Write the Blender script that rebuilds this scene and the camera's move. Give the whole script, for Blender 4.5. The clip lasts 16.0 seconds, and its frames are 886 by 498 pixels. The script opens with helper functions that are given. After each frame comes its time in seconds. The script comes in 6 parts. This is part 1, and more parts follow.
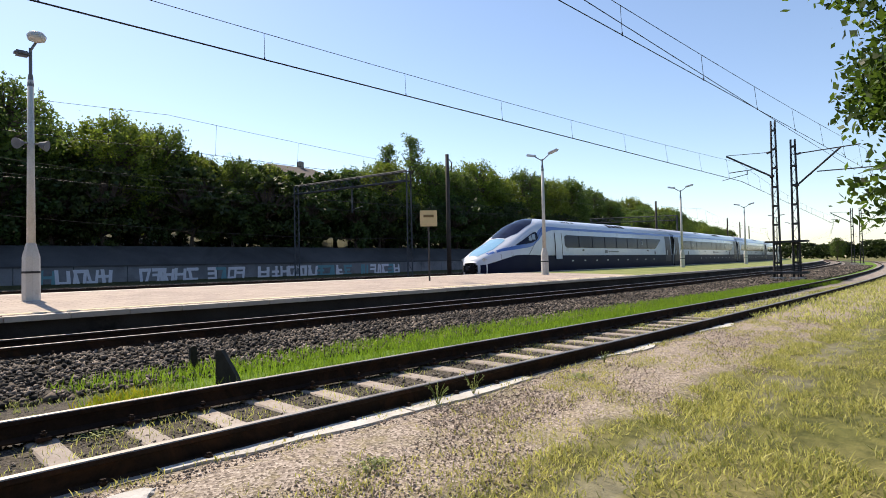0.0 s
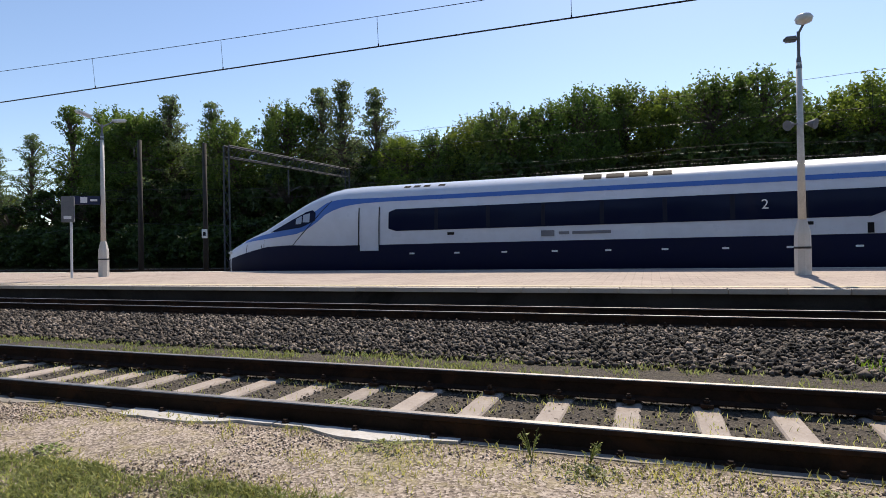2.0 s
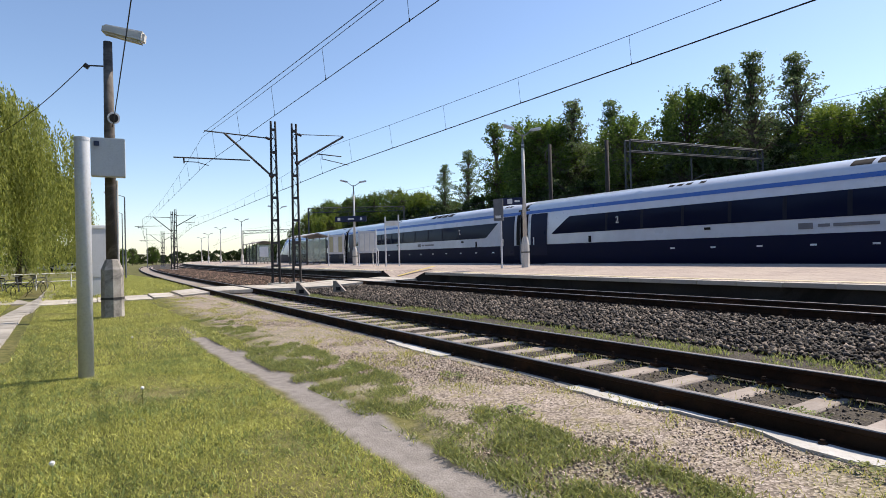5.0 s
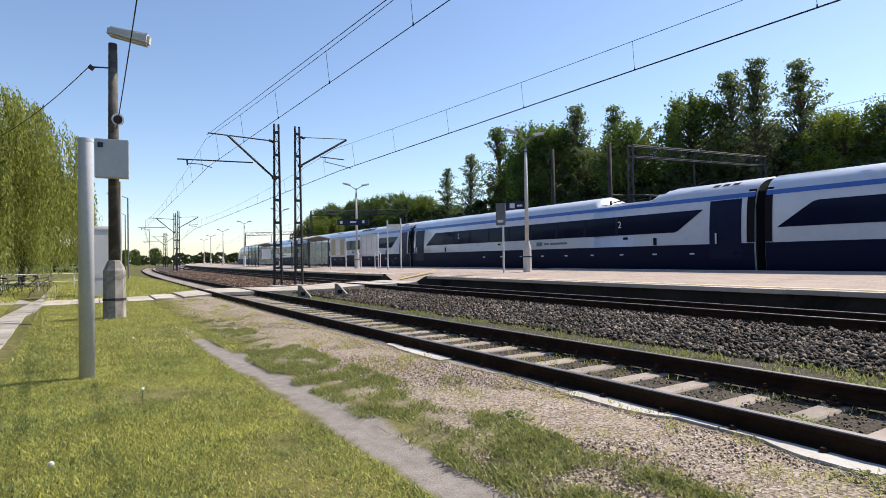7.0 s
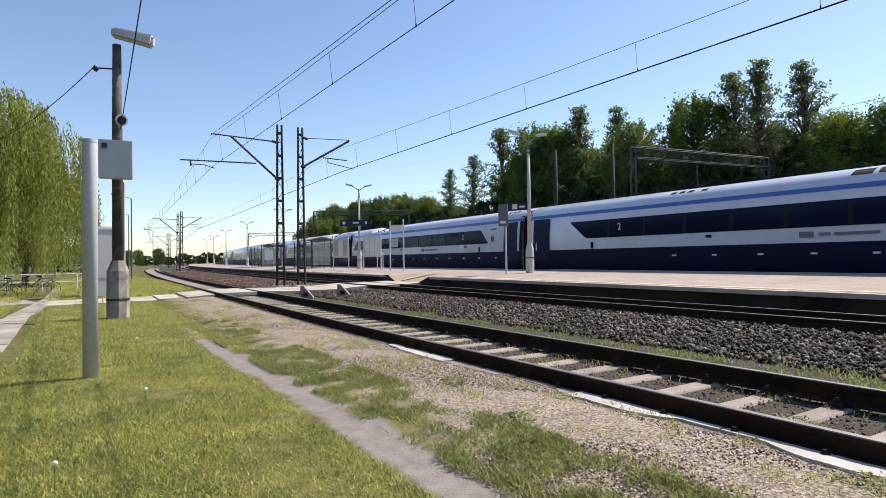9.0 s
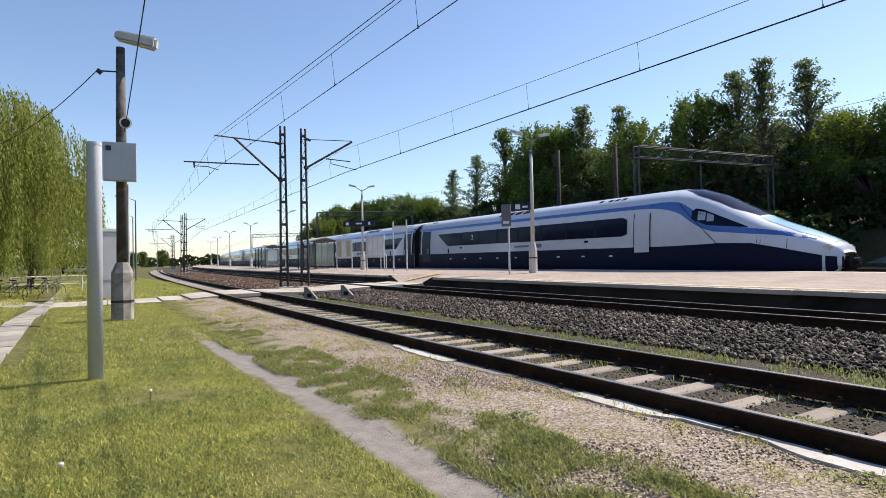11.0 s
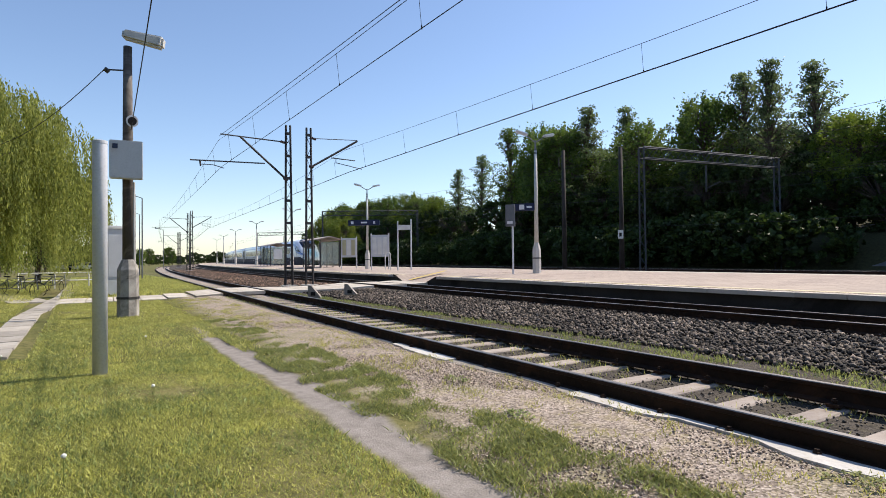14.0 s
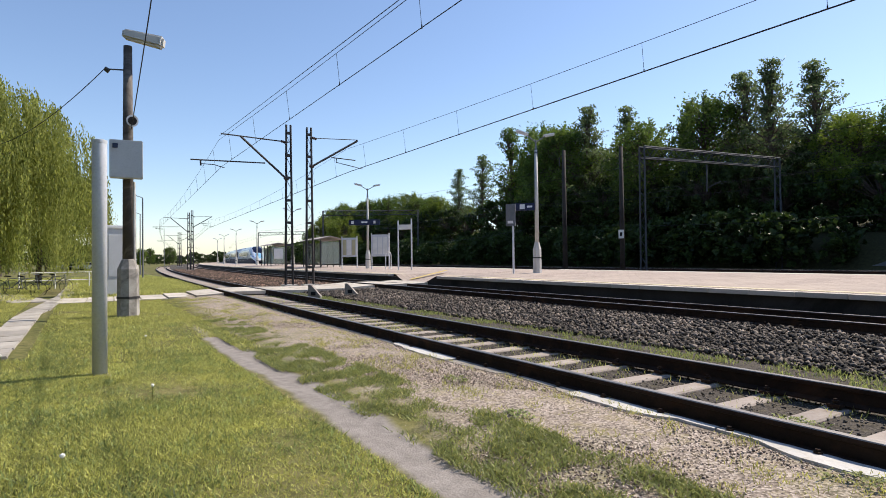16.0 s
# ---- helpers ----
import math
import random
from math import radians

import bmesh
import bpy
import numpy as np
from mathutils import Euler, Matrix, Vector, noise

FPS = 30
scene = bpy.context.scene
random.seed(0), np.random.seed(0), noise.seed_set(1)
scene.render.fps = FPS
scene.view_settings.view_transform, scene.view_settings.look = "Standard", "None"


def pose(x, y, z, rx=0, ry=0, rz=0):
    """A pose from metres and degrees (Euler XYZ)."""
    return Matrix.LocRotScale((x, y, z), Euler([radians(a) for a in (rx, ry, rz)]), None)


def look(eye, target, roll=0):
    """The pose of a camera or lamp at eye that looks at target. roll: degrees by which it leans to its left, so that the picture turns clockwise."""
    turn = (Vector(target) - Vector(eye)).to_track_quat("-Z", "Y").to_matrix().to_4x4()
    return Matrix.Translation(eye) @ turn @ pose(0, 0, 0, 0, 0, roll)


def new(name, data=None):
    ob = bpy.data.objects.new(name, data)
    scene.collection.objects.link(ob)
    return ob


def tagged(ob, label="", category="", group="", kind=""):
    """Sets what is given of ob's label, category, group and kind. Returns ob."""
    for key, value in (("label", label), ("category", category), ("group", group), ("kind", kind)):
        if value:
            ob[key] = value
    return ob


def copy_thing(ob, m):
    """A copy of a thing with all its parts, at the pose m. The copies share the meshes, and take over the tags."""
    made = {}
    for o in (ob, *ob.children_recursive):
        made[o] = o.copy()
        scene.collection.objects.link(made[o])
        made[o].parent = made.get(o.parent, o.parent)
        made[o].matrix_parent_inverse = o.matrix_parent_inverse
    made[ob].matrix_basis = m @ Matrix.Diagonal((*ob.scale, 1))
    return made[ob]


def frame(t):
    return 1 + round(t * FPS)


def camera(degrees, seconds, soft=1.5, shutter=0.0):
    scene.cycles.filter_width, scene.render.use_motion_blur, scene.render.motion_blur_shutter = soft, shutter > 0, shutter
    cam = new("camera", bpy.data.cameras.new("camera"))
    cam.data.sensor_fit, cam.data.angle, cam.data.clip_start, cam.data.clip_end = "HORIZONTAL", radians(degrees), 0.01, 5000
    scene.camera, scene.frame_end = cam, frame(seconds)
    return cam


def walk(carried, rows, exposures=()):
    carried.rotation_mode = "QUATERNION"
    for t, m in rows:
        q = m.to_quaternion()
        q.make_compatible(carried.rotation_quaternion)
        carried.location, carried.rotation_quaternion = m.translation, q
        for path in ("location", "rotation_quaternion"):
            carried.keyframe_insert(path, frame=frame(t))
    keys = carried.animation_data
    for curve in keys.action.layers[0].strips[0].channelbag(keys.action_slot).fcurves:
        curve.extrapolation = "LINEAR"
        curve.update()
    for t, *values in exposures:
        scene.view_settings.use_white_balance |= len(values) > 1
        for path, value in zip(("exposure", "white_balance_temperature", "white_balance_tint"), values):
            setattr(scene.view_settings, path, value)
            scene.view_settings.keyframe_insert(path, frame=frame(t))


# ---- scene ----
cam = camera(74.5, 16.0, soft=0.9)
PATH = [
    (0, (0.931, -0.705, 1.291), (2.362, 0.692, 1.341), -1.2),
    (0.5, (0.831, -0.667, 1.304), (2.113, 0.866, 1.37), -1.7),
    (1, (0.628, -0.632, 1.308), (1.311, 1.247, 1.359), -2.9),
    (1.5, (0.469, -0.616, 1.319), (0.399, 1.382, 1.368), -1.6),
    (2, (0.34, -0.624, 1.321), (-0.318, 1.265, 1.333), -1.0),
    (2.5, (0.26, -0.658, 1.306), (-0.907, 0.966, 1.324), 0.6),
    (3, (0.179, -0.745, 1.306), (-1.323, 0.575, 1.308), -0.5),
    (3.5, (0.134, -0.802, 1.303), (-1.485, 0.372, 1.301), -1.7),
    (4, (0.107, -0.827, 1.305), (-1.555, 0.285, 1.305), -1.8),
    (6.5, (0.108, -0.832, 1.3), (-1.567, 0.26, 1.329), -1.1),
    (7, (0.113, -0.825, 1.303), (-1.564, 0.265, 1.333), -0.9),
    (7.5, (0.111, -0.823, 1.303), (-1.566, 0.265, 1.334), -0.8),
    (8, (0.11, -0.822, 1.305), (-1.569, 0.264, 1.337), -0.9),
    (8.5, (0.116, -0.828, 1.304), (-1.563, 0.258, 1.337), -1.0),
    (9, (0.123, -0.828, 1.304), (-1.558, 0.254, 1.337), -0.8),
    (11.5, (0.159, -0.83, 1.312), (-1.53, 0.239, 1.347), -1.1),
    (12, (0.194, -0.816, 1.312), (-1.499, 0.248, 1.348), -1.0),
    (12.5, (0.217, -0.806, 1.313), (-1.478, 0.256, 1.348), -0.8),
    (13, (0.231, -0.8, 1.312), (-1.465, 0.259, 1.347), -0.8),
    (13.5, (0.233, -0.807, 1.312), (-1.464, 0.252, 1.346), -0.7),
    (14, (0.23, -0.811, 1.308), (-1.467, 0.246, 1.341), -0.6),
    (14.5, (0.227, -0.806, 1.307), (-1.471, 0.25, 1.34), -0.6),
    (15, (0.225, -0.801, 1.305), (-1.473, 0.255, 1.338), -0.7),
    (15.5, (0.227, -0.809, 1.305), (-1.47, 0.248, 1.337), -0.6),
    (16, (0.224, -0.799, 1.306), (-1.475, 0.257, 1.338), -0.6),
]
walk(cam, [(t, look(e, g, r)) for t, e, g, r in PATH], [(t, stops, kelvin, 14) for t, stops, kelvin in ((0, 0.52, 7050), (0.5, 0.44, 7000), (1.0, 0.26, 6900), (1.5, 0.22, 6800), (2.0, 0.3, 6800), (2.5, 0.36, 6750), (3.0, 0.4, 6700), (3.5, 0.42, 6650), (16, 0.42, 6650))])

# ---- world, sun, exposure ----
world = bpy.data.worlds.new("sky")
scene.world = world
world.use_nodes = True
wn = world.node_tree.nodes
sky = wn.new("ShaderNodeTexSky")
sky.sky_type = 'NISHITA'
sky.sun_disc = False
sky.sun_elevation = radians(48)
sky.sun_rotation = radians(4)
sky.air_density = 1.0
sky.dust_density = 0.3
sky.ozone_density = 3.2
world.node_tree.links.new(sky.outputs[0], wn["Background"].inputs[0])
wn["Background"].inputs[1].default_value = 0.135
sun = new("sun", bpy.data.lights.new("sun", 'SUN'))
sun.data.energy = 4.8
sun.data.angle = radians(0.53)
sun.data.color = (1.0, 0.93, 0.80)
sun.matrix_world = look((0, 0, 60), (-4.7, -67, 60 - 75), 0)


# ---- the curve that tracks and platform follow: s along, n across, z up ----
XC, YC = 4.0, 618.0
# west of BEND the curve eases to a wider radius
BEND, EASED = -20.0, 0.0008


def heading(s):
    return s / (YC - 10.0) if s >= BEND else BEND / (YC - 10.0) + (s - BEND) * EASED


def C(s, n, z=0.0):
    th = heading(s)
    if s >= BEND:
        r = YC - n
        return Vector((XC + r * math.sin(th), YC - r * math.cos(th), z))
    t1 = heading(BEND)
    x = XC + (YC - 10.0) * math.sin(t1) + (math.sin(th) - math.sin(t1)) / EASED
    y = YC - (YC - 10.0) * math.cos(t1) - (math.cos(th) - math.cos(t1)) / EASED
    return Vector((x - math.sin(th) * (n - 10.0), y + math.cos(th) * (n - 10.0), z))


def CM(s, n, z=0.0, turn=0.0):
    p = C(s, n, z)
    return pose(p.x, p.y, p.z, 0, 0, math.degrees(heading(s)) + turn)


LINE = [C(-420 + 4 * k, 10) for k in range(190)]
LINE_X, LINE_Y = [p.x for p in LINE], [p.y - 10.0 for p in LINE]


def offset(x):
    """How far the line has swung aside at x."""
    if x < LINE_X[0]:
        return LINE_Y[0] + (LINE_X[0] - x) * 0.34
    return float(np.interp(x, LINE_X, LINE_Y)) if x < LINE_X[-1] else LINE_Y[-1] + (x - LINE_X[-1]) * 0.54


PROFILE = [(-400, -0.3), (-60, -0.25), (-4, -0.14), (1.2, -0.1), (2.5, 0.0), (2.9, 0.03), (3.13, 0.03), (3.2, -0.035), (4.8, -0.035), (5.5, 0.0),
           (6.6, 0.0), (7.6, 0.02), (8.5, 0.055), (11.5, 0.055), (12.2, 0.05), (18.4, 0.0), (19.2, -0.14), (22.2, -0.14), (23.4, 0.0),
           (26, 0.2), (31, 0.25), (37.9, 0.45), (38.6, 1.45), (40.5, 2.6), (46, 3.0), (56, 6.2), (900, 6.8)]


def ground_z(n):
    return float(np.interp(n, [p[0] for p in PROFILE], [p[1] for p in PROFILE]))


# ---- materials ----
def nodes_of(name):
    m = bpy.data.materials.new(name)
    m.use_nodes = True
    nt = m.node_tree
    return m, nt, nt.nodes["Principled BSDF"]


def ramp(nt, fac, stops):
    r = nt.nodes.new("ShaderNodeValToRGB")
    el = r.color_ramp.elements
    while len(el) < len(stops):
        el.new(0.5)
    for e, (p, c) in zip(el, stops):
        e.position = p
        e.color = (*c, 1) if len(c) == 3 else c
    nt.links.new(fac, r.inputs[0])
    return r.outputs[0]


def noise_tex(nt, scale, detail=6, rough=0.6, coord=None, dist=0.0):
    t = nt.nodes.new("ShaderNodeTexNoise")
    t.inputs["Scale"].default_value = scale
    t.inputs["Detail"].default_value = detail
    t.inputs["Roughness"].default_value = rough
    t.inputs["Distortion"].default_value = dist
    if coord is not None:
        nt.links.new(coord, t.inputs["Vector"])
    return t.outputs["Fac"]


def math_node(nt, op, a, b=None, clamp=False):
    m = nt.nodes.new("ShaderNodeMath")
    m.operation = op
    m.use_clamp = clamp
    for i, v in enumerate((a, b)):
        if v is None:
            continue
        if isinstance(v, (int, float)):
            m.inputs[i].default_value = v
        else:
            nt.links.new(v, m.inputs[i])
    return m.outputs[0]


def mix_col(nt, fac, a, b):
    m = nt.nodes.new("ShaderNodeMix")
    m.data_type = 'RGBA'
    for i, v in ((0, fac), (6, a), (7, b)):
        if isinstance(v, (int, float)):
            m.inputs[i].default_value = v
        elif isinstance(v, tuple):
            m.inputs[i].default_value = (*v, 1)
        else:
            nt.links.new(v, m.inputs[i])
    return m.outputs[2]


def bump(nt, b, height, strength, dist=0.02):
    n = nt.nodes.new("ShaderNodeBump")
    n.inputs["Strength"].default_value = strength
    n.inputs["Distance"].default_value = dist
    nt.links.new(height, n.inputs["Height"])
    nt.links.new(n.outputs[0], b.inputs["Normal"])


def surf(name, c1, c2, scale=3.0, rough=0.7, metal=0.0, fine=40.0, relief=0.2, stain=None, rand=0.0, spec=0.5, island=0.0):
    """Two-scale varied surface: broad patches between c1 and c2, fine grain, optional stains, random tint per piece."""
    m, nt, b = nodes_of(name)
    tc = nt.nodes.new("ShaderNodeTexCoord").outputs["Object"]
    broad = noise_tex(nt, scale, 5, 0.6, tc)
    grain = noise_tex(nt, fine, 4, 0.7, tc)
    col = ramp(nt, broad, [(0.3, c1), (0.7, c2)])
    dark = tuple(v * 0.6 for v in c1)
    col = mix_col(nt, math_node(nt, 'MULTIPLY', ramp(nt, grain, [(0.45, (0, 0, 0)), (0.75, (1, 1, 1))]), 0.45), col, dark)
    if stain:
        s = noise_tex(nt, scale * 0.45, 8, 0.7, tc, 1.0)
        col = mix_col(nt, ramp(nt, s, [(0.5, (0, 0, 0)), (0.62, (0.8, 0.8, 0.8))]), col, stain)
    if island:
        ri = nt.nodes.new("ShaderNodeNewGeometry").outputs["Random Per Island"]
        hsv = nt.nodes.new("ShaderNodeHueSaturation")
        nt.links.new(col, hsv.inputs["Color"])
        nt.links.new(math_node(nt, 'ADD', math_node(nt, 'MULTIPLY', math_node(nt, 'POWER', ri, 2.0), island * 2.2), 1 - island), hsv.inputs["Value"])
        col = hsv.outputs[0]
    if rand:
        oi = nt.nodes.new("ShaderNodeObjectInfo").outputs["Random"]
        hsv = nt.nodes.new("ShaderNodeHueSaturation")
        nt.links.new(col, hsv.inputs["Color"])
        nt.links.new(math_node(nt, 'ADD', math_node(nt, 'MULTIPLY', oi, rand * 2), 1 - rand), hsv.inputs["Value"])
        col = hsv.outputs[0]
    nt.links.new(col, b.inputs["Base Color"])
    b.inputs["Metallic"].default_value = metal
    b.inputs["Specular IOR Level"].default_value = spec
    nt.links.new(math_node(nt, 'ADD', math_node(nt, 'MULTIPLY', grain, 0.25), rough - 0.12, True), b.inputs["Roughness"])
    if relief:
        bump(nt, b, grain, relief, 0.01)
    return m


def leaf_mat(name, dark, light, trans=0.45, scale=0.35):
    m, nt, b = nodes_of(name)
    out = nt.nodes["Material Output"]
    geo = nt.nodes.new("ShaderNodeNewGeometry")
    oi = nt.nodes.new("ShaderNodeObjectInfo").outputs["Random"]
    pat = noise_tex(nt, scale, 3, 0.6, geo.outputs["Position"])
    f = math_node(nt, 'ADD', math_node(nt, 'MULTIPLY', geo.outputs["Random Per Island"], 0.5), math_node(nt, 'MULTIPLY', pat, 0.5))
    col = ramp(nt, f, [(0.25, dark), (0.75, light)])
    hsv = nt.nodes.new("ShaderNodeHueSaturation")
    nt.links.new(col, hsv.inputs["Color"])
    nt.links.new(math_node(nt, 'ADD', math_node(nt, 'MULTIPLY', oi, 0.3), 0.85), hsv.inputs["Value"])
    nt.links.new(math_node(nt, 'ADD', math_node(nt, 'MULTIPLY', oi, 0.03), 0.485), hsv.inputs["Hue"])
    nt.links.new(hsv.outputs[0], b.inputs["Base Color"])
    b.inputs["Roughness"].default_value = 0.55
    b.inputs["Specular IOR Level"].default_value = 0.3
    tr = nt.nodes.new("ShaderNodeBsdfTranslucent")
    nt.links.new(mix_col(nt, 0.5, hsv.outputs[0], tuple(min(1, v * 1.6) for v in light)), tr.inputs[0])
    mx = nt.nodes.new("ShaderNodeMixShader")
    mx.inputs[0].default_value = trans
    nt.links.new(b.outputs[0], mx.inputs[1])
    nt.links.new(tr.outputs[0], mx.inputs[2])
    nt.links.new(mx.outputs[0], out.inputs[0])
    return m


def plain(name, col, rough=0.4, metal=0.0, coat=0.0, wear=0.25):
    """Painted or bare smooth material with a faint dirt variation."""
    m, nt, b = nodes_of(name)
    tc = nt.nodes.new("ShaderNodeTexCoord").outputs["Object"]
    d = noise_tex(nt, 1.7, 8, 0.65, tc)
    c2 = tuple(v * (1 - wear) + 0.02 * wear for v in col)
    nt.links.new(ramp(nt, d, [(0.4, col), (0.75, c2)]), b.inputs["Base Color"])
    b.inputs["Metallic"].default_value = metal
    b.inputs["Coat Weight"].default_value = coat
    if max(col) < 0.05:
        b.inputs["Specular IOR Level"].default_value = 0.12
    nt.links.new(math_node(nt, 'ADD', math_node(nt, 'MULTIPLY', d, 0.2), rough - 0.1, True), b.inputs["Roughness"])
    return m


M = {}
M["concrete"] = surf("concrete", (0.42, 0.40, 0.36), (0.58, 0.55, 0.50), 1.6, 0.85, stain=(0.22, 0.2, 0.17))
M["sleeper"] = surf("sleeper_concrete", (0.29, 0.24, 0.205), (0.41, 0.355, 0.31), 2.2, 0.9, stain=(0.26, 0.2, 0.15), rand=0.15)
M["kerb_worn"] = surf("worn_edging_concrete", (0.17, 0.155, 0.135), (0.29, 0.265, 0.235), 3.0, 0.95, stain=(0.14, 0.12, 0.09), rand=0.2)
M["kerb"] = surf("kerb_concrete", (0.30, 0.275, 0.24), (0.42, 0.385, 0.34), 3.0, 0.9, stain=(0.25, 0.22, 0.17), rand=0.2)
M["whitestone"] = surf("pale_limewashed_concrete", (0.42, 0.40, 0.37), (0.60, 0.58, 0.55), 3.0, 0.9, fine=25, relief=0.4, stain=(0.42, 0.38, 0.32))
# rust brown, made darker so that it holds the shade on the rail flanks
M["rail_side"] = surf("rusty_shaded_steel", (0.020, 0.012, 0.009), (0.042, 0.025, 0.017), 4.0, 0.9, 0.0, stain=(0.07, 0.033, 0.018), spec=0.2)
M["rail_head"] = surf("worn_rail_head", (0.20, 0.175, 0.155), (0.34, 0.31, 0.28), 2.0, 0.5, 0.8, relief=0.05)
M["bed_gravel"] = surf("dusty_bed_gravel", (0.06, 0.05, 0.04), (0.20, 0.17, 0.14), 0.8, 0.95, fine=30, island=0.4)
M["ballast"] = surf("ballast_stone", (0.032, 0.024, 0.019), (0.20, 0.162, 0.13), 0.8, 0.9, fine=30, island=0.9)
M["ballast_brown"] = surf("rusty_ballast_stone", (0.06, 0.036, 0.025), (0.24, 0.155, 0.11), 0.8, 0.9, fine=30, island=0.8)
M["gravel"] = surf("gravel_stone", (0.31, 0.245, 0.2), (0.54, 0.445, 0.37), 6.0, 0.95, fine=50, island=0.5)
M["paving"] = None
# stained concrete; the shade on the platform faces is put into this dark base
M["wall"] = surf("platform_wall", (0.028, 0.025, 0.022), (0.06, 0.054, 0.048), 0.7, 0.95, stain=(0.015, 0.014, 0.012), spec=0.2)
M["edge"] = surf("platform_edge_slab", (0.44, 0.40, 0.35), (0.56, 0.51, 0.45), 2.0, 0.9, stain=(0.30, 0.26, 0.22), rand=0.1)
M["lamp_concrete"] = surf("lamp_post_concrete", (0.5, 0.49, 0.46), (0.64, 0.63, 0.6), 1.2, 0.85, stain=(0.3, 0.28, 0.26))
M["pole_dark"] = surf("weathered_dark_pole", (0.04, 0.033, 0.029), (0.10, 0.085, 0.075), 1.5, 0.9, stain=(0.2, 0.18, 0.16))
M["mast"] = surf("dark_painted_steel", (0.025, 0.025, 0.028), (0.07, 0.065, 0.065), 2.0, 0.65, 0.3)
M["mast_grey"] = surf("grey_galvanised_steel", (0.11, 0.12, 0.135), (0.2, 0.21, 0.23), 2.0, 0.7, 0.2)
M["wire"] = plain("wire_copper_dark", (0.035, 0.033, 0.032), 0.5, 0.6)
M["insulator"] = plain("brown_insulator", (0.05, 0.03, 0.025), 0.3)
M["white_paint"] = plain("white_paint", (0.78, 0.78, 0.76), 0.5)
M["grey_paint"] = surf("grey_painted_metal", (0.54, 0.56, 0.6), (0.64, 0.66, 0.7), 1.0, 0.45, 0.0, relief=0.03)
M["cabinet"] = surf("grey_cabinet", (0.5, 0.51, 0.52), (0.6, 0.61, 0.62), 1.0, 0.55, relief=0.03)
M["black"] = plain("black_plastic", (0.02, 0.02, 0.022), 0.5)
M["sign_blue"] = plain("dark_blue_sign", (0.012, 0.02, 0.07), 0.35)
M["sign_yellow"] = plain("faded_yellow_sign", (0.72, 0.56, 0.30), 0.6)
M["sheet"] = plain("faded_timetable_sheet", (0.5, 0.47, 0.3), 0.6)
M["sign_text"] = plain("sign_bars", (0.2, 0.13, 0.05), 0.7)
M["text_white"] = plain("white_lettering", (0.75, 0.76, 0.78), 0.5, wear=0.1)
M["lamp_glass"] = plain("milky_lamp_glass", (0.6, 0.6, 0.58), 0.25)
M["bark"] = surf("bark", (0.055, 0.042, 0.032), (0.13, 0.10, 0.08), 5.0, 0.95, fine=25, relief=0.6)
M["roof"] = surf("roof_tile", (0.07, 0.055, 0.05), (0.12, 0.095, 0.085), 1.0, 0.9)
M["plaster"] = surf("plaster", (0.2, 0.18, 0.16), (0.28, 0.25, 0.22), 0.6, 0.9)
M["asphalt"] = surf("old_asphalt", (0.20, 0.19, 0.18), (0.33, 0.31, 0.28), 1.2, 0.95, stain=(0.4, 0.36, 0.3))
# bank concrete with stains, its grey lowered to carry the overhanging trees' shade
M["shade_bank"] = surf("stained_shaded_bank_concrete", (0.035, 0.036, 0.04), (0.075, 0.076, 0.08), 0.35, 0.95, stain=(0.03, 0.03, 0.03))
M["leaf"] = leaf_mat("leaf_green", (0.02, 0.042, 0.009), (0.125, 0.19, 0.035), 0.48)
# shrub green with the deep shade below the crowns put into it
M["leaf_shade"] = leaf_mat("leaf_shrub_shade_green", (0.014, 0.028, 0.007), (0.055, 0.09, 0.018), 0.25)
M["leaf_sun"] = leaf_mat("leaf_young_green", (0.05, 0.085, 0.012), (0.17, 0.22, 0.03), 0.5)
M["leaf_pine"] = leaf_mat("leaf_dark_green", (0.03, 0.055, 0.024), (0.15, 0.20, 0.085), 0.5)
M["leaf_willow"] = leaf_mat("leaf_willow", (0.08, 0.11, 0.02), (0.36, 0.39, 0.10), 0.5, 0.7)
M["leaf_near"] = leaf_mat("leaf_broad", (0.012, 0.025, 0.005), (0.09, 0.15, 0.02), 0.45, 3.0)
M["grass"] = leaf_mat("grass_blade", (0.022, 0.048, 0.007), (0.66, 0.63, 0.19), 0.4, 1.3)
M["grass_bright"] = leaf_mat("grass_bright", (0.08, 0.16, 0.012), (0.20, 0.32, 0.03), 0.5, 0.8)
M["weed"] = leaf_mat("weed_leaf", (0.025, 0.045, 0.012), (0.36, 0.40, 0.14), 0.4, 2.5)
# train
M["t_white"] = plain("train_white_paint", (0.60, 0.64, 0.72), 0.30, 0.0, 0.5, 0.12)
M["t_roof"] = plain("train_roof_paint", (0.62, 0.64, 0.68), 0.34, 0.0, 0.3, 0.2)
M["t_blue"] = plain("train_blue_stripe", (0.035, 0.13, 0.46), 0.3, 0.0, 0.5, 0.1)
M["t_navy"] = plain("train_navy_paint", (0.005, 0.008, 0.034), 0.5, 0.0, 0.0, 0.2)
M["t_glass"] = plain("train_dark_glass", (0.005, 0.008, 0.03), 0.14, 0.0, 0.0, 0.1)
M["t_dark"] = plain("train_rubber", (0.012, 0.012, 0.014), 0.8)
M["t_cyan"] = plain("train_nose_cyan", (0.20, 0.42, 0.60), 0.25, 0.0, 0.6, 0.1)
M["t_metal"] = plain("train_bogie_metal", (0.05, 0.05, 0.055), 0.6, 0.6)
M["glass"] = plain("shelter_glass", (0.35, 0.38, 0.36), 0.08, 0.0, 0.2, 0.2)
M["graffiti"] = surf("pale_graffiti", (0.55, 0.56, 0.62), (0.72, 0.73, 0.78), 1.0, 0.8)
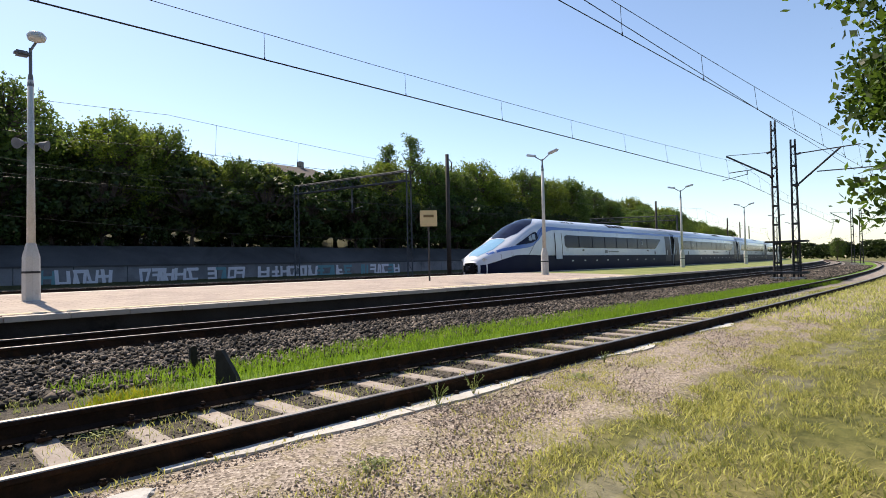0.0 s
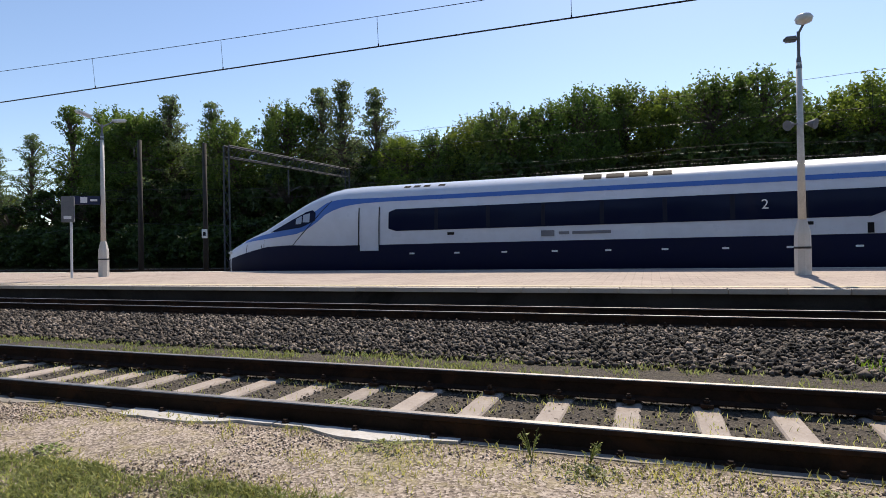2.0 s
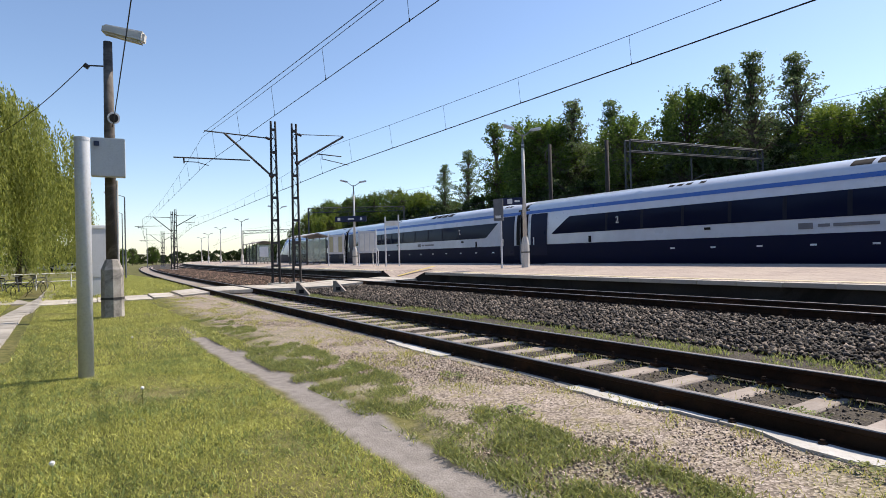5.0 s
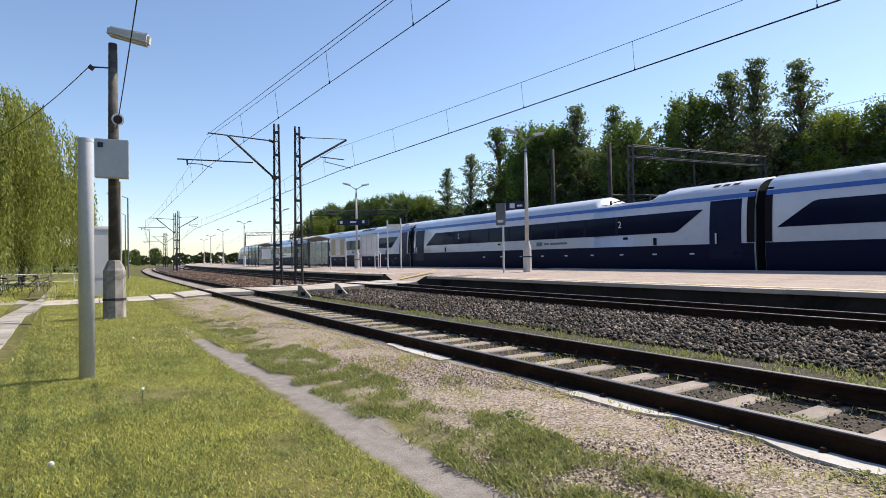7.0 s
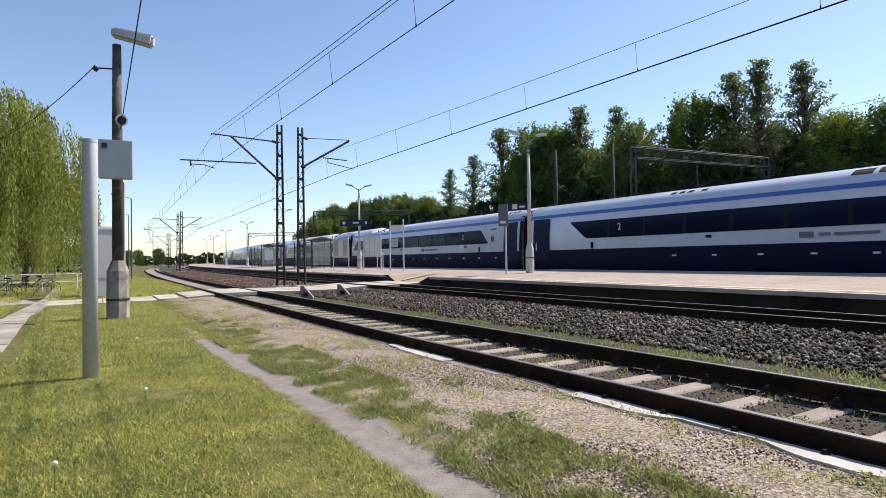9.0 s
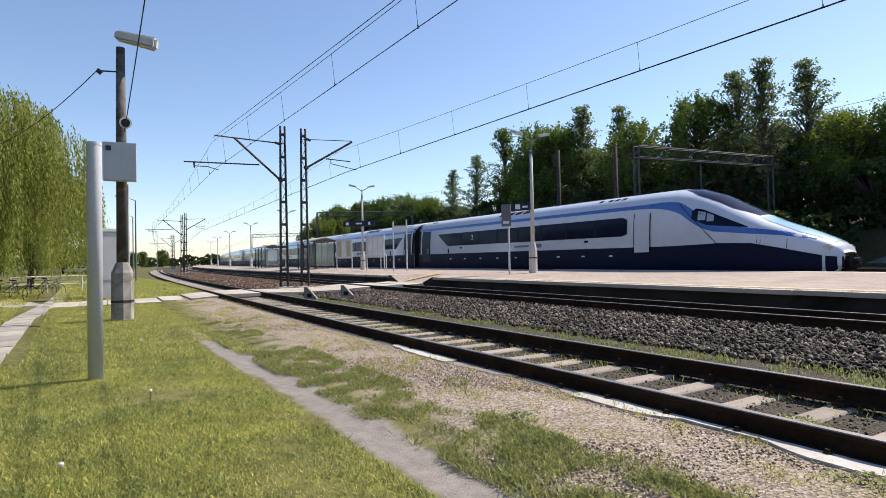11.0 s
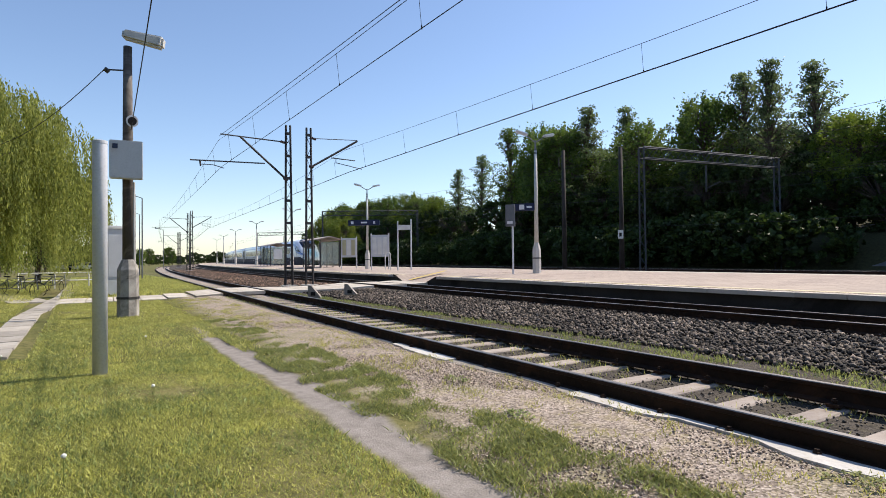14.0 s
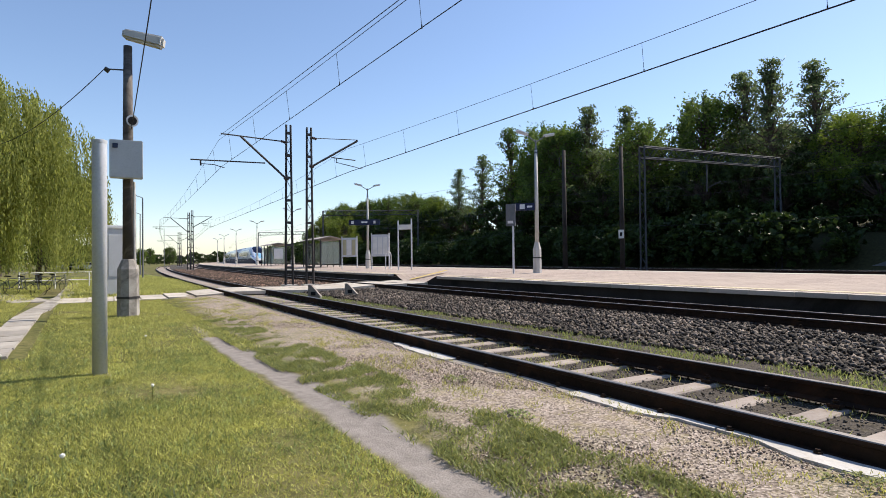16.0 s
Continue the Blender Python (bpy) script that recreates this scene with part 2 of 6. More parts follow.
M["graffiti_b"] = surf("teal_graffiti", (0.08, 0.22, 0.26), (0.16, 0.34, 0.38), 1.0, 0.8)
M["car_a"] = plain("car_silver", (0.5, 0.52, 0.54), 0.3, 0.3, 0.5)
M["car_b"] = plain("car_white", (0.7, 0.7, 0.7), 0.3, 0.0, 0.5)
M["yellow"] = plain("yellow_line_paint", (0.6, 0.45, 0.12), 0.8)


def paving_material():
    m, nt, b = nodes_of("platform_paving")
    at = nt.nodes.new("ShaderNodeUVMap")
    at.uv_map = "run"
    br = nt.nodes.new("ShaderNodeTexBrick")
    br.inputs["Scale"].default_value = 1.0
    br.inputs["Brick Width"].default_value = 0.42
    br.inputs["Row Height"].default_value = 0.21
    br.inputs["Mortar Size"].default_value = 0.012
    br.inputs["Color1"].default_value = (0.42, 0.335, 0.28, 1)
    br.inputs["Color2"].default_value = (0.32, 0.255, 0.22, 1)
    br.inputs["Mortar"].default_value = (0.2, 0.17, 0.14, 1)
    nt.links.new(at.outputs[0], br.inputs["Vector"])
    n = noise_tex(nt, 0.5, 8, 0.65, at.outputs[0])
    col = mix_col(nt, ramp(nt, n, [(0.42, (0, 0, 0)), (0.7, (0.7, 0.7, 0.7))]), br.outputs[0], (0.46, 0.38, 0.31))
    nt.links.new(col, b.inputs["Base Color"])
    b.inputs["Roughness"].default_value = 0.92
    bump(nt, b, br.outputs["Fac"], -0.3, 0.01)
    return m


M["paving"] = paving_material()


def ground_material():
    """Turf, trodden trail, gravel strip and stone bed, told apart by the distance across the tracks."""
    m, nt, b = nodes_of("ground_cover")
    pos = nt.nodes.new("ShaderNodeNewGeometry").outputs["Position"]
    a = nt.nodes.new("ShaderNodeAttribute")
    a.attribute_name = "lane"
    lane = a.outputs["Fac"]
    sep = nt.nodes.new("ShaderNodeSeparateXYZ")
    nt.links.new(pos, sep.inputs[0])
    wob = noise_tex(nt, 0.9, 6, 0.65, pos)
    wob2 = noise_tex(nt, 0.35, 3, 0.5, pos)
    ln = math_node(nt, 'ADD', lane, math_node(nt, 'MULTIPLY', math_node(nt, 'SUBTRACT', wob, 0.5), 1.3))
    fine = noise_tex(nt, 38, 4, 0.75, pos)
    mid = noise_tex(nt, 7, 6, 0.7, pos)
    vor = nt.nodes.new("ShaderNodeTexVoronoi")
    vor.inputs["Scale"].default_value = 62
    nt.links.new(pos, vor.inputs["Vector"])
    turf = mix_col(nt, ramp(nt, wob2, [(0.35, (0, 0, 0)), (0.65, (1, 1, 1))]),
                   ramp(nt, mid, [(0.3, (0.035, 0.045, 0.012)), (0.7, (0.16, 0.16, 0.045))]),
                   ramp(nt, mid, [(0.3, (0.06, 0.06, 0.02)), (0.7, (0.25, 0.22, 0.09))]))
    grav = ramp(nt, vor.outputs["Color"], [(0.1, (0.10, 0.08, 0.064)), (0.5, (0.30, 0.245, 0.20)), (0.95, (0.54, 0.46, 0.39))])
    grav = mix_col(nt, ramp(nt, mid, [(0.50, (0, 0, 0)), (0.66, (0.6, 0.6, 0.6))]), grav, (0.31, 0.26, 0.13))
    grav = mix_col(nt, ramp(nt, wob, [(0.52, (0, 0, 0)), (0.68, (0.5, 0.5, 0.5))]), grav, (0.19, 0.19, 0.07))
    soil = ramp(nt, mid, [(0.3, (0.19, 0.168, 0.15)), (0.7, (0.31, 0.28, 0.255))])
    bed = ramp(nt, vor.outputs["Color"], [(0.1, (0.02, 0.017, 0.014)), (0.9, (0.11, 0.094, 0.078))])
    bed1 = mix_col(nt, ramp(nt, mid, [(0.5, (0, 0, 0)), (0.7, (0.5, 0.5, 0.5))]), bed, (0.13, 0.11, 0.06))
    dark = ramp(nt, mid, [(0.3, (0.03, 0.03, 0.015)), (0.7, (0.07, 0.07, 0.03))])

    def step(v, lo, hi):
        mr = nt.nodes.new("ShaderNodeMapRange")
        mr.clamp = True
        mr.inputs["From Min"].default_value = lo
        mr.inputs["From Max"].default_value = hi
        nt.links.new(v, mr.inputs["Value"])
        return mr.outputs[0]
    col = mix_col(nt, math_node(nt, 'MULTIPLY', step(ln, 1.45, 1.85), step(sep.outputs[0], -26, -23.5)), turf, grav)
    # trodden trail, wandering about 1.2 m from the tracks' near rail
    tr = math_node(nt, 'SUBTRACT', lane, math_node(nt, 'MULTIPLY', math_node(nt, 'SUBTRACT', wob2, 0.5), 0.5))
    off = math_node(nt, 'ABSOLUTE', math_node(nt, 'SUBTRACT', tr, 1.12))
    off = math_node(nt, 'ADD', off, math_node(nt, 'MULTIPLY', math_node(nt, 'SUBTRACT', wob, 0.5), 0.25))
    keep = math_node(nt, 'SUBTRACT', 1.0, step(off, 0.16, 0.24))
    east = math_node(nt, 'ADD', math_node(nt, 'MULTIPLY', step(sep.outputs[0], -1.5, 3.5), -0.65), 1.0)
    east = math_node(nt, 'MULTIPLY', east, step(sep.outputs[0], -15, -11))
    col = mix_col(nt, math_node(nt, 'MULTIPLY', keep, east), col, soil)
    col = mix_col(nt, step(lane, 2.98, 3.1), col, bed1)
    col = mix_col(nt, step(ln, 6.0, 6.6), col, bed)
    # turf in the space between the two tracks
    strip = math_node(nt, 'MULTIPLY', step(lane, 4.85, 5.0), math_node(nt, 'SUBTRACT', 1.0, step(ln, 6.6, 7.0)))
    strip = math_node(nt, 'MULTIPLY', strip, step(sep.outputs[0], 2.4, 4.0))
    col = mix_col(nt, strip, col, ramp(nt, mid, [(0.3, (0.07, 0.14, 0.015)), (0.7, (0.15, 0.24, 0.03))]))
    col = mix_col(nt, step(ln, 33, 37), col, dark)
    nt.links.new(col, b.inputs["Base Color"])
    b.inputs["Roughness"].default_value = 0.97
    b.inputs["Specular IOR Level"].default_value = 0.2
    bump(nt, b, math_node(nt, 'ADD', fine, vor.outputs["Distance"]), 0.3, 0.02)
    return m


M["ground"] = ground_material()


# ---- mesh helpers ----
def mesh_from(name, verts, faces, mats, idx=None, smooth=False):
    me = bpy.data.meshes.new(name)
    me.from_pydata([tuple(v) for v in verts], [], faces)
    for m in (mats if isinstance(mats, (list, tuple)) else [mats]):
        me.materials.append(m)
    if idx is not None:
        me.polygons.foreach_set("material_index", idx)
    if smooth:
        me.polygons.foreach_set("use_smooth", [True] * len(me.polygons))
    me.update()
    return me


def poly_soup(name, V, mat, smooth=False):
    """V: (count, k, 3) array of separate k-cornered faces."""
    V = np.asarray(V, dtype=np.float32)
    c, k, _ = V.shape
    me = bpy.data.meshes.new(name)
    me.vertices.add(c * k)
    me.vertices.foreach_set("co", V.reshape(-1))
    me.loops.add(c * k)
    me.loops.foreach_set("vertex_index", np.arange(c * k, dtype=np.int32))
    me.polygons.add(c)
    me.polygons.foreach_set("loop_start", np.arange(0, c * k, k, dtype=np.int32))
    me.polygons.foreach_set("loop_total", np.full(c, k, dtype=np.int32))
    me.materials.append(mat)
    me.update(calc_edges=True)
    return me


def indexed(name, V, F, mat, smooth=False):
    """V: (nv, 3), F: (nf, k) index array."""
    V = np.asarray(V, dtype=np.float32)
    F = np.asarray(F, dtype=np.int32)
    me = bpy.data.meshes.new(name)
    me.vertices.add(len(V))
    me.vertices.foreach_set("co", V.reshape(-1))
    k = F.shape[1]
    me.loops.add(F.size)
    me.loops.foreach_set("vertex_index", F.reshape(-1))
    me.polygons.add(len(F))
    me.polygons.foreach_set("loop_start", np.arange(0, F.size, k, dtype=np.int32))
    me.polygons.foreach_set("loop_total", np.full(len(F), k, dtype=np.int32))
    me.materials.append(mat)
    me.update(calc_edges=True)
    if smooth:
        me.polygons.foreach_set("use_smooth", [True] * len(me.polygons))
    return me


def box(bm, x0, x1, y0, y1, z0, z1, bevel=0.0):
    g = bmesh.ops.create_cube(bm, size=1.0)
    for v in g["verts"]:
        v.co = Vector((x0 + (v.co.x + 0.5) * (x1 - x0), y0 + (v.co.y + 0.5) * (y1 - y0), z0 + (v.co.z + 0.5) * (z1 - z0)))
    if bevel:
        es = list({e for v in g["verts"] for e in v.link_edges})
        bmesh.ops.bevel(bm, geom=es, offset=bevel, segments=2, affect='EDGES')
    return g["verts"]


def rod(bm, a, b, r0, r1=None, seg=8):
    a, b = Vector(a), Vector(b)
    r1 = r0 if r1 is None else r1
    d = b - a
    q = d.to_track_quat('Z', 'Y')
    rings = []
    for p, r in ((a, r0), (b, r1)):
        rings.append([bm.verts.new(p + q @ Vector((r * math.cos(2 * math.pi * i / seg), r * math.sin(2 * math.pi * i / seg), 0))) for i in range(seg)])
    for i in range(seg):
        j = (i + 1) % seg
        bm.faces.new((rings[0][i], rings[0][j], rings[1][j], rings[1][i]))
    bm.faces.new(rings[0][::-1])
    bm.faces.new(rings[1])


def lathe(bm, prof, seg=16, at=(0, 0, 0)):
    rings = []
    o = Vector(at)
    for r, z in prof:
        rings.append([bm.verts.new(o + Vector((r * math.cos(2 * math.pi * i / seg), r * math.sin(2 * math.pi * i / seg), z))) for i in range(seg)])
    for k in range(len(rings) - 1):
        for i in range(seg):
            j = (i + 1) % seg
            bm.faces.new((rings[k][i], rings[k][j], rings[k + 1][j], rings[k + 1][i]))
    bm.faces.new(rings[0][::-1])
    bm.faces.new(rings[-1])


def link(name, me, parent=None, m=None):
    ob = new(name, me)
    if parent is not None:
        ob.parent = parent
    if m is not None:
        ob.matrix_basis = m
    return ob


def part(name, bm, mat, parent, label="", smooth=False):
    me = bpy.data.meshes.new(name)
    bm.normal_update()
    bm.to_mesh(me)
    bm.free()
    me.materials.append(mat)
    if smooth:
        me.polygons.foreach_set("use_smooth", [True] * len(me.polygons))
    ob = link(name, me, parent)
    if label:
        tagged(ob, label)
    return ob


def thing(name, label, category, m=None, group="", kind=""):
    ob = new(name)
    ob.empty_display_size = 0.2
    if m is not None:
        ob.matrix_basis = m
    return tagged(ob, label, category, group, kind)


def BM():
    return bmesh.new()


# ---- ground ----
def build_ground():
    xs = sorted(set([-900, -700, -500, -400, 400, 500, 700, 900] + list(range(-340, 341, 10)) + [x * 0.5 for x in range(-60, 61)]))
    ns = sorted(set([p[0] for p in PROFILE] + [-200, -120, -30, -20, -12, -8] + [k * 0.25 for k in range(-16, 48)] + [80, 120, 200, 400, 650]))
    verts, lane = [], []
    rng = np.random.RandomState(3)
    for x in xs:
        for n in ns:
            j = 0.0
            if -8 < n < 2.9 and abs(x) < 31:
                j = 0.05 * noise.noise((x * 0.5, n * 0.7, 0)) + 0.02 * rng.rand()
            elif n >= 41:
                j = 0.4 * noise.noise((x * 0.1, n * 0.1, 3))
            verts.append((x, n + offset(x), ground_z(n) + j))
            lane.append(n)
    k = len(ns)
    faces = [(i * k + j, (i + 1) * k + j, (i + 1) * k + j + 1, i * k + j + 1) for i in range(len(xs) - 1) for j in range(k - 1)]
    me = mesh_from("ground", verts, faces, M["ground"], smooth=True)
    at = me.attributes.new("lane", 'FLOAT', 'POINT')
    at.data.foreach_set("value", lane)
    tagged(link("ground", me), "dry grass, gravel and stone ballast ground beside the tracks", "ground", kind="structure")


build_ground()


def sweep(prof, s0, s1, n, z, step=2.0, closed=True):
    """A cross-section (across, up) swept along the curve at n; returns verts and faces."""
    cnt = max(2, int(round((s1 - s0) / step)) + 1)
    V, F = [], []
    k = len(prof)
    for i in range(cnt):
        s = s0 + (s1 - s0) * i / (cnt - 1)
        for a, u in prof:
            V.append(C(s, n + a, z + u))
    for i in range(cnt - 1):
        for j in range(k if closed else k - 1):
            jj = (j + 1) % k
            F.append((i * k + j, (i + 1) * k + j, (i + 1) * k + jj, i * k + jj))
    if closed:
        F.append(tuple(range(k)))
        F.append(tuple(range((cnt - 1) * k, cnt * k))[::-1])
    return V, F


RAIL = [(-0.07, 0.0), (-0.07, 0.012), (-0.012, 0.035), (-0.012, 0.125), (-0.034, 0.135), (-0.034, 0.165), (-0.028, 0.172), (0.028, 0.172),
        (0.034, 0.165), (0.034, 0.135), (0.012, 0.125), (0.012, 0.035), (0.07, 0.012), (0.07, 0.0)]


def sleeper_mesh(length=2.5):
    bm = BM()
    # trapezoid block with a lowered, slightly waisted middle
    rows = [(-length / 2, 0.0), (-0.95, 0.0), (-0.55, -0.012), (0.55, -0.012), (0.95, 0.0), (length / 2, 0.0)]
    ring = []
    for y, z in rows:
        w = 0.105 if abs(y) < 0.9 else 0.125
        ring.append([bm.verts.new((a, y, h)) for a, h in ((-w - 0.03, -0.18), (w + 0.03, -0.18), (w, z - 0.015), (w - 0.015, z), (-w + 0.015, z), (-w, z - 0.015))])
    for a, b in zip(ring, ring[1:]):
        for i in range(6):
            j = (i + 1) % 6
            bm.faces.new((a[i], a[j], b[j], b[i]))
    bm.faces.new(ring[0][::-1])
    bm.faces.new(ring[-1])
    me = bpy.data.meshes.new("sleeper")
    bm.normal_update()
    bm.to_mesh(me)
    bm.free()
    me.materials.append(M["sleeper"])
    return me


def fastener_mesh():
    bm = BM()
    for side in (-1, 1):
        box(bm, -0.05, 0.05, side * 0.115 - 0.045, side * 0.115 + 0.045, 0.0, 0.03)
        rod(bm, (0, side * 0.115, 0.0), (0, side * 0.115, 0.075), 0.018, seg=6)
        rod(bm, (0, side * 0.115, 0.045), (0, side * 0.115, 0.06), 0.03, seg=6)
    me = bpy.data.meshes.new("fastener")
    bm.to_mesh(me)
    bm.free()
    me.materials.append(M["rail_side"])
    return me


SLEEPER, FASTENER = sleeper_mesh(), fastener_mesh()


def build_track(label, n, z, s0, s1, near0, near1, cant=0.0, pieces=True):
    """z: top of the sleepers. near0..near1: the stretch with single sleepers."""
    tr = thing("railway_track", label, "railway track", kind="structure")
    for side in (-1, 1):
        V, F = sweep(RAIL, s0, s1, n + side * 0.7535, z + 0.004 - side * cant / 2, 2.5)
        idx = []
        k = len(RAIL)
        for i in range(len(F) - 2):
            idx.append(1 if i % k in (5, 6, 7, 8) else 0)
        idx += [0, 0]
        me = mesh_from("rail", V, F, [M["rail_side"], M["rail_head"]], idx)
        tagged(link("rail", me, tr), "rusty steel rail with a worn bright head")
    if not pieces:
        return tr
    cnt = int((near1 - near0) / 0.6)
    for i in range(cnt):
        s = near0 + i * 0.6 + random.uniform(-0.025, 0.025)
        m = CM(s, n, z) @ pose(0, 0, random.uniform(-0.012, 0.004), 0, 0, random.uniform(-1.3, 1.3))
        link("sleeper", SLEEPER, tr, m)
        for side in (-1, 1):
            link("fastener", FASTENER, tr, CM(s, n + side * 0.7535, z + 0.002 - side * cant / 2))
    # far sleepers, past counting
    V, F = [], []
    base = [v.co.copy() for v in SLEEPER.vertices]
    fs = [tuple(p.vertices) for p in SLEEPER.polygons]
    far = [s0 + i * 0.6 for i in range(int((s1 - s0) / 0.6))]
    for s in far:
        if near0 - 0.3 < s < near0 + cnt * 0.6 - 0.2:
            continue
        o = len(V)
        m = CM(s, n, z)
        V += [m @ v for v in base]
        F += [tuple(o + i for i in f) for f in fs]
    tagged(link("far_sleepers", mesh_from("far_sleepers", V, F, M["sleeper"]), tr), "rows of concrete sleepers far along the track", kind="stuff")
    return tr


T1Z, T2Z, T3Z = 0.0, 0.07, -0.12
build_track("siding track with pale concrete sleepers and rusty rails", 4.0, T1Z, -150, 110, -26, 34)
build_track("main track with dark rails on deep stone ballast", 10.0, T2Z, -260, 200, -22, 20, cant=0.03)
build_track("through track behind the platform", 20.6, T3Z, -330, 300, -30, 10)
build_track("far track in front of the retaining wall", 31.0, 0.32, -330, 300, -20, 10)


# ---- stones ----
OCT_F = np.array([(0, 2, 4), (2, 1, 4), (1, 3, 4), (3, 0, 4), (2, 0, 5), (1, 2, 5), (3, 1, 5), (0, 3, 5)])


def stones(name, count, sfun, size, mat, label, parent=None):
    rng = np.random.RandomState(len(name) + count)
    base = np.array([(1, 0, 0), (-1, 0, 0), (0, 1, 0), (0, -1, 0), (0, 0, 1), (0, 0, -1)], float)
    P = sfun(rng, count)
    P[:, 2] += rng.uniform(-0.3, 0.7, count) * size
    R = rng.normal(size=(count, 3, 3))
    q, _ = np.linalg.qr(R)
    sc = rng.uniform(0.5, 1.0, (count, 1, 3)) * (size * rng.uniform(0.55, 1.35, (count, 1, 1)))
    jit = rng.uniform(0.75, 1.25, (count, 6, 1))
    V = np.einsum('cij,ckj->cki', q, base[None] * sc * jit) + P[:, None, :]
    F = (OCT_F[None] + 6 * np.arange(count)[:, None, None]).reshape(-1, 3)
    ob = link(name, indexed(name, V.reshape(-1, 3), F, mat), parent)
    return tagged(ob, label, "gravel", kind="stuff")


def lane_points(rng, count, s0, s1, n0, n1, lift=0.0, dense=None):
    s = rng.uniform(s0, s1, count) if dense is None else np.clip(rng.normal(dense[0], dense[1], count), s0, s1)
    n = rng.uniform(n0, n1, count)
    z = np.interp(n, [p[0] for p in PROFILE], [p[1] for p in PROFILE]) + lift
    return np.array([C(a, b, c) for a, b, c in zip(s, n, z)])


stones("ballast_stones", 54000, lambda r, c: lane_points(r, c, -32, 28, 6.1, 9.15, 0.012), 0.05, M["ballast"], "dark broken stone ballast beside the main track")
stones("ballast_stones", 9000, lambda r, c: lane_points(r, c, -26, 24, 9.3, 10.7, 0.0), 0.04, M["ballast"], "dark broken stone ballast between the rails")
stones("track_bed_stones", 30000, lambda r, c: lane_points(r, c, -22, 20, 3.3, 5.5, -0.004), 0.019, M["bed_gravel"], "dusty gravel between the sleepers")
stones("verge_gravel", 48000, lambda r, c: lane_points(r, c, -24, 14, 1.4, 3.02, 0.0, (-4, 7)), 0.012, M["gravel"], "pale trodden gravel of the verge")


stones("ballast_stones", 26000, lambda r, c: lane_points(r, c, -95, -30, 5.4, 9.1, 0.02), 0.075, M["ballast_brown"], "rust-brown ballast between the tracks past the crossing")
stones("ballast_stones", 12000, lambda r, c: lane_points(r, c, 26, 80, 5.6, 9.1, 0.02), 0.075, M["ballast"], "dark broken stone ballast beside the main track")


# ---- concrete edging beside the siding ----
def build_edging():
    ed = thing("concrete_edging", "worn concrete edging strip beside the near rail", "edging", kind="structure")
    rng = random.Random(7)
    s = -24.0
    spans = ((-7.5, -4.8), (-3.9, -2.6), (2.6, 6.4), (-1.9, -1.1), (8.0, 9.2), (-12.5, -11.6), (11.5, 12.6))

    def width(x):
        w = 0.075 + 0.035 * noise.noise((x * 2.3, 1.0, 0))
        for p, q in spans:
            if p < x < q:
                w += 0.13 * math.sin(math.pi * (x - p) / (q - p)) ** 0.5 + 0.03 * noise.noise((x * 1.7, 7.0, 0))
        return w + 0.02 * noise.noise((x * 9.0, 4.0, 0))
    while s < 22:
        L = rng.uniform(1.4, 2.2)
        x = s + XC + L / 2
        pale = any(p < x < q for p, q in spans)
        bm = BM()
        steps = 18
        top, bot = [], []
        for i in range(steps + 1):
            u = -L / 2 + L * i / steps
            a = -width(s + XC + L / 2 + u)
            h = (0.012 if pale else 0.0) + rng.uniform(-0.002, 0.002)
            top.append((bm.verts.new((u, a, h)), bm.verts.new((u, 0.0, h))))
            bot.append((bm.verts.new((u, a - 0.02, -0.1)), bm.verts.new((u, 0.0, -0.1))))
        for i in range(steps):
            bm.faces.new((top[i][0], top[i + 1][0], top[i + 1][1], top[i][1]))
            bm.faces.new((bot[i][0], bot[i + 1][0], top[i + 1][0], top[i][0]))
            bm.faces.new((top[i][1], top[i + 1][1], bot[i + 1][1], bot[i][1]))
        for i in (0, steps):
            bm.faces.new((top[i][0], top[i][1], bot[i][1], bot[i][0]))
        bmesh.ops.recalc_face_normals(bm, faces=bm.faces)
        o = part("slab", bm, M["whitestone"] if pale else M["kerb_worn"], ed)
        o.matrix_basis = CM(s + L / 2, 3.155, 0.036)
        s += L + 0.002


build_edging()


def build_rock(x, y, z, sx, sy, sz, name="stone", label="pale lump of broken concrete beside the rail"):
    bm = BM()
    bmesh.ops.create_icosphere(bm, subdivisions=3, radius=1.0)
    for v in bm.verts:
        d = 1 + 0.4 * noise.noise(v.co * 1.3 + Vector((x, y, 0))) + 0.2 * noise.noise(v.co * 4)
        v.co = Vector((v.co.x * sx * d, v.co.y * sy * d, max(-0.6, min(0.75, v.co.z * 1.3)) * sz * (1 + 0.1 * noise.noise(v.co * 3))))
    me = bpy.data.meshes.new(name)
    bm.to_mesh(me)
    bm.free()
    me.materials.append(M["whitestone"])
    tagged(link(name, me, None, pose(x, y, z, 0, 0, 15)), label, "stone")


build_rock(2.0, 2.82, 0.0, 0.19, 0.12, 0.06)


# ---- platform ----
def plat_z(n):
    return float(np.interp(n, [11.65, 15.5, 18.9], [0.53, 0.645, 0.70]))


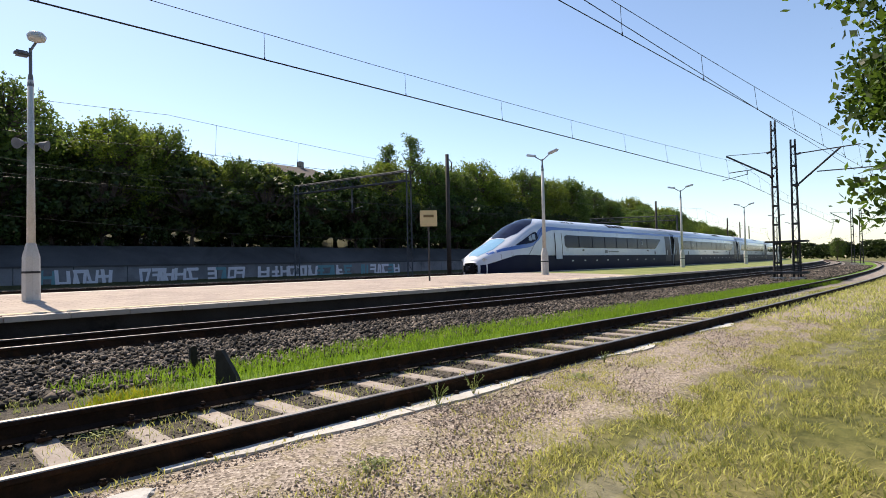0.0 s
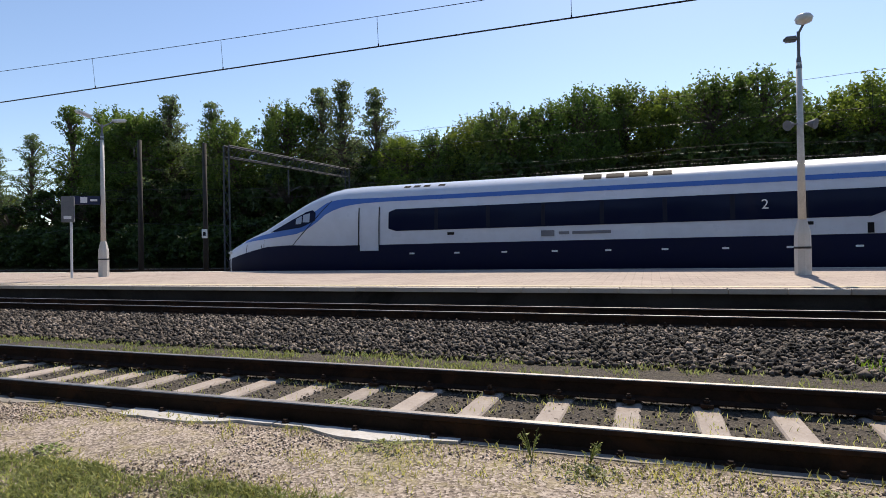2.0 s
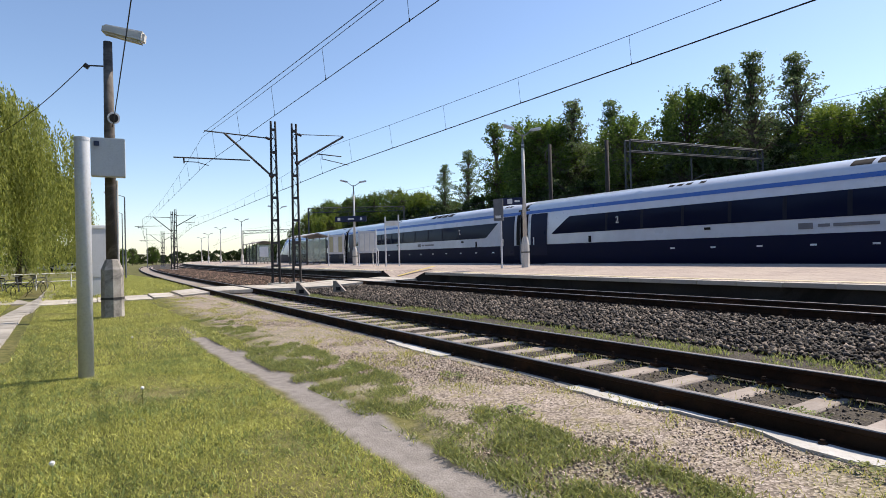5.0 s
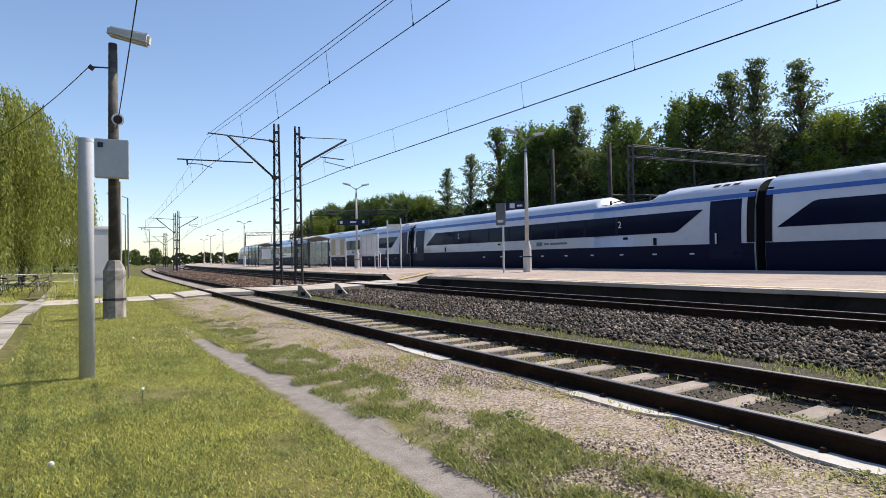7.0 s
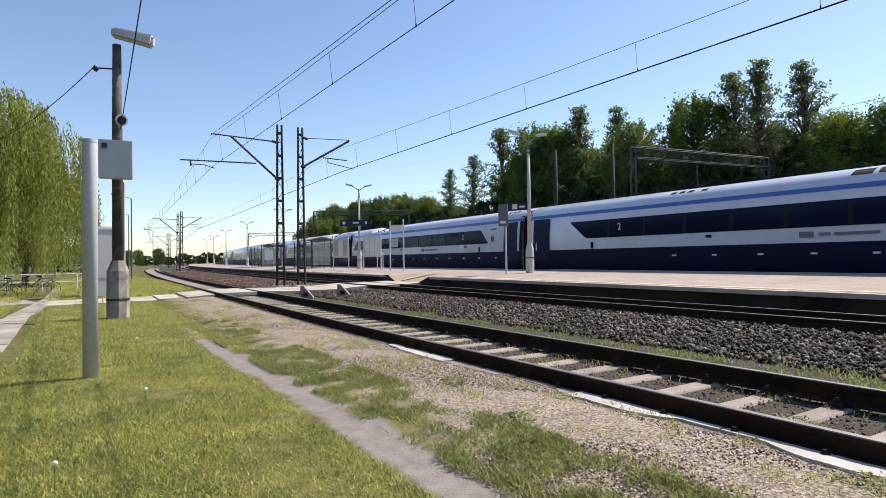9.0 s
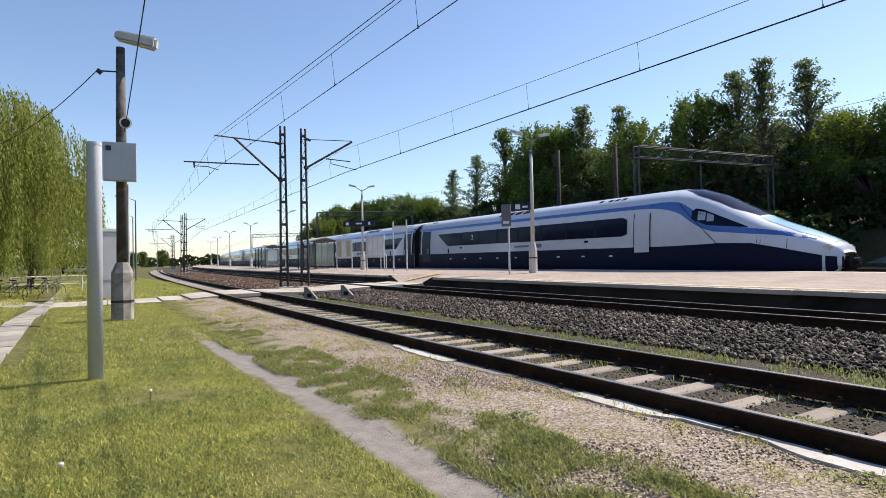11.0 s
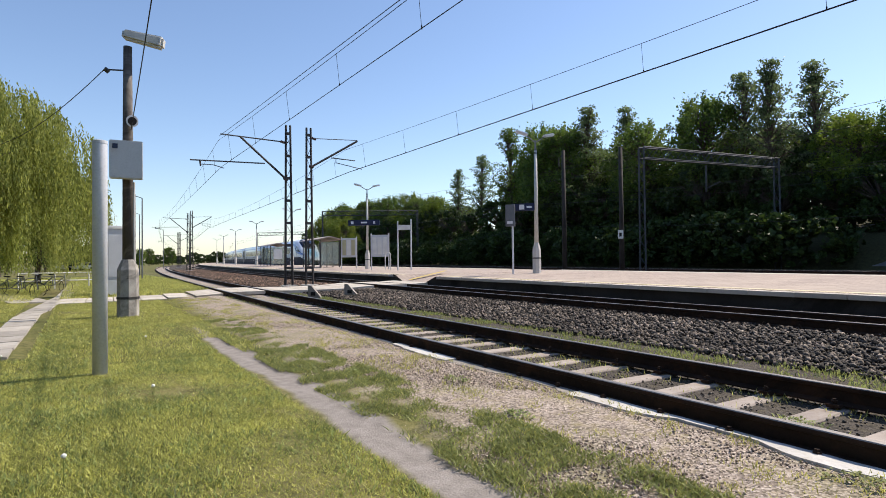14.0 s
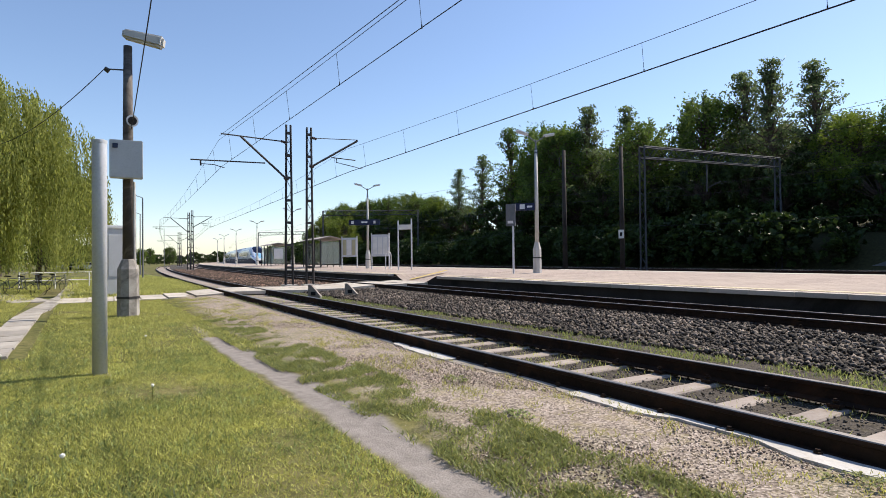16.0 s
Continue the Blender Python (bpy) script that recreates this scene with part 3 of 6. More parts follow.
def build_platform():
    pl = thing("platform", "long island platform paved with small blocks above a dark wall", "platform", kind="structure")

    def slab(name, s0, s1, n0, n1, mat, step=2.0, dz=0.0, label=""):
        rows = [n0, (n0 * 2 + n1) / 3, (n0 + n1 * 2) / 3, n1]
        cnt = max(2, int((s1 - s0) / step) + 1)
        V, F, U = [], [], []
        for i in range(cnt):
            s = s0 + (s1 - s0) * i / (cnt - 1)
            for n in rows:
                V.append(C(s, n, plat_z(n) + dz))
                U.append((s, n))
        k = len(rows)
        F = [(i * k + j, (i + 1) * k + j, (i + 1) * k + j + 1, i * k + j + 1) for i in range(cnt - 1) for j in range(k - 1)]
        me = mesh_from(name, V, F, mat)
        uv = me.uv_layers.new(name="run")
        for lp in me.loops:
            uv.data[lp.index].uv = U[lp.vertex_index]
        o = link(name, me, pl)
        if label:
            tagged(o, label)

    GAP0, GAP1 = -29.5, -25.4
    # paved and turfed tops
    slab("paving", GAP1, 24, 12.3, 18.4, M["paving"])
    slab("paving", -260, GAP0, 12.3, 18.4, M["paving"])
    slab("paving", GAP0, GAP1, 14.2, 18.4, M["paving"])
    slab("turf_top", 24, 210, 11.95, 18.4, M["turf"], label="grass-grown end of the platform")
    # ramp down to the crossing
    V, F = [], []
    for s, zz in ((GAP0, None), (GAP0 + 0.8, 0.26), (GAP1 - 0.9, 0.26), (GAP1, None)):
        V += [C(s, 11.7, zz if zz else plat_z(11.7)), C(s, 14.2, plat_z(14.2))]
    F = [(0, 2, 3, 1), (2, 4, 5, 3), (4, 6, 7, 5)]
    me = mesh_from("ramp", V, F, M["paving"])
    uv = me.uv_layers.new(name="run")
    for lp in me.loops:
        c = me.vertices[lp.vertex_index].co
        uv.data[lp.index].uv = (c.x, c.y)
    tagged(link("ramp", me, pl), "paved ramp down to the level crossing")
    # yellow guide line along the ramp
    bm = BM()
    pts = [(GAP0 + 1.2, 11.9, 0.27), (GAP0 + 1.0, 14.0, 0.66)]
    a, b = C(*pts[0]), C(*pts[1])
    w = Vector((0.16, 0, 0))
    bm.faces.new([bm.verts.new(p + Vector((0, 0, 0.05))) for p in (a - w, a + w, b + w, b - w)])
    part("guide_line", bm, M["yellow"], pl, "faded yellow line on the ramp")
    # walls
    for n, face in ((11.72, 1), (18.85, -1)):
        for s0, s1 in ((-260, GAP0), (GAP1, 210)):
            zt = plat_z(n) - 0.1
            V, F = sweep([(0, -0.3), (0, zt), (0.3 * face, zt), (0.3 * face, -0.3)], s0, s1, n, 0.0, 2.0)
            tagged(link("platform_wall", mesh_from("platform_wall", V, F, M["wall"]), pl), "stained concrete face of the platform, darkened for its shade")
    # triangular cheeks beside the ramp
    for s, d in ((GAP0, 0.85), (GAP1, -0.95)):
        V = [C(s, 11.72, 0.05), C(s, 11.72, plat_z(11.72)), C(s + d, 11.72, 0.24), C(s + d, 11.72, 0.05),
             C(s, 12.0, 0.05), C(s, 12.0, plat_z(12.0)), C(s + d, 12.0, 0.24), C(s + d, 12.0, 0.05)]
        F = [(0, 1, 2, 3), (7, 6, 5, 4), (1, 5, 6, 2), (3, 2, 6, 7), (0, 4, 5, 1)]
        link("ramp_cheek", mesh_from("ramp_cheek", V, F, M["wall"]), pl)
    # pale edge slabs with a yellow-grey warning strip behind them
    bm = BM()
    box(bm, -0.492, 0.492, -0.0, 0.30, -0.1, 0.0, 0.008)
    sl = bpy.data.meshes.new("edge_slab")
    bm.to_mesh(sl)
    bm.free()
    sl.materials.append(M["edge"])
    for i in range(-60, 62):
        s = i * 1.0 + 0.3
        if GAP0 - 0.5 < s < GAP1 + 0.5:
            continue
        link("edge_slab", sl, pl, CM(s, 11.62, plat_z(11.65) + 0.004 + random.uniform(-0.002, 0.002)))
    for s0, s1 in ((-260, -60.3), (61.9, 210)):
        V, F = sweep([(0, -0.1), (0, 0.0), (0.3, 0.0), (0.3, -0.1)], s0, s1, 11.62, plat_z(11.65), 2.0)
        link("far_edge", mesh_from("far_edge", V, F, M["edge"]), pl)
    for s0, s1 in ((-260, GAP0), (GAP1, 24)):
        slab("inner_strip", s0, s1, 11.93, 12.06, M["paving"], dz=-0.002)
        slab("warning_strip", s0, s1, 12.07, 12.29, M["yellow_grey"], dz=0.002, label="worn yellowish tactile strip")
        slab("far_strip", s0, s1, 18.4, 18.9, M["edge"], dz=0.001)
    slab("far_strip", 24, 210, 18.4, 18.9, M["edge"], dz=0.001)


M["turf"] = surf("platform_turf", (0.12, 0.16, 0.035), (0.26, 0.27, 0.08), 0.8, 0.95, fine=12, relief=0.5)
M["yellow_grey"] = surf("tactile_strip", (0.55, 0.47, 0.28), (0.66, 0.58, 0.4), 1.0, 0.9)
build_platform()


# ---- level crossing and paths ----
def slab_path(name, label, pts, width, z, piece=1.0, mat="kerb"):
    """Flat slabs laid end to end along a line of points."""
    th = thing(name, label, "path", kind="structure")
    for (ax, ay), (bx, by) in zip(pts, pts[1:]):
        L = math.hypot(bx - ax, by - ay)
        cnt = max(1, int(L / piece))
        ang = math.degrees(math.atan2(by - ay, bx - ax))
        for i in range(cnt):
            u = (i + 0.5) / cnt
            x, y = ax + (bx - ax) * u, ay + (by - ay) * u
            bm = BM()
            w = width * random.uniform(0.94, 1.05)
            box(bm, -L / cnt / 2 + 0.01, L / cnt / 2 - 0.01, -w / 2, w / 2, -0.12, 0.02, 0.01)
            o = part("slab", bm, M[mat], th)
            zz = ground_z(y - offset(x)) + 0.03 if z is None else z
            o.matrix_basis = pose(x, y, zz, random.uniform(-0.6, 0.6), random.uniform(-0.6, 0.6), ang + random.uniform(-0.8, 0.8))


def crossing():
    """Flush slabs between and beside the rails, with a path of slabs leading to them."""
    deck = thing("crossing_deck", "pale concrete slab deck laid flush with the rails", "crossing", kind="structure")
    rows = ((2.2, 3.12, 0.06, 0.12), (3.36, 4.64, 0.155, 0.155), (4.88, 6.2, 0.15, 0.12), (6.22, 7.7, 0.12, 0.13), (7.72, 9.12, 0.13, 0.22), (9.36, 10.64, 0.225, 0.225), (10.88, 11.66, 0.22, 0.26))
    for n0, n1, z0, z1 in rows:
        for k in range(4):
            bm = BM()
            for v in box(bm, -0.445, 0.445, n0 - n1, 0, -0.12, 0.0):
                v.co.z += z1 + (z0 - z1) * (v.co.y / (n0 - n1))
            o = part("slab", bm, M["deck"], deck)
            o.matrix_basis = CM(-29.2 + 0.9 * k, n1, random.uniform(-0.004, 0.004), random.uniform(-0.4, 0.4))
    path = thing("crossing_path", "pale concrete slab path to the crossing", "path", kind="structure")
    for i in range(5):
        for k in range(2):
            bm = BM()
            box(bm, -0.73, 0.73, -0.42, 0.42, -0.12, 0.02, 0.008)
            n = 1.75 - 0.86 * i
            o = part("slab", bm, M["deck"], path)
            o.matrix_basis = CM(-28.9 + 1.5 * k, n, ground_z(n) + 0.04, random.uniform(-1, 1))


M["deck"] = surf("crossing_slab", (0.42, 0.38, 0.32), (0.56, 0.51, 0.44), 2.0, 0.9, stain=(0.34, 0.29, 0.23), rand=0.12)
crossing()
slab_path("footpath", "uneven grey slab footpath through the grass", [(-10.5, -2.0), (-18.5, -2.0), (-28, -1.4), (-46, -1.1)], 0.55, None, 0.9, "kerb")
slab_path("footpath", "uneven grey slab footpath through the grass", [(-25.0, -2.2), (-30.5, -3.6), (-40, -6.5)], 1.3, None, 0.9, "kerb")


# ---- retaining wall with graffiti ----
WALL0 = -17.6
M["wall_front"] = surf("grey_wall_concrete", (0.13, 0.135, 0.15), (0.24, 0.245, 0.265), 0.5, 0.95, stain=(0.08, 0.08, 0.085))


def build_wall():
    w = thing("retaining_wall", "low concrete retaining wall with pale graffiti below a bank", "wall", kind="structure")
    rng = random.Random(5)
    s = WALL0
    while s < 70:
        V, F = sweep([(0, 0.0), (0, 1.12), (0.35, 1.12), (0.35, 0.0)], s, s + 2.96, 38.0, 0.4, 1.5)
        link("wall_panel", mesh_from("wall_panel", V, F, M["wall_front"]), w)
        s += 3.0
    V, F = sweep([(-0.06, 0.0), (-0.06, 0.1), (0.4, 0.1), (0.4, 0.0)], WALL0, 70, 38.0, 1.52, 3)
    link("coping", mesh_from("coping", V, F, M["shade_bank"]), w)
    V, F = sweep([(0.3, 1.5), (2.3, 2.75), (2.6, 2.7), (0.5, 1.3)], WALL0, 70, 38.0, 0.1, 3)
    link("bank_lining", mesh_from("bank_lining", V, F, M["shade_bank"]), w)
    # sloping wing at the near end
    V, F = [], []
    for k in range(7):
        q = WALL0 - 3.2 * k / 6
        V += [C(q, 38.0, 0.3), C(q, 38.0, 1.6 - 1.15 * k / 6), C(q, 38.4, 1.6 - 1.15 * k / 6), C(q, 38.4, 0.3)]
    for k in range(6):
        F += [(4 * k + j, 4 * k + (j + 1) % 4, 4 * k + 4 + (j + 1) % 4, 4 * k + 4 + j) for j in range(4)]
    F += [(0, 3, 2, 1), (24, 25, 26, 27)]
    link("wing", mesh_from("wing", V, F, M["wall_front"]), w)
    # blocky unreadable letter shapes, each of a few broad strokes
    for s0, s1 in ((5.0, 8.5), (10.5, 14.0), (15.0, 17.5), (19.0, 27.5), (29.0, 33.5)):
        s = s0
        while s < s1:
            wd = rng.uniform(0.6, 0.95)
            bm = BM()
            lean = rng.uniform(-0.12, 0.12)
            kinds = rng.sample(["l", "r", "t", "m", "b", "d"], rng.randint(3, 4))
            for k in kinds:
                x0, x1, z0, z1 = {"l": (-wd / 2, -wd / 4, 0.12, 0.95), "r": (wd / 4, wd / 2, 0.12, 0.9), "t": (-wd / 2, wd / 2, 0.75, 0.95),
                                  "m": (-wd / 2, wd / 3, 0.45, 0.62), "b": (-wd / 2, wd / 2, 0.1, 0.28), "d": (-wd / 8, wd / 8, 0.12, 0.95)}[k]
                vs = box(bm, x0, x1, -0.012 - 0.002 * kinds.index(k), 0, z0, z1)
                for v in vs:
                    v.co.x += lean * v.co.z * (1 if k != "d" else -3)
            o = part("graffiti", bm, M["graffiti"] if rng.random() < 0.8 else M["graffiti_b"], w)
            o.matrix_basis = CM(s, 37.995, 0.42)
            s += wd * rng.uniform(1.0, 1.2)


build_wall()


# ---- lamp posts ----
def lamp_post(kind, m, label):
    lp = thing("lamp_post", label, "lamp post", m, "platform lamps")
    bm = BM()
    lathe(bm, [(0.185, -0.05), (0.185, 0.55), (0.18, 1.0), (0.11, 1.28), (0.095, 1.32)], 8)
    part("base", bm, M["lamp_concrete"], lp, "whitewashed concrete foot")
    bm = BM()
    lathe(bm, [(0.192, 0.62), (0.192, 0.67)], 8)
    part("band", bm, M["mast"], lp, "dark steel band")
    bm = BM()
    top = 5.1 if kind == "single" else 5.3
    lathe(bm, [(0.092, 1.3), (0.062, top)], 12)
    part("shaft", bm, M["lamp_concrete"], lp, smooth=True)
    bm = BM()
    lathe(bm, [(0.07, top - 0.15), (0.05, top + 0.1), (0.035, top + 0.15), (0.035, top + (0.75 if kind == "single" else 0.45))], 10)
    part("neck", bm, M["mast_grey"], lp)
    if kind == "single":
        bm = BM()
        rod(bm, (0, 0, 5.8), (0.1, -0.05, 6.0), 0.03)
        part("arm", bm, M["mast_grey"], lp)
        bm = BM()
        lathe(bm, [(0.05, 0.0), (0.17, 0.05), (0.2, 0.14), (0.15, 0.22), (0.04, 0.25)], 16, (0.1, -0.1, 5.98))
        part("upper_lantern", bm, M["lamp_glass"], lp, "round milky lantern", True)
        bm = BM()
        box(bm, -0.32, -0.02, -0.12, 0.1, 5.62, 5.74, 0.04)
        part("lower_lantern", bm, M["mast_grey"], lp)
        for sx in (-1, 1):
            bm = BM()
            rod(bm, (0, 0, 3.62), (sx * 0.18, -0.05, 3.62), 0.02)
            rod(bm, (sx * 0.16, -0.02, 3.62), (sx * 0.3, -0.12, 3.58), 0.05, 0.13, 12)
            part("loudspeaker", bm, M["mast_grey"], lp, "grey horn loudspeaker")
    else:
        for sx in (-1, 1):
            bm = BM()
            rod(bm, (0, 0, top + 0.35), (sx * 0.45, 0, top + 0.62), 0.025)
            part("arm", bm, M["mast_grey"], lp)
            bm = BM()
            vs = box(bm, sx * 0.7 - 0.3, sx * 0.7 + 0.3, -0.11, 0.11, top + 0.6, top + 0.72, 0.05)
            bmesh.ops.rotate(bm, verts=bm.verts, cent=(sx * 0.45, 0, top + 0.62), matrix=Matrix.Rotation(-sx * radians(12), 3, 'Y'))
            part("luminaire", bm, M["grey_paint"], lp, "pale grey street luminaire")
    return lp


lamp_post("single", CM(-0.1, 15.45, plat_z(15.45)), "whitewashed concrete lamp post with a round lantern and loudspeakers")
dbl = lamp_post("double", CM(21.3, 15.5, plat_z(15.5), 84), "tapered concrete lamp post with two arms")
for s in (-23.2, -42.6, -64.5, -85.5, -108, -131, -154, 40.8, 61, 82, 103):
    copy_thing(dbl, CM(s, 15.5, plat_z(15.5), 84))


# ---- catenary masts ----
def lattice_mast(m, height, reach, label, arm_z=5.3, top_z=7.05):
    """Two flat legs with cross plates; reach: signed arm length across the track."""
    lm = thing("catenary_mast", label, "mast", m, "catenary masts")
    for sx in (-1, 1):
        bm = BM()
        b0, b1 = 0.17 * sx, 0.10 * sx
        rod(bm, (0, b0, -0.1), (0, b1, height), 0.06, 0.05, 4)
        part("leg", bm, M["mast"], lm)
    z = 0.9
    while z < height:
        w = 0.17 - 0.07 * z / height
        bm = BM()
        box(bm, -0.05, 0.05, -w, w, z - 0.06, z + 0.06)
        part("plate", bm, M["mast"], lm)
        z += 1.05
    z = 0.9
    k = 1
    while z < height - 0.6:
        bm = BM()
        w0, w1 = 0.17 - 0.07 * z / height, 0.17 - 0.07 * (z + 0.52) / height
        rod(bm, (0, -k * w0, z), (0, k * w1, z + 0.52), 0.012, seg=4)
        part("lacing_bar", bm, M["mast"], lm)
        k = -k
        z += 0.52
    d = 1 if reach > 0 else -1
    R = abs(reach)
    bm = BM()
    rod(bm, (0, 0, top_z), (0, d * R, top_z + 0.12), 0.03 if d < 0 else 0.018)
    part("top_tube", bm, M["mast"], lm)
    bm = BM()
    rod(bm, (0, 0.05 * d, arm_z - 0.1), (0, d * R * (0.72 if d < 0 else 1.0), top_z + 0.08), 0.05)
    part("bracket", bm, M["mast"], lm)
    bm = BM()
    if d < 0:
        rod(bm, (0, -R * 0.36, 5.72), (0, -R - 1.25, 5.66), 0.03)
        rod(bm, (0, -R - 0.85, 5.66), (0, -R - 0.83, 5.42), 0.035)
        rod(bm, (0, -R - 0.83, 5.5), (0, -R - 0.3, 5.5), 0.018)
        rod(bm, (0, -R - 0.3, 5.5), (0, -R + 0.15, 5.38), 0.018)
    else:
        rod(bm, (0, R * 0.45, 6.2), (0, R * 0.95, 6.15), 0.025)
        rod(bm, (0, R * 0.55, 6.2), (0, R * 0.55, 5.95), 0.02)
        rod(bm, (0, R * 0.55, 5.98), (0, R * 1.1, 5.75), 0.018)
    part("steady_arm", bm, M["mast"], lm)
    for zz, yy in ((arm_z - 0.05, 0.12), (top_z, 0.25)):
        bm = BM()
        lathe(bm, [(0.03, -0.12), (0.07, -0.08), (0.05, -0.04), (0.07, 0.0), (0.05, 0.04), (0.07, 0.08), (0.03, 0.12)], 10)
        o = part("insulator", bm, M["insulator"], lm)
        o.matrix_basis = pose(0, d * yy, zz, 75)
    bm = BM()
    box(bm, -0.4, 0.4, -0.35, 0.35, -0.2, 0.1, 0.03)
    part("footing", bm, M["concrete"], lm)
    return lm


for s, na, nb, hb in ((-30.6, 6.75, 7.7, 7.55), (-86, 6.95, 7.35, 7.9), (-142, 6.95, 7.35, 7.6), (32.7, 6.75, 7.7, 8.8), (92, 6.75, 7.7, 7.6)):
    lattice_mast(CM(s, na, 0.05), 7.6, -3.0, "dark steel lattice catenary mast with a bracket over the siding", 5.1, 6.78)
    lattice_mast(CM(s + 0.1, nb, 0.05), hb, 2.45, "dark steel lattice catenary mast with a bracket over the main track", 5.75)
# low dark platform on the pair of masts at the station's far end
bm = BM()
rk = thing("mast_platform", "dark steel switch stage between two masts", "switchgear", CM(32.7, 7.2, 0.05))
box(bm, -0.4, 0.4, -1.0, 1.0, 2.0, 2.1)
part("stage", bm, M["mast"], rk)
bm = BM()
box(bm, -0.35, 0.35, -1.0, 1.0, 0.3, 0.42)
part("cross_beam", bm, M["mast"], rk)
bm = BM()
for y in (-0.5, 0.5):
    rod(bm, (0, y, 0), (0, y, 2.0), 0.03, seg=6)
part("post", bm, M["mast"], rk)


# ---- overhead wires ----
def tube(pts, r, seg=5):
    V, F = [], []
    for i, p in enumerate(pts):
        a = pts[max(0, i - 1)]
        b = pts[min(len(pts) - 1, i + 1)]
        q = (b - a).to_track_quat('Z', 'Y')
        for j in range(seg):
            an = 2 * math.pi * j / seg
            V.append(p + q @ Vector((r * math.cos(an), r * math.sin(an), 0)))
    for i in range(len(pts) - 1):
        for j in range(seg):
            k = (j + 1) % seg
            F.append((i * seg + j, i * seg + k, (i + 1) * seg + k, (i + 1) * seg + j))
    return V, F


def catenary(n, contact, sup, label, masts, stagger=0.15, r=0.009, second=0.0):
    ow = thing("overhead_line", label, "overhead wire")
    drops = []
    for k, (a, b) in enumerate(zip(masts, masts[1:])):
        L = b - a
        cnt = max(2, int(L / 2.0))
        pc, pm = [], []
        for i in range(cnt + 1):
            u = i / cnt
            s = a + L * u
            st = stagger * (1 - 2 * u) * (1 if k % 2 == 0 else -1)
            pc.append(C(a, n, contact).lerp(C(b, n, contact), u) + Vector((0, st, 0)))
            pm.append(C(a, n, contact).lerp(C(b, n, contact), u) + Vector((0, st * 0.3, sup - 4 * (sup - 0.55) * u * (1 - u))))
        for nm, pp, rr in (("contact_wire", pc, r), ("messenger_wire", pm, r * 0.8)):
            V, F = tube(pp, rr)
            link(nm, mesh_from(nm, V, F, M["wire"]), ow)
        if second:
            V, F = tube([p + Vector((0, second, 0)) for p in pc], r * 0.9)
            link("contact_wire", mesh_from("contact_wire", V, F, M["wire"]), ow)
        dn = max(2, int(L / 3.75))
        for i in range(dn):
            u = (i + 0.5) / dn
            j = min(cnt - 1, int(u * cnt))
            w = u * cnt - j
            p0, p1 = pc[j].lerp(pc[j + 1], w), pm[j].lerp(pm[j + 1], w)
            bm = BM()
            rod(bm, p0, p1, 0.0055, seg=4)
            rod(bm, p0 + Vector((0, 0, -0.02)), p0 + Vector((0, 0, 0.05)), 0.014, seg=5)
            drops.append(part("dropper", bm, M["wire"], ow))
    return ow


MASTS = [-254, -198, -142, -86, -30.6, 32.7, 92, 150, 210]
catenary(3.6, 5.5, 1.15, "pair of dark overhead wires above the siding", MASTS, 0.2)
catenary(9.55, 5.64, 1.1, "overhead line with droppers above the main track", MASTS, 0.2, second=0.04)
catenary(20.6, 5.6, 1.2, "overhead line above the through track", [-240, -175, -115, -55, 5, 65, 125, 190], 0.2)
catenary(31.0, 5.6, 1.2, "overhead line above the far track", [-240, -180, -120, -70, -24.5, 24.5, 80, 140, 200], 0.2)
run = thing("overhead_line", "single dark wire rising to the bracket over the siding", "overhead wire")
V, F = tube([C(-30.6, 3.7, 6.85).lerp(C(32, 3.95, 5.56), i / 30) - Vector((0, 0, 0.5 * i / 30 * (1 - i / 30))) for i in range(31)], 0.009)
link("wire", mesh_from("wire", V, F, M["wire"]), run)
fw = thing("feeder_line", "slack feeder wires slung along the bank", "overhead wire")
for n, z in ((33, 6.8), (33.5, 6.2), (34, 4.2)):
    pts = [C(-90 + i * 4, n, z - 0.9 * math.sin(math.pi * ((i * 4) % 45) / 45)) for i in range(44)]
    V, F = tube(pts, 0.012, 4)
    link("wire", mesh_from("wire", V, F, M["wire"]), fw)


# ---- lattice portals over the far tracks ----
M["portal"] = surf("dull_grey_steel", (0.045, 0.05, 0.058), (0.10, 0.108, 0.12), 2.0, 0.8, 0.0, spec=0.2)


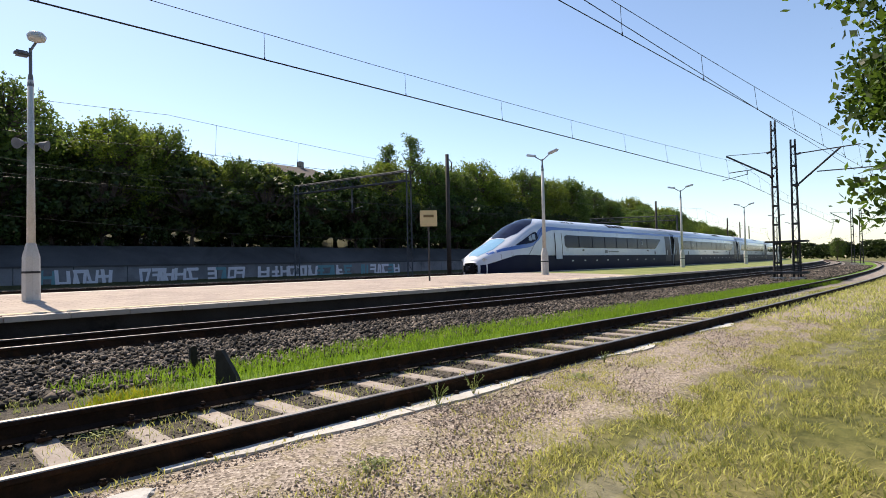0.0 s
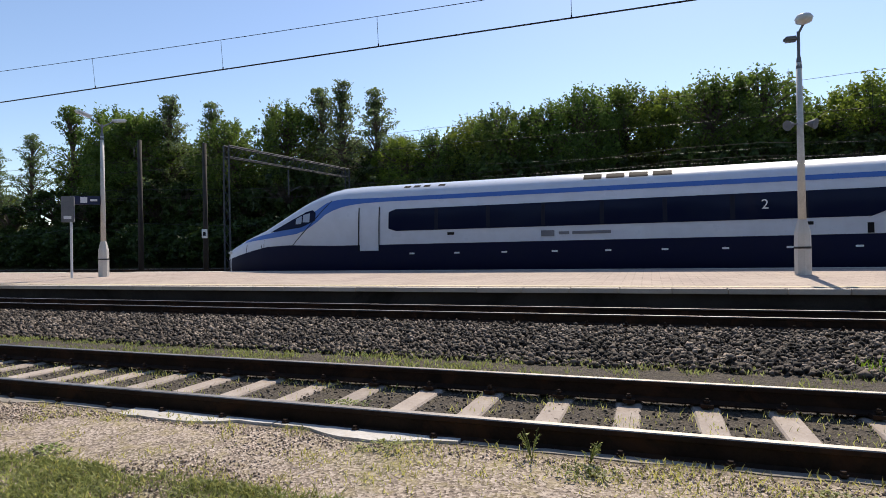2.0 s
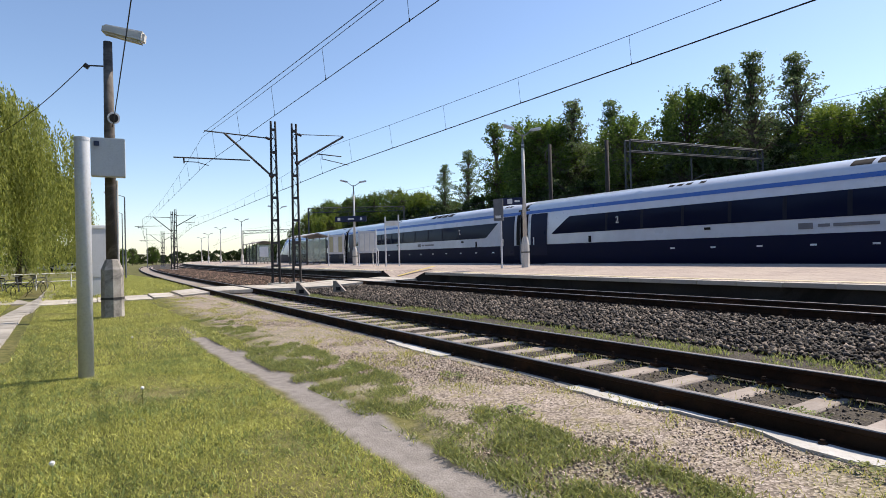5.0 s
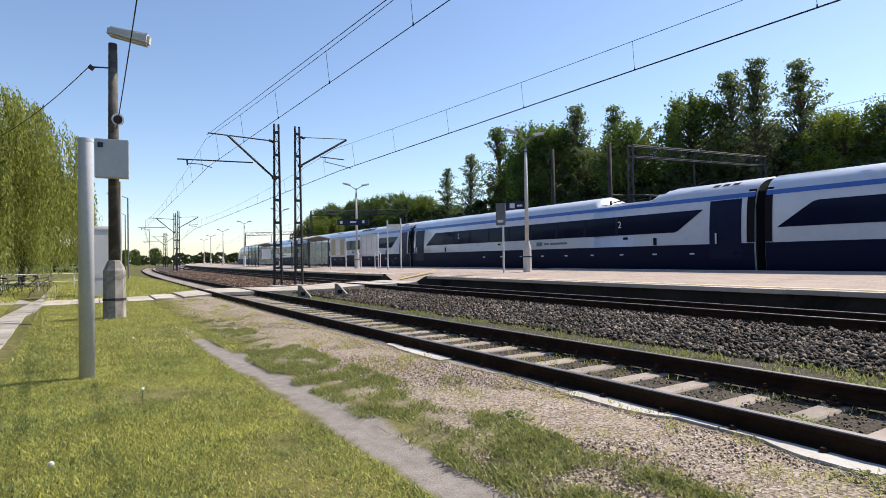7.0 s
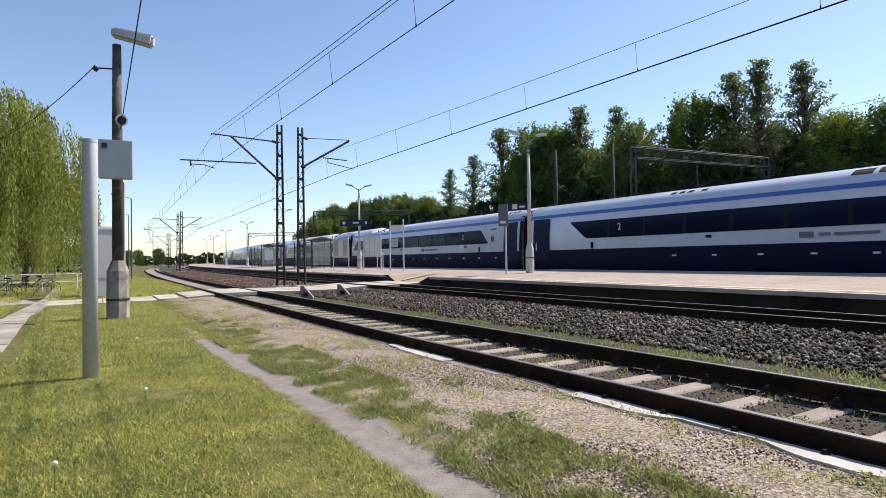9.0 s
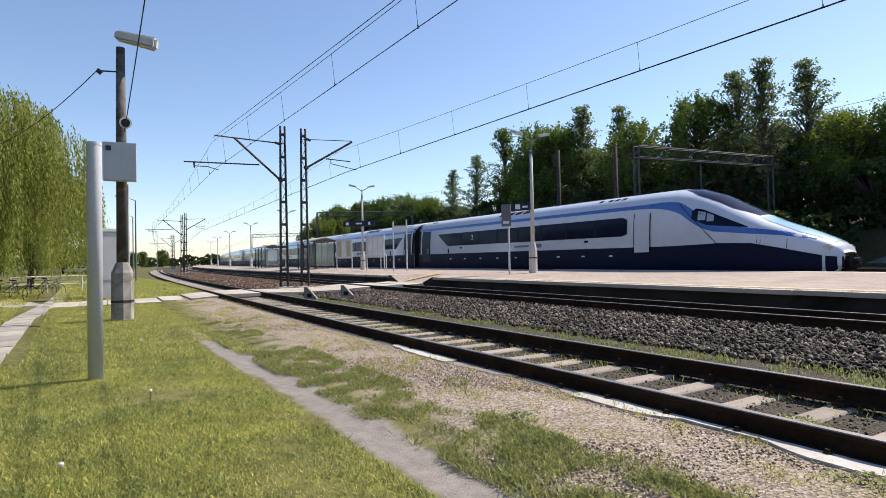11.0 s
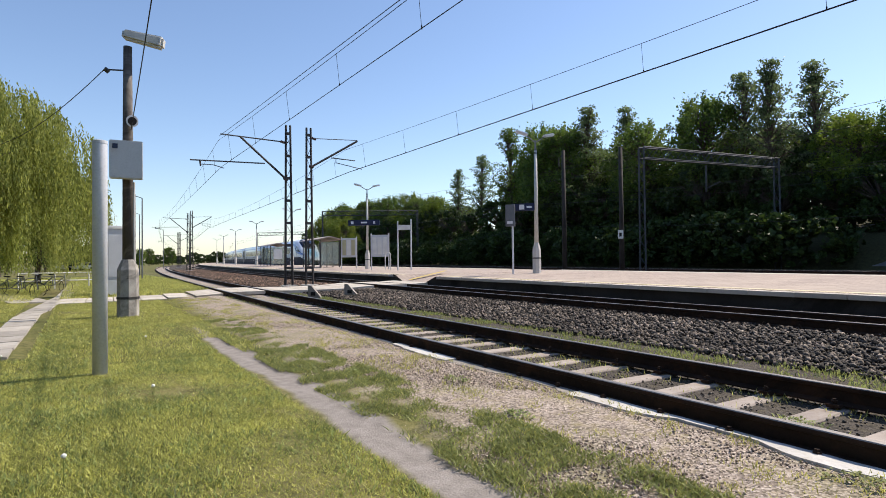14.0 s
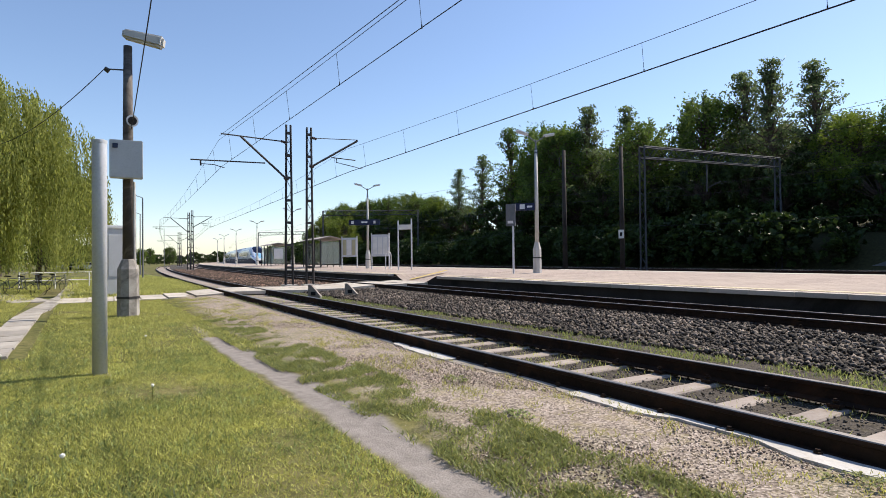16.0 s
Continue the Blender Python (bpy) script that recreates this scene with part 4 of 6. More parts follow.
def portal(s, n0, n1, h, mat, label):
    po = thing("catenary_portal", label, "portal", CM(s, 0, 0))
    for n in (n0, n1):
        zb = ground_z(n)
        for sx in (-1, 1):
            bm = BM()
            rod(bm, (sx * 0.2, n, zb - 0.1), (sx * 0.17, n, zb + h), 0.06, seg=4)
            part("leg", bm, mat, po)
        z = 0.3
        k = 1
        while z < h - 0.3:
            bm = BM()
            rod(bm, (-k * 0.18, n, zb + z), (k * 0.18, n, zb + z + 0.45), 0.02, seg=4)
            part("lacing_bar", bm, mat, po)
            k = -k
            z += 0.45
    za, zb2 = ground_z(n0) + h, ground_z(n1) + h
    for dz in (0, -0.6):
        for sx in (-1, 1):
            bm = BM()
            rod(bm, (sx * 0.17, n0, za + dz), (sx * 0.17, n1, zb2 + dz), 0.045, seg=4)
            part("chord", bm, mat, po)
    k = 0
    n = n0
    while n < n1 - 0.3:
        f = (n - n0) / (n1 - n0)
        z = za + (zb2 - za) * f
        for sx in (-1, 1):
            bm = BM()
            rod(bm, (sx * 0.17, n, z - 0.6 * (k % 2)), (sx * 0.17, n + 0.6, z - 0.6 * ((k + 1) % 2)), 0.022, seg=4)
            part("bracing_bar", bm, mat, po)
        k += 1
        n += 0.6
    for n in (n0 + 5.5,):
        bm = BM()
        rod(bm, (0, n, za - 0.6), (0, n, za - 2.2), 0.05, seg=6)
        rod(bm, (0, n, za - 2.0), (0.9, n, za - 1.7), 0.03, seg=6)
        part("drop_arm", bm, mat, po)
    return po


portal(-25.6, 24.8, 37.5, 7.2, M["portal"], "dark grey steel lattice portal spanning the far tracks")
portal(21.6, 25.3, 37.4, 6.9, M["portal"], "dark grey steel lattice portal spanning the far tracks")
portal(-78.6, 22.8, 36.6, 7.8, M["portal"], "dark grey steel lattice portal spanning the far tracks")
portal(-135, 22.8, 36.6, 7.4, M["portal"], "dark grey steel lattice portal spanning the far tracks")
portal(72, 25.2, 36.6, 6.6, M["portal"], "dark grey steel lattice portal spanning the far tracks")


def plain_pole(m, h, r0, r1, label, arm=0):
    po = thing("wooden_pole", label, "pole", m)
    bm = BM()
    lathe(bm, [(r0, -0.1), (r1, h)], 10)
    part("shaft", bm, M["pole_black"], po, smooth=True)
    if arm:
        bm = BM()
        rod(bm, (0, 0, h - 0.2), (arm * 0.5, 0, h - 0.5), 0.03)
        rod(bm, (arm * 0.45, 0, h - 0.5), (arm * 0.45, 0, h - 1.0), 0.04)
        part("arm", bm, M["mast"], po)
    return po


M["pole_black"] = surf("tarred_pole", (0.018, 0.015, 0.014), (0.05, 0.042, 0.038), 2.0, 0.9)
plain_pole(CM(25.3, 25.3, 0.1), 8.4, 0.16, 0.12, "tall black tarred pole beside the far tracks", 1)
plain_pole(CM(-27.6, 25.3, 0.1), 7.6, 0.15, 0.11, "tall black tarred pole beside the far tracks")
plain_pole(CM(-33.4, 26.0, 0.1), 8.4, 0.17, 0.12, "tall black tarred pole beside the far tracks", -1)
for s in (98, 112, 128, 60):
    plain_pole(CM(s, 24, 0.1), 7.5, 0.14, 0.1, "dark pole far along the line")
bm = BM()
nb = thing("number_plate", "small white square plate on a dark pole", "sign", CM(-27.5, 25.12, 2.6))
box(bm, -0.2, 0.2, -0.015, 0.015, -0.25, 0.25, 0.01)
part("plate", bm, M["white_paint"], nb)
bm = BM()
box(bm, -0.09, 0.09, -0.022, -0.014, -0.12, 0.1)
part("bars", bm, M["black"], nb)


# ---- trees ----
def leaf_cloud(rng, centers, radii, per, leaf, flat=1.0, droop=0.0):
    out = []
    for c, r in zip(centers, radii):
        k = int(per * r * r)
        d = rng.normal(size=(k, 3))
        d /= np.linalg.norm(d, axis=1)[:, None] + 1e-6
        rad = r * rng.uniform(0.35, 1.0, (k, 1)) ** 0.6
        p = c + (d * rad + rng.normal(size=(k, 3)) * r * 0.28) * np.array([1, 1, flat])
        if droop:
            p[:, 2] -= droop * rng.uniform(0, 1, k) ** 2
        u = rng.normal(size=(k, 3))
        u /= np.linalg.norm(u, axis=1)[:, None]
        v = np.cross(u, rng.normal(size=(k, 3)))
        v /= np.linalg.norm(v, axis=1)[:, None] + 1e-6
        sz = leaf * rng.uniform(0.5, 1.3, (k, 1))
        if droop:
            v = v * 0.3 + np.array([0, 0, -1.6])
        out.append(np.stack([p - u * sz * 0.55, p - v * sz * 0.9, p + u * sz * 0.55, p + v * sz * 0.9], 1))
    return np.concatenate(out)


def hanging_strands(rng, h, count):
    """Long shoots that fall from a lobed dome, each a chain of narrow leaves."""
    out = []
    clumps = [(rng.uniform(0, 2 * np.pi), np.sqrt(rng.uniform(0, 1)), rng.uniform(0.8, 1.1)) for _ in range(95)]
    for i in range(count):
        a, q, tall = clumps[i % 95]
        a, q = a + rng.normal() * 0.09, min(1.0, abs(q + rng.normal() * 0.05))
        lobe = 1 + 0.16 * np.sin(3 * a + 1) + 0.1 * np.sin(7 * a)
        r = 0.43 * h * q * lobe
        top = h * (0.62 + 0.36 * np.sqrt(max(0.0, 1 - q * q)) * (0.9 + 0.1 * np.sin(5 * a))) * (0.93 + 0.07 * tall) + rng.normal() * 0.1
        drop = min(top - 0.9, h * rng.uniform(0.2, 0.62) * (0.55 + 0.6 * q) * tall)
        k = int(drop / 0.07) + 3
        f = np.linspace(0, 1, k)
        p = np.stack([np.cos(a) * (r + 0.4 * np.sqrt(f)) + rng.normal(size=k) * 0.09, np.sin(a) * (r + 0.4 * np.sqrt(f)) + rng.normal(size=k) * 0.05, top - drop * f], 1)
        u = rng.normal(size=(k, 3)) * np.array([1, 1, 0.3])
        u /= np.linalg.norm(u, axis=1)[:, None]
        v = u[:, ::-1] * 0.3 + np.array([0, 0, -1.0])
        z = rng.uniform(0.6, 1.2, (k, 1))
        out.append(np.stack([p - u * 0.03 * z, p - v * 0.06 * z, p + u * 0.03 * z, p + v * 0.075 * z], 1))
    return np.concatenate(out)


def make_tree(kind, seed, h, label, m=Matrix()):
    """kind: broad, pine, alder, willow, bush."""
    rng = np.random.RandomState(seed)
    rd = random.Random(seed)
    t = thing("tree", label, "tree", m, "trees of the bank")
    bm = BM()
    trunk_top = {"broad": 0.75, "pine": 0.95, "alder": 0.92, "willow": 0.6, "bush": 0.4}[kind] * h
    r0 = 0.022 * h + 0.02
    pts = [Vector((0, 0, -0.3))]
    for i in range(1, 7):
        u = i / 6
        pts.append(Vector((0.25 * u * rd.uniform(-1, 1), 0.25 * u * rd.uniform(-1, 1), trunk_top * u)))
    for i in range(6):
        rod(bm, pts[i], pts[i + 1], r0 * (1 - i / 6.5), r0 * (1 - (i + 1) / 6.5), 7)
    cents, rads = [], []
    if kind in ("broad", "bush"):
        cr = h * (0.30 if kind == "broad" else 0.45)
        zc = h * (0.52 if kind == "broad" else 0.45)
        for i in range(110 if kind == "broad" else 50):
            d = Vector((rd.gauss(0, 1), rd.gauss(0, 1), rd.gauss(0, 1))).normalized() * rd.uniform(0.25, 1.0) ** 0.5
            lobe = 1 + 0.22 * noise.noise(d * 2.2 + Vector((seed, 0, 0)))
            cents.append(Vector((d.x * cr * lobe, d.y * cr * lobe, zc + d.z * h * 0.40 * lobe)))
            rads.append(h * rd.uniform(0.03, 0.085))
        # upright young shoots break the outline
        for i in range(56):
            a, q = rd.uniform(0, 6.28), math.sqrt(rd.random())
            top = zc + h * 0.38 * math.sqrt(max(0.05, 1 - q * q))
            x, y, up = math.cos(a) * cr * q, math.sin(a) * cr * q, h * rd.uniform(0.03, 0.1)
            for k in range(4):
                cents.append(Vector((x + rd.uniform(-0.1, 0.1), y + rd.uniform(-0.1, 0.1), top + up * k / 3)))
                rads.append(h * (0.03 - 0.0055 * k))
    elif kind in ("pine", "alder"):
        # tiers of limbs with flat sprays and gaps between them
        lo = 0.36 if kind == "pine" else 0.22
        tiers = 13 if kind == "pine" else 15
        for i in range(tiers):
            u = i / (tiers - 1)
            z = h * (lo + (0.98 - lo) * u)
            w = h * (0.25 if kind == "pine" else 0.23) * (1.03 - u) ** 0.42 * rd.uniform(0.5, 1.2)
            a0 = rd.uniform(0, 6.28)
            for k in range(rd.randint(4, 6)):
                a = a0 + k * 1.2 + rd.uniform(-0.4, 0.4)
                reach = w * rd.uniform(0.55, 1.1)
                for f in (0.35, 0.7, 1.0):
                    cents.append(Vector((math.cos(a) * reach * f + rd.uniform(-0.15, 0.15), math.sin(a) * reach * f + rd.uniform(-0.15, 0.15), z + h * 0.03 * f + rd.uniform(-0.3, 0.3))))
                    rads.append(h * rd.uniform(0.022, 0.052) * (1.15 - 0.4 * f))
    else:
        for i in range(26):
            a, rr = rd.uniform(0, 6.28), h * 0.36 * math.sqrt(rd.random())
            cents.append(Vector((math.cos(a) * rr, math.sin(a) * rr, h * rd.uniform(0.7, 0.88))))
    for c in cents[::2]:
        base = pts[min(5, max(1, int(c.z / trunk_top * 5)))]
        start = Vector((base.x, base.y, min(trunk_top * 0.97, max(h * 0.15, c.z - h * 0.12))))
        rod(bm, start, start.lerp(c, 0.9), r0 * 0.28, r0 * 0.07, 5)
    part("trunk", bm, M["bark"], t)
    per = {"broad": 210, "bush": 900, "pine": 150, "alder": 150, "willow": 420}[kind]
    leaf = {"broad": 0.14, "bush": 0.15, "pine": 0.13, "alder": 0.13, "willow": 0.085}[kind]
    if kind == "willow":
        L = hanging_strands(rng, h, 2200)
    else:
        L = leaf_cloud(rng, [np.array(c) for c in cents], rads, per, leaf, {"broad": 1.1, "pine": 0.5, "alder": 0.6}.get(kind, 0.8))
    mat = {"broad": "leaf", "bush": "leaf_shade", "pine": "leaf_pine", "alder": "leaf", "willow": "leaf_willow"}[kind]
    if kind == "broad" and seed % 3 == 0:
        mat = "leaf_sun"
    link("crown", poly_soup("crown", L, M[mat]), t)
    return t


PROTO = {}


def plant(kind, s, n, h, rd):
    labels = {"broad": "dense broadleaf tree, the same for the bank and the unseen near row", "pine": "tall slender pine with gaps in its crown",
              "alder": "tall open-crowned alder on the bank", "bush": "shrub of the bank and unseen near row, green darkened for shade", "willow": "weeping willow with hanging pale green shoots"}
    key = (kind, rd.randint(0, 2))
    turn = rd.uniform(0, 360)
    base = {"broad": 12.0, "pine": 14.0, "alder": 13.0, "bush": 5.0, "willow": 9.0}[kind]
    if key not in PROTO:
        PROTO[key] = make_tree(kind, 11 + 7 * key[1] + len(kind), base, labels[kind])
        PROTO[key].matrix_basis = CM(s, n, ground_z(n) - 0.1, turn)
        ob = PROTO[key]
    else:
        ob = copy_thing(PROTO[key], CM(s, n, ground_z(n) - 0.1, turn))
    f = h / base
    w = f * rd.uniform(0.9, 1.15)
    ob.scale = (w, w, f)
    return ob


def shrubbery(name, label, places, rd, thin=7, grow=2.3):
    """Many far shrubs in one mesh: coarser leaves of the shrub's own crown. places: (s, n, height)."""
    crown = [o for o in PROTO[("bush", 0)].children if o.name.startswith("crown")][0].data
    co = np.empty(len(crown.vertices) * 3, dtype=np.float32)
    crown.vertices.foreach_get("co", co)
    Q = co.reshape(-1, 4, 3)
    out = []
    for i, (s, n, h) in enumerate(places):
        q = Q[i % thin::thin]
        mid = q.mean(axis=1, keepdims=True)
        q = mid + (q - mid) * grow
        f, a = h / 5.0, rd.uniform(0, 6.28)
        c, d = math.cos(a), math.sin(a)
        base = C(s, n, ground_z(n) - 0.15)
        w = f * rd.uniform(1.0, 1.3)
        out.append(np.stack([(q[..., 0] * c - q[..., 1] * d) * w + base.x, (q[..., 0] * d + q[..., 1] * c) * w + base.y, q[..., 2] * f + base.z], -1))
    tagged(link(name, poly_soup(name, np.concatenate(out), M["leaf_shade"])), label, "shrubs", kind="stuff")


def skyline(s):
    """Height of the crowns above datum along the bank."""
    return float(np.interp(s, [-140, -85, -76, -57, -49, -43, -36, -31, -27, -24, -20, -12, -3, 5, 10, 15, 18, 22, 27, 34, 41, 48, 56, 66, 85, 100, 170],
                           [15, 13, 16.5, 17.5, 17.2, 15, 16.4, 15.8, 16.2, 13.2, 12.7, 13.6, 14.3, 13.8, 13.4, 12.5, 10.4, 12.4, 9.6, 13.2, 16.0, 12.5, 14.6, 15.2, 15, 14, 15]))


def build_woods():
    rd = random.Random(21)
    s = -150.0
    while s < 165:
        tall = -90 < s < -25
        kind = rd.choice(["pine", "alder", "pine", "broad"]) if tall else "broad"
        if 38 < s < 43:
            kind = "alder"
        if abs(s - 28) < 4:
            s += 2
            continue
        n = 44 + rd.uniform(-1.5, 1.5)
        plant(kind, s, n, skyline(s) - ground_z(n) + rd.uniform(-2.0, 0.5), rd)
        s += rd.uniform(2.6, 3.8) if abs(s) < 60 else rd.uniform(5, 7)
    # a second, lower row closes the gaps, and shrubs in front
    s = -150.0
    while s < 170:
        n = 49 + rd.uniform(-2, 3)
        plant("broad", s, n, max(5.5, (skyline(s) - ground_z(n)) * rd.uniform(0.62, 0.85)), rd)
        s += rd.uniform(4.8, 6.2) if abs(s) < 70 else rd.uniform(9, 12)
    s = -130.0
    while s < 120:
        n = 41.8 + rd.uniform(-0.6, 1.0)
        plant("bush", s, n, rd.uniform(4.5, 7.0), rd)
        if abs(s) < 62:
            plant("bush", s + 1, n + 4.0, rd.uniform(6.0, 8.5), rd)
        s += rd.uniform(2.7, 3.7) if abs(s) < 60 else rd.uniform(5, 7)
    spots = []
    s = -120.0
    while s < WALL0 - 3.5:
        spots.append((s, 36.4 + rd.uniform(-0.5, 1.2), rd.uniform(3.0, 4.6)))
        s += rd.uniform(1.8, 2.6)
    shrubbery("shrubs", "dark tangled shrubs along the foot of the bank", spots, rd, 3, 1.6)
    # far trees that close the line on both sides
    for s, n, h in ((-190, 60, 11), (-205, 52, 9), (-215, 34, 6), (-230, 2, 5), (-235, -6, 6.5), (-225, 36, 6), (-240, 0, 7), (-200, -12, 6), (-170, -20, 8),
                    (190, 46, 14), (210, 40, 12), (230, 60, 15), (150, -22, 9), (175, -8, 8), (205, 2, 7), (240, 20, 8), (-120, 34, 10), (-105, 33, 9)):
        plant("broad", s, n, h, rd)


build_woods()


def wood_east():
    """The wooded end of the line past the platform."""
    rd = random.Random(31)
    s = 78.0
    while s < 250:
        plant("broad", s, 33 + rd.uniform(-2, 3), rd.uniform(7.5, 10), rd)
        s += rd.uniform(4.5, 6.5)
    shrubbery("far_hedge", "green hedge and low wood at the far end of the line", [(236 + rd.uniform(-12, 12), -40 + 1.8 * k, rd.uniform(4.5, 7.5)) for k in range(46)], rd)
    shrubbery("far_hedge", "green hedge along the verge", [(52 + 5 * k, -6.0 - rd.uniform(0, 2), rd.uniform(3.5, 5)) for k in range(14)], rd)


wood_east()


def wood_unseen_and_far():
    """Unseen trees added on the near side, behind the verge, to close the place and shade what faces them; far trees
    and hedges too.
    """
    rd = random.Random(77)
    # row added out of view: it cuts the sky fill and darkens reflections
    for x in range(-34, 46, 6):
        t = plant("broad", 0, 0, 11, rd)
        f = rd.uniform(0.9, 1.15)
        t.matrix_basis = pose(x + rd.uniform(-1, 1), -15 + rd.uniform(-2, 2), -0.3, 0, 0, rd.uniform(0, 360)) @ Matrix.Diagonal((f, f, f, 1))
        t = plant("bush", 0, 0, 6, rd)
        f = rd.uniform(1.1, 1.4)
        t.matrix_basis = pose(x + rd.uniform(-1, 1), -12.5 + rd.uniform(-1, 1), -0.3, 0, 0, rd.uniform(0, 360)) @ Matrix.Diagonal((f, f, f, 1))
    for s, n, h in ((-150, 66, 11), (-165, 40, 8), (-172, 34, 6), (-178, 36, 6), (-160, -10, 6.5), (-150, -14, 7), (-190, -4, 5.5), (-140, -18, 7), (-130, -14, 6),
                    (-110, -12, 9), (-95, -14, 8), (-80, -12, 9), (-66, -13, 9)):
        plant("broad", s, n, h, rd)
    shrubbery("far_hedge", "low dark hedge beside the far tracks", [(-215 + 4.0 * k, rd.uniform(30, 36) if k % 2 else rd.uniform(-18, -9), rd.uniform(4, 6)) for k in range(24)], rd)
    shrubbery("far_hedge", "low dark hedge closing the far end of the line", [(-266 + rd.uniform(-10, 10), -56 + 2.0 * k, rd.uniform(3.6, 6.0)) for k in range(58)], rd)


wood_unseen_and_far()
rdw = random.Random(4)
for x, y, h in ((-33.0, -5.3, 10.4), (-41, -6.5, 10.8), (-47, -3.2, 8.8), (-36, -9.5, 10.4)):
    w = plant("willow", 0, 0, h, rdw)
    w.matrix_basis = pose(x, y, -0.25, 0, 0, rdw.uniform(0, 360)) @ Matrix.Diagonal((h / 9, h / 9, h / 9, 1))


# broadleaf tree whose boughs hang over the verge
def near_tree():
    t = thing("tree", "broadleaf tree with large leaves hanging low over the verge", "tree", pose(8.72, -1.6, -0.15))
    rd = random.Random(9)
    rng = np.random.RandomState(9)
    bm = BM()
    p = [Vector((0, 0, -0.2)), Vector((0.05, 0.1, 1.4)), Vector((-0.1, 0.2, 2.8)), Vector((-0.2, 0.4, 4.6))]
    for i in range(3):
        rod(bm, p[i], p[i + 1], 0.2 - 0.04 * i, 0.16 - 0.04 * i, 10)
    tips = []
    for i in range(26):
        a = rd.uniform(1.7, 4.6)
        st = p[1].lerp(p[3], rd.random())
        en = st + Vector((math.cos(a) * rd.uniform(0.8, 1.9), math.sin(a) * rd.uniform(0.6, 1.5) + 0.6, rd.uniform(-0.3, 1.0)))
        rod(bm, st, en, 0.03, 0.008, 5)
        tips.append(en)
        tips.append(st.lerp(en, 0.6))
    for dx, dy, dz in ((-2.75, 1.15, 2.95), (-2.55, 1.2, 2.45)):
        rod(bm, Vector((-1.6, 0.9, dz + 0.05)), Vector((dx, dy, dz)), 0.01, 0.003, 4)
    part("trunk", bm, M["bark"], t)
    cs = [np.array((rd.uniform(-1.45, 0.6), rd.uniform(-0.4, 1.5), rd.uniform(1.85, 5.2))) for _ in range(80)] + [np.array((rd.uniform(-1.25, 0.9), rd.uniform(-0.3, 1.3), rd.uniform(1.6, 5.2))) for _ in range(150)] + [np.array(q) for q in tips if q.x > -1.5]
    cs += [np.array((rd.uniform(-1.2, 0.2), rd.uniform(0.2, 1.2), rd.uniform(1.4, 1.9))) for _ in range(6)]
    L = leaf_cloud(rng, cs, [rd.uniform(0.22, 0.42) for _ in cs], 3600, 0.05, 1.0)
    link("crown", poly_soup("crown", L, M["leaf_near"]), t)


near_tree()


# ---- house behind the trees ----
def house(m):
    h = thing("house", "plastered house with a dark tiled roof behind the trees", "house", m)
    bm = BM()
    box(bm, -5, 5, -4, 4, -0.5, 5.6)
    part("wall", bm, M["plaster"], h)
    bm = BM()
    a = [bm.verts.new(v) for v in ((-5.5, -4.6, 5.5), (5.5, -4.6, 5.5), (5.5, 4.6, 5.5), (-5.5, 4.6, 5.5), (-3.2, 0, 7.6), (3.2, 0, 7.6))]
    for f in ((0, 1, 5, 4), (1, 2, 5), (2, 3, 4, 5), (3, 0, 4), (3, 2, 1, 0)):
        bm.faces.new([a[i] for i in f])
    rf = part("roof", bm, M["roof"], h, "dark tiled hipped roof")
    bm = BM()
    box(bm, 1.2, 1.8, -0.3, 0.3, 6.8, 8.3)
    part("chimney", bm, M["plaster"], rf)
    for x in (-3.4, -1.1, 1.1, 3.4):
        for z in (1.2, 3.8):
            bm = BM()
            box(bm, x - 0.55, x + 0.55, -4.04, -3.98, z, z + 1.3)
            w = part("window", bm, M["t_glass"], h)
            bm = BM()
            box(bm, x - 0.62, x + 0.62, -4.08, -4.0, z - 0.1, z - 0.02)
            part("sill", bm, M["white_paint"], w)


house(CM(38, 61, 6.0))


# ---- the train ----
SEC_V = [0.0, 0.06, 0.15, 0.24, 0.33, 0.45, 0.55, 0.66, 0.76, 0.83, 0.88, 0.925, 0.96, 0.985, 1.0]
SEC_W = [0.90, 0.95, 0.985, 1.0, 1.0, 0.995, 0.985, 0.965, 0.93, 0.885, 0.82, 0.70, 0.52, 0.30, 0.0]
ROOF = 4.0


def nose_h(d):
    return float(np.interp(d, [0, 0.12, 0.4, 1.15, 2.3, 3.35, 4.4, 5.25, 5.9, 6.7], [1.25, 1.47, 1.68, 2.02, 2.46, 3.02, 3.58, 3.87, 3.97, ROOF]))


def nose_w(d):
    return float(np.interp(d, [0, 0.12, 0.4, 1.15, 2.3, 3.7, 5.4, 6.6], [0.45, 0.62, 0.86, 1.12, 1.28, 1.38, 1.415, 1.415]))


def nose_b(d):
    return float(np.interp(d, [0, 0.3, 1.2, 2.5], [0.8, 0.5, 0.3, 0.28]))


def section(d, cab):
    return (nose_h(d), nose_w(d), nose_b(d)) if cab else (ROOF, 1.415, 0.28)


def side_y(d, z, cab):
    H, W, B = section(d, cab)
    return W * float(np.interp((z - B) / (H - B), SEC_V, SEC_W))


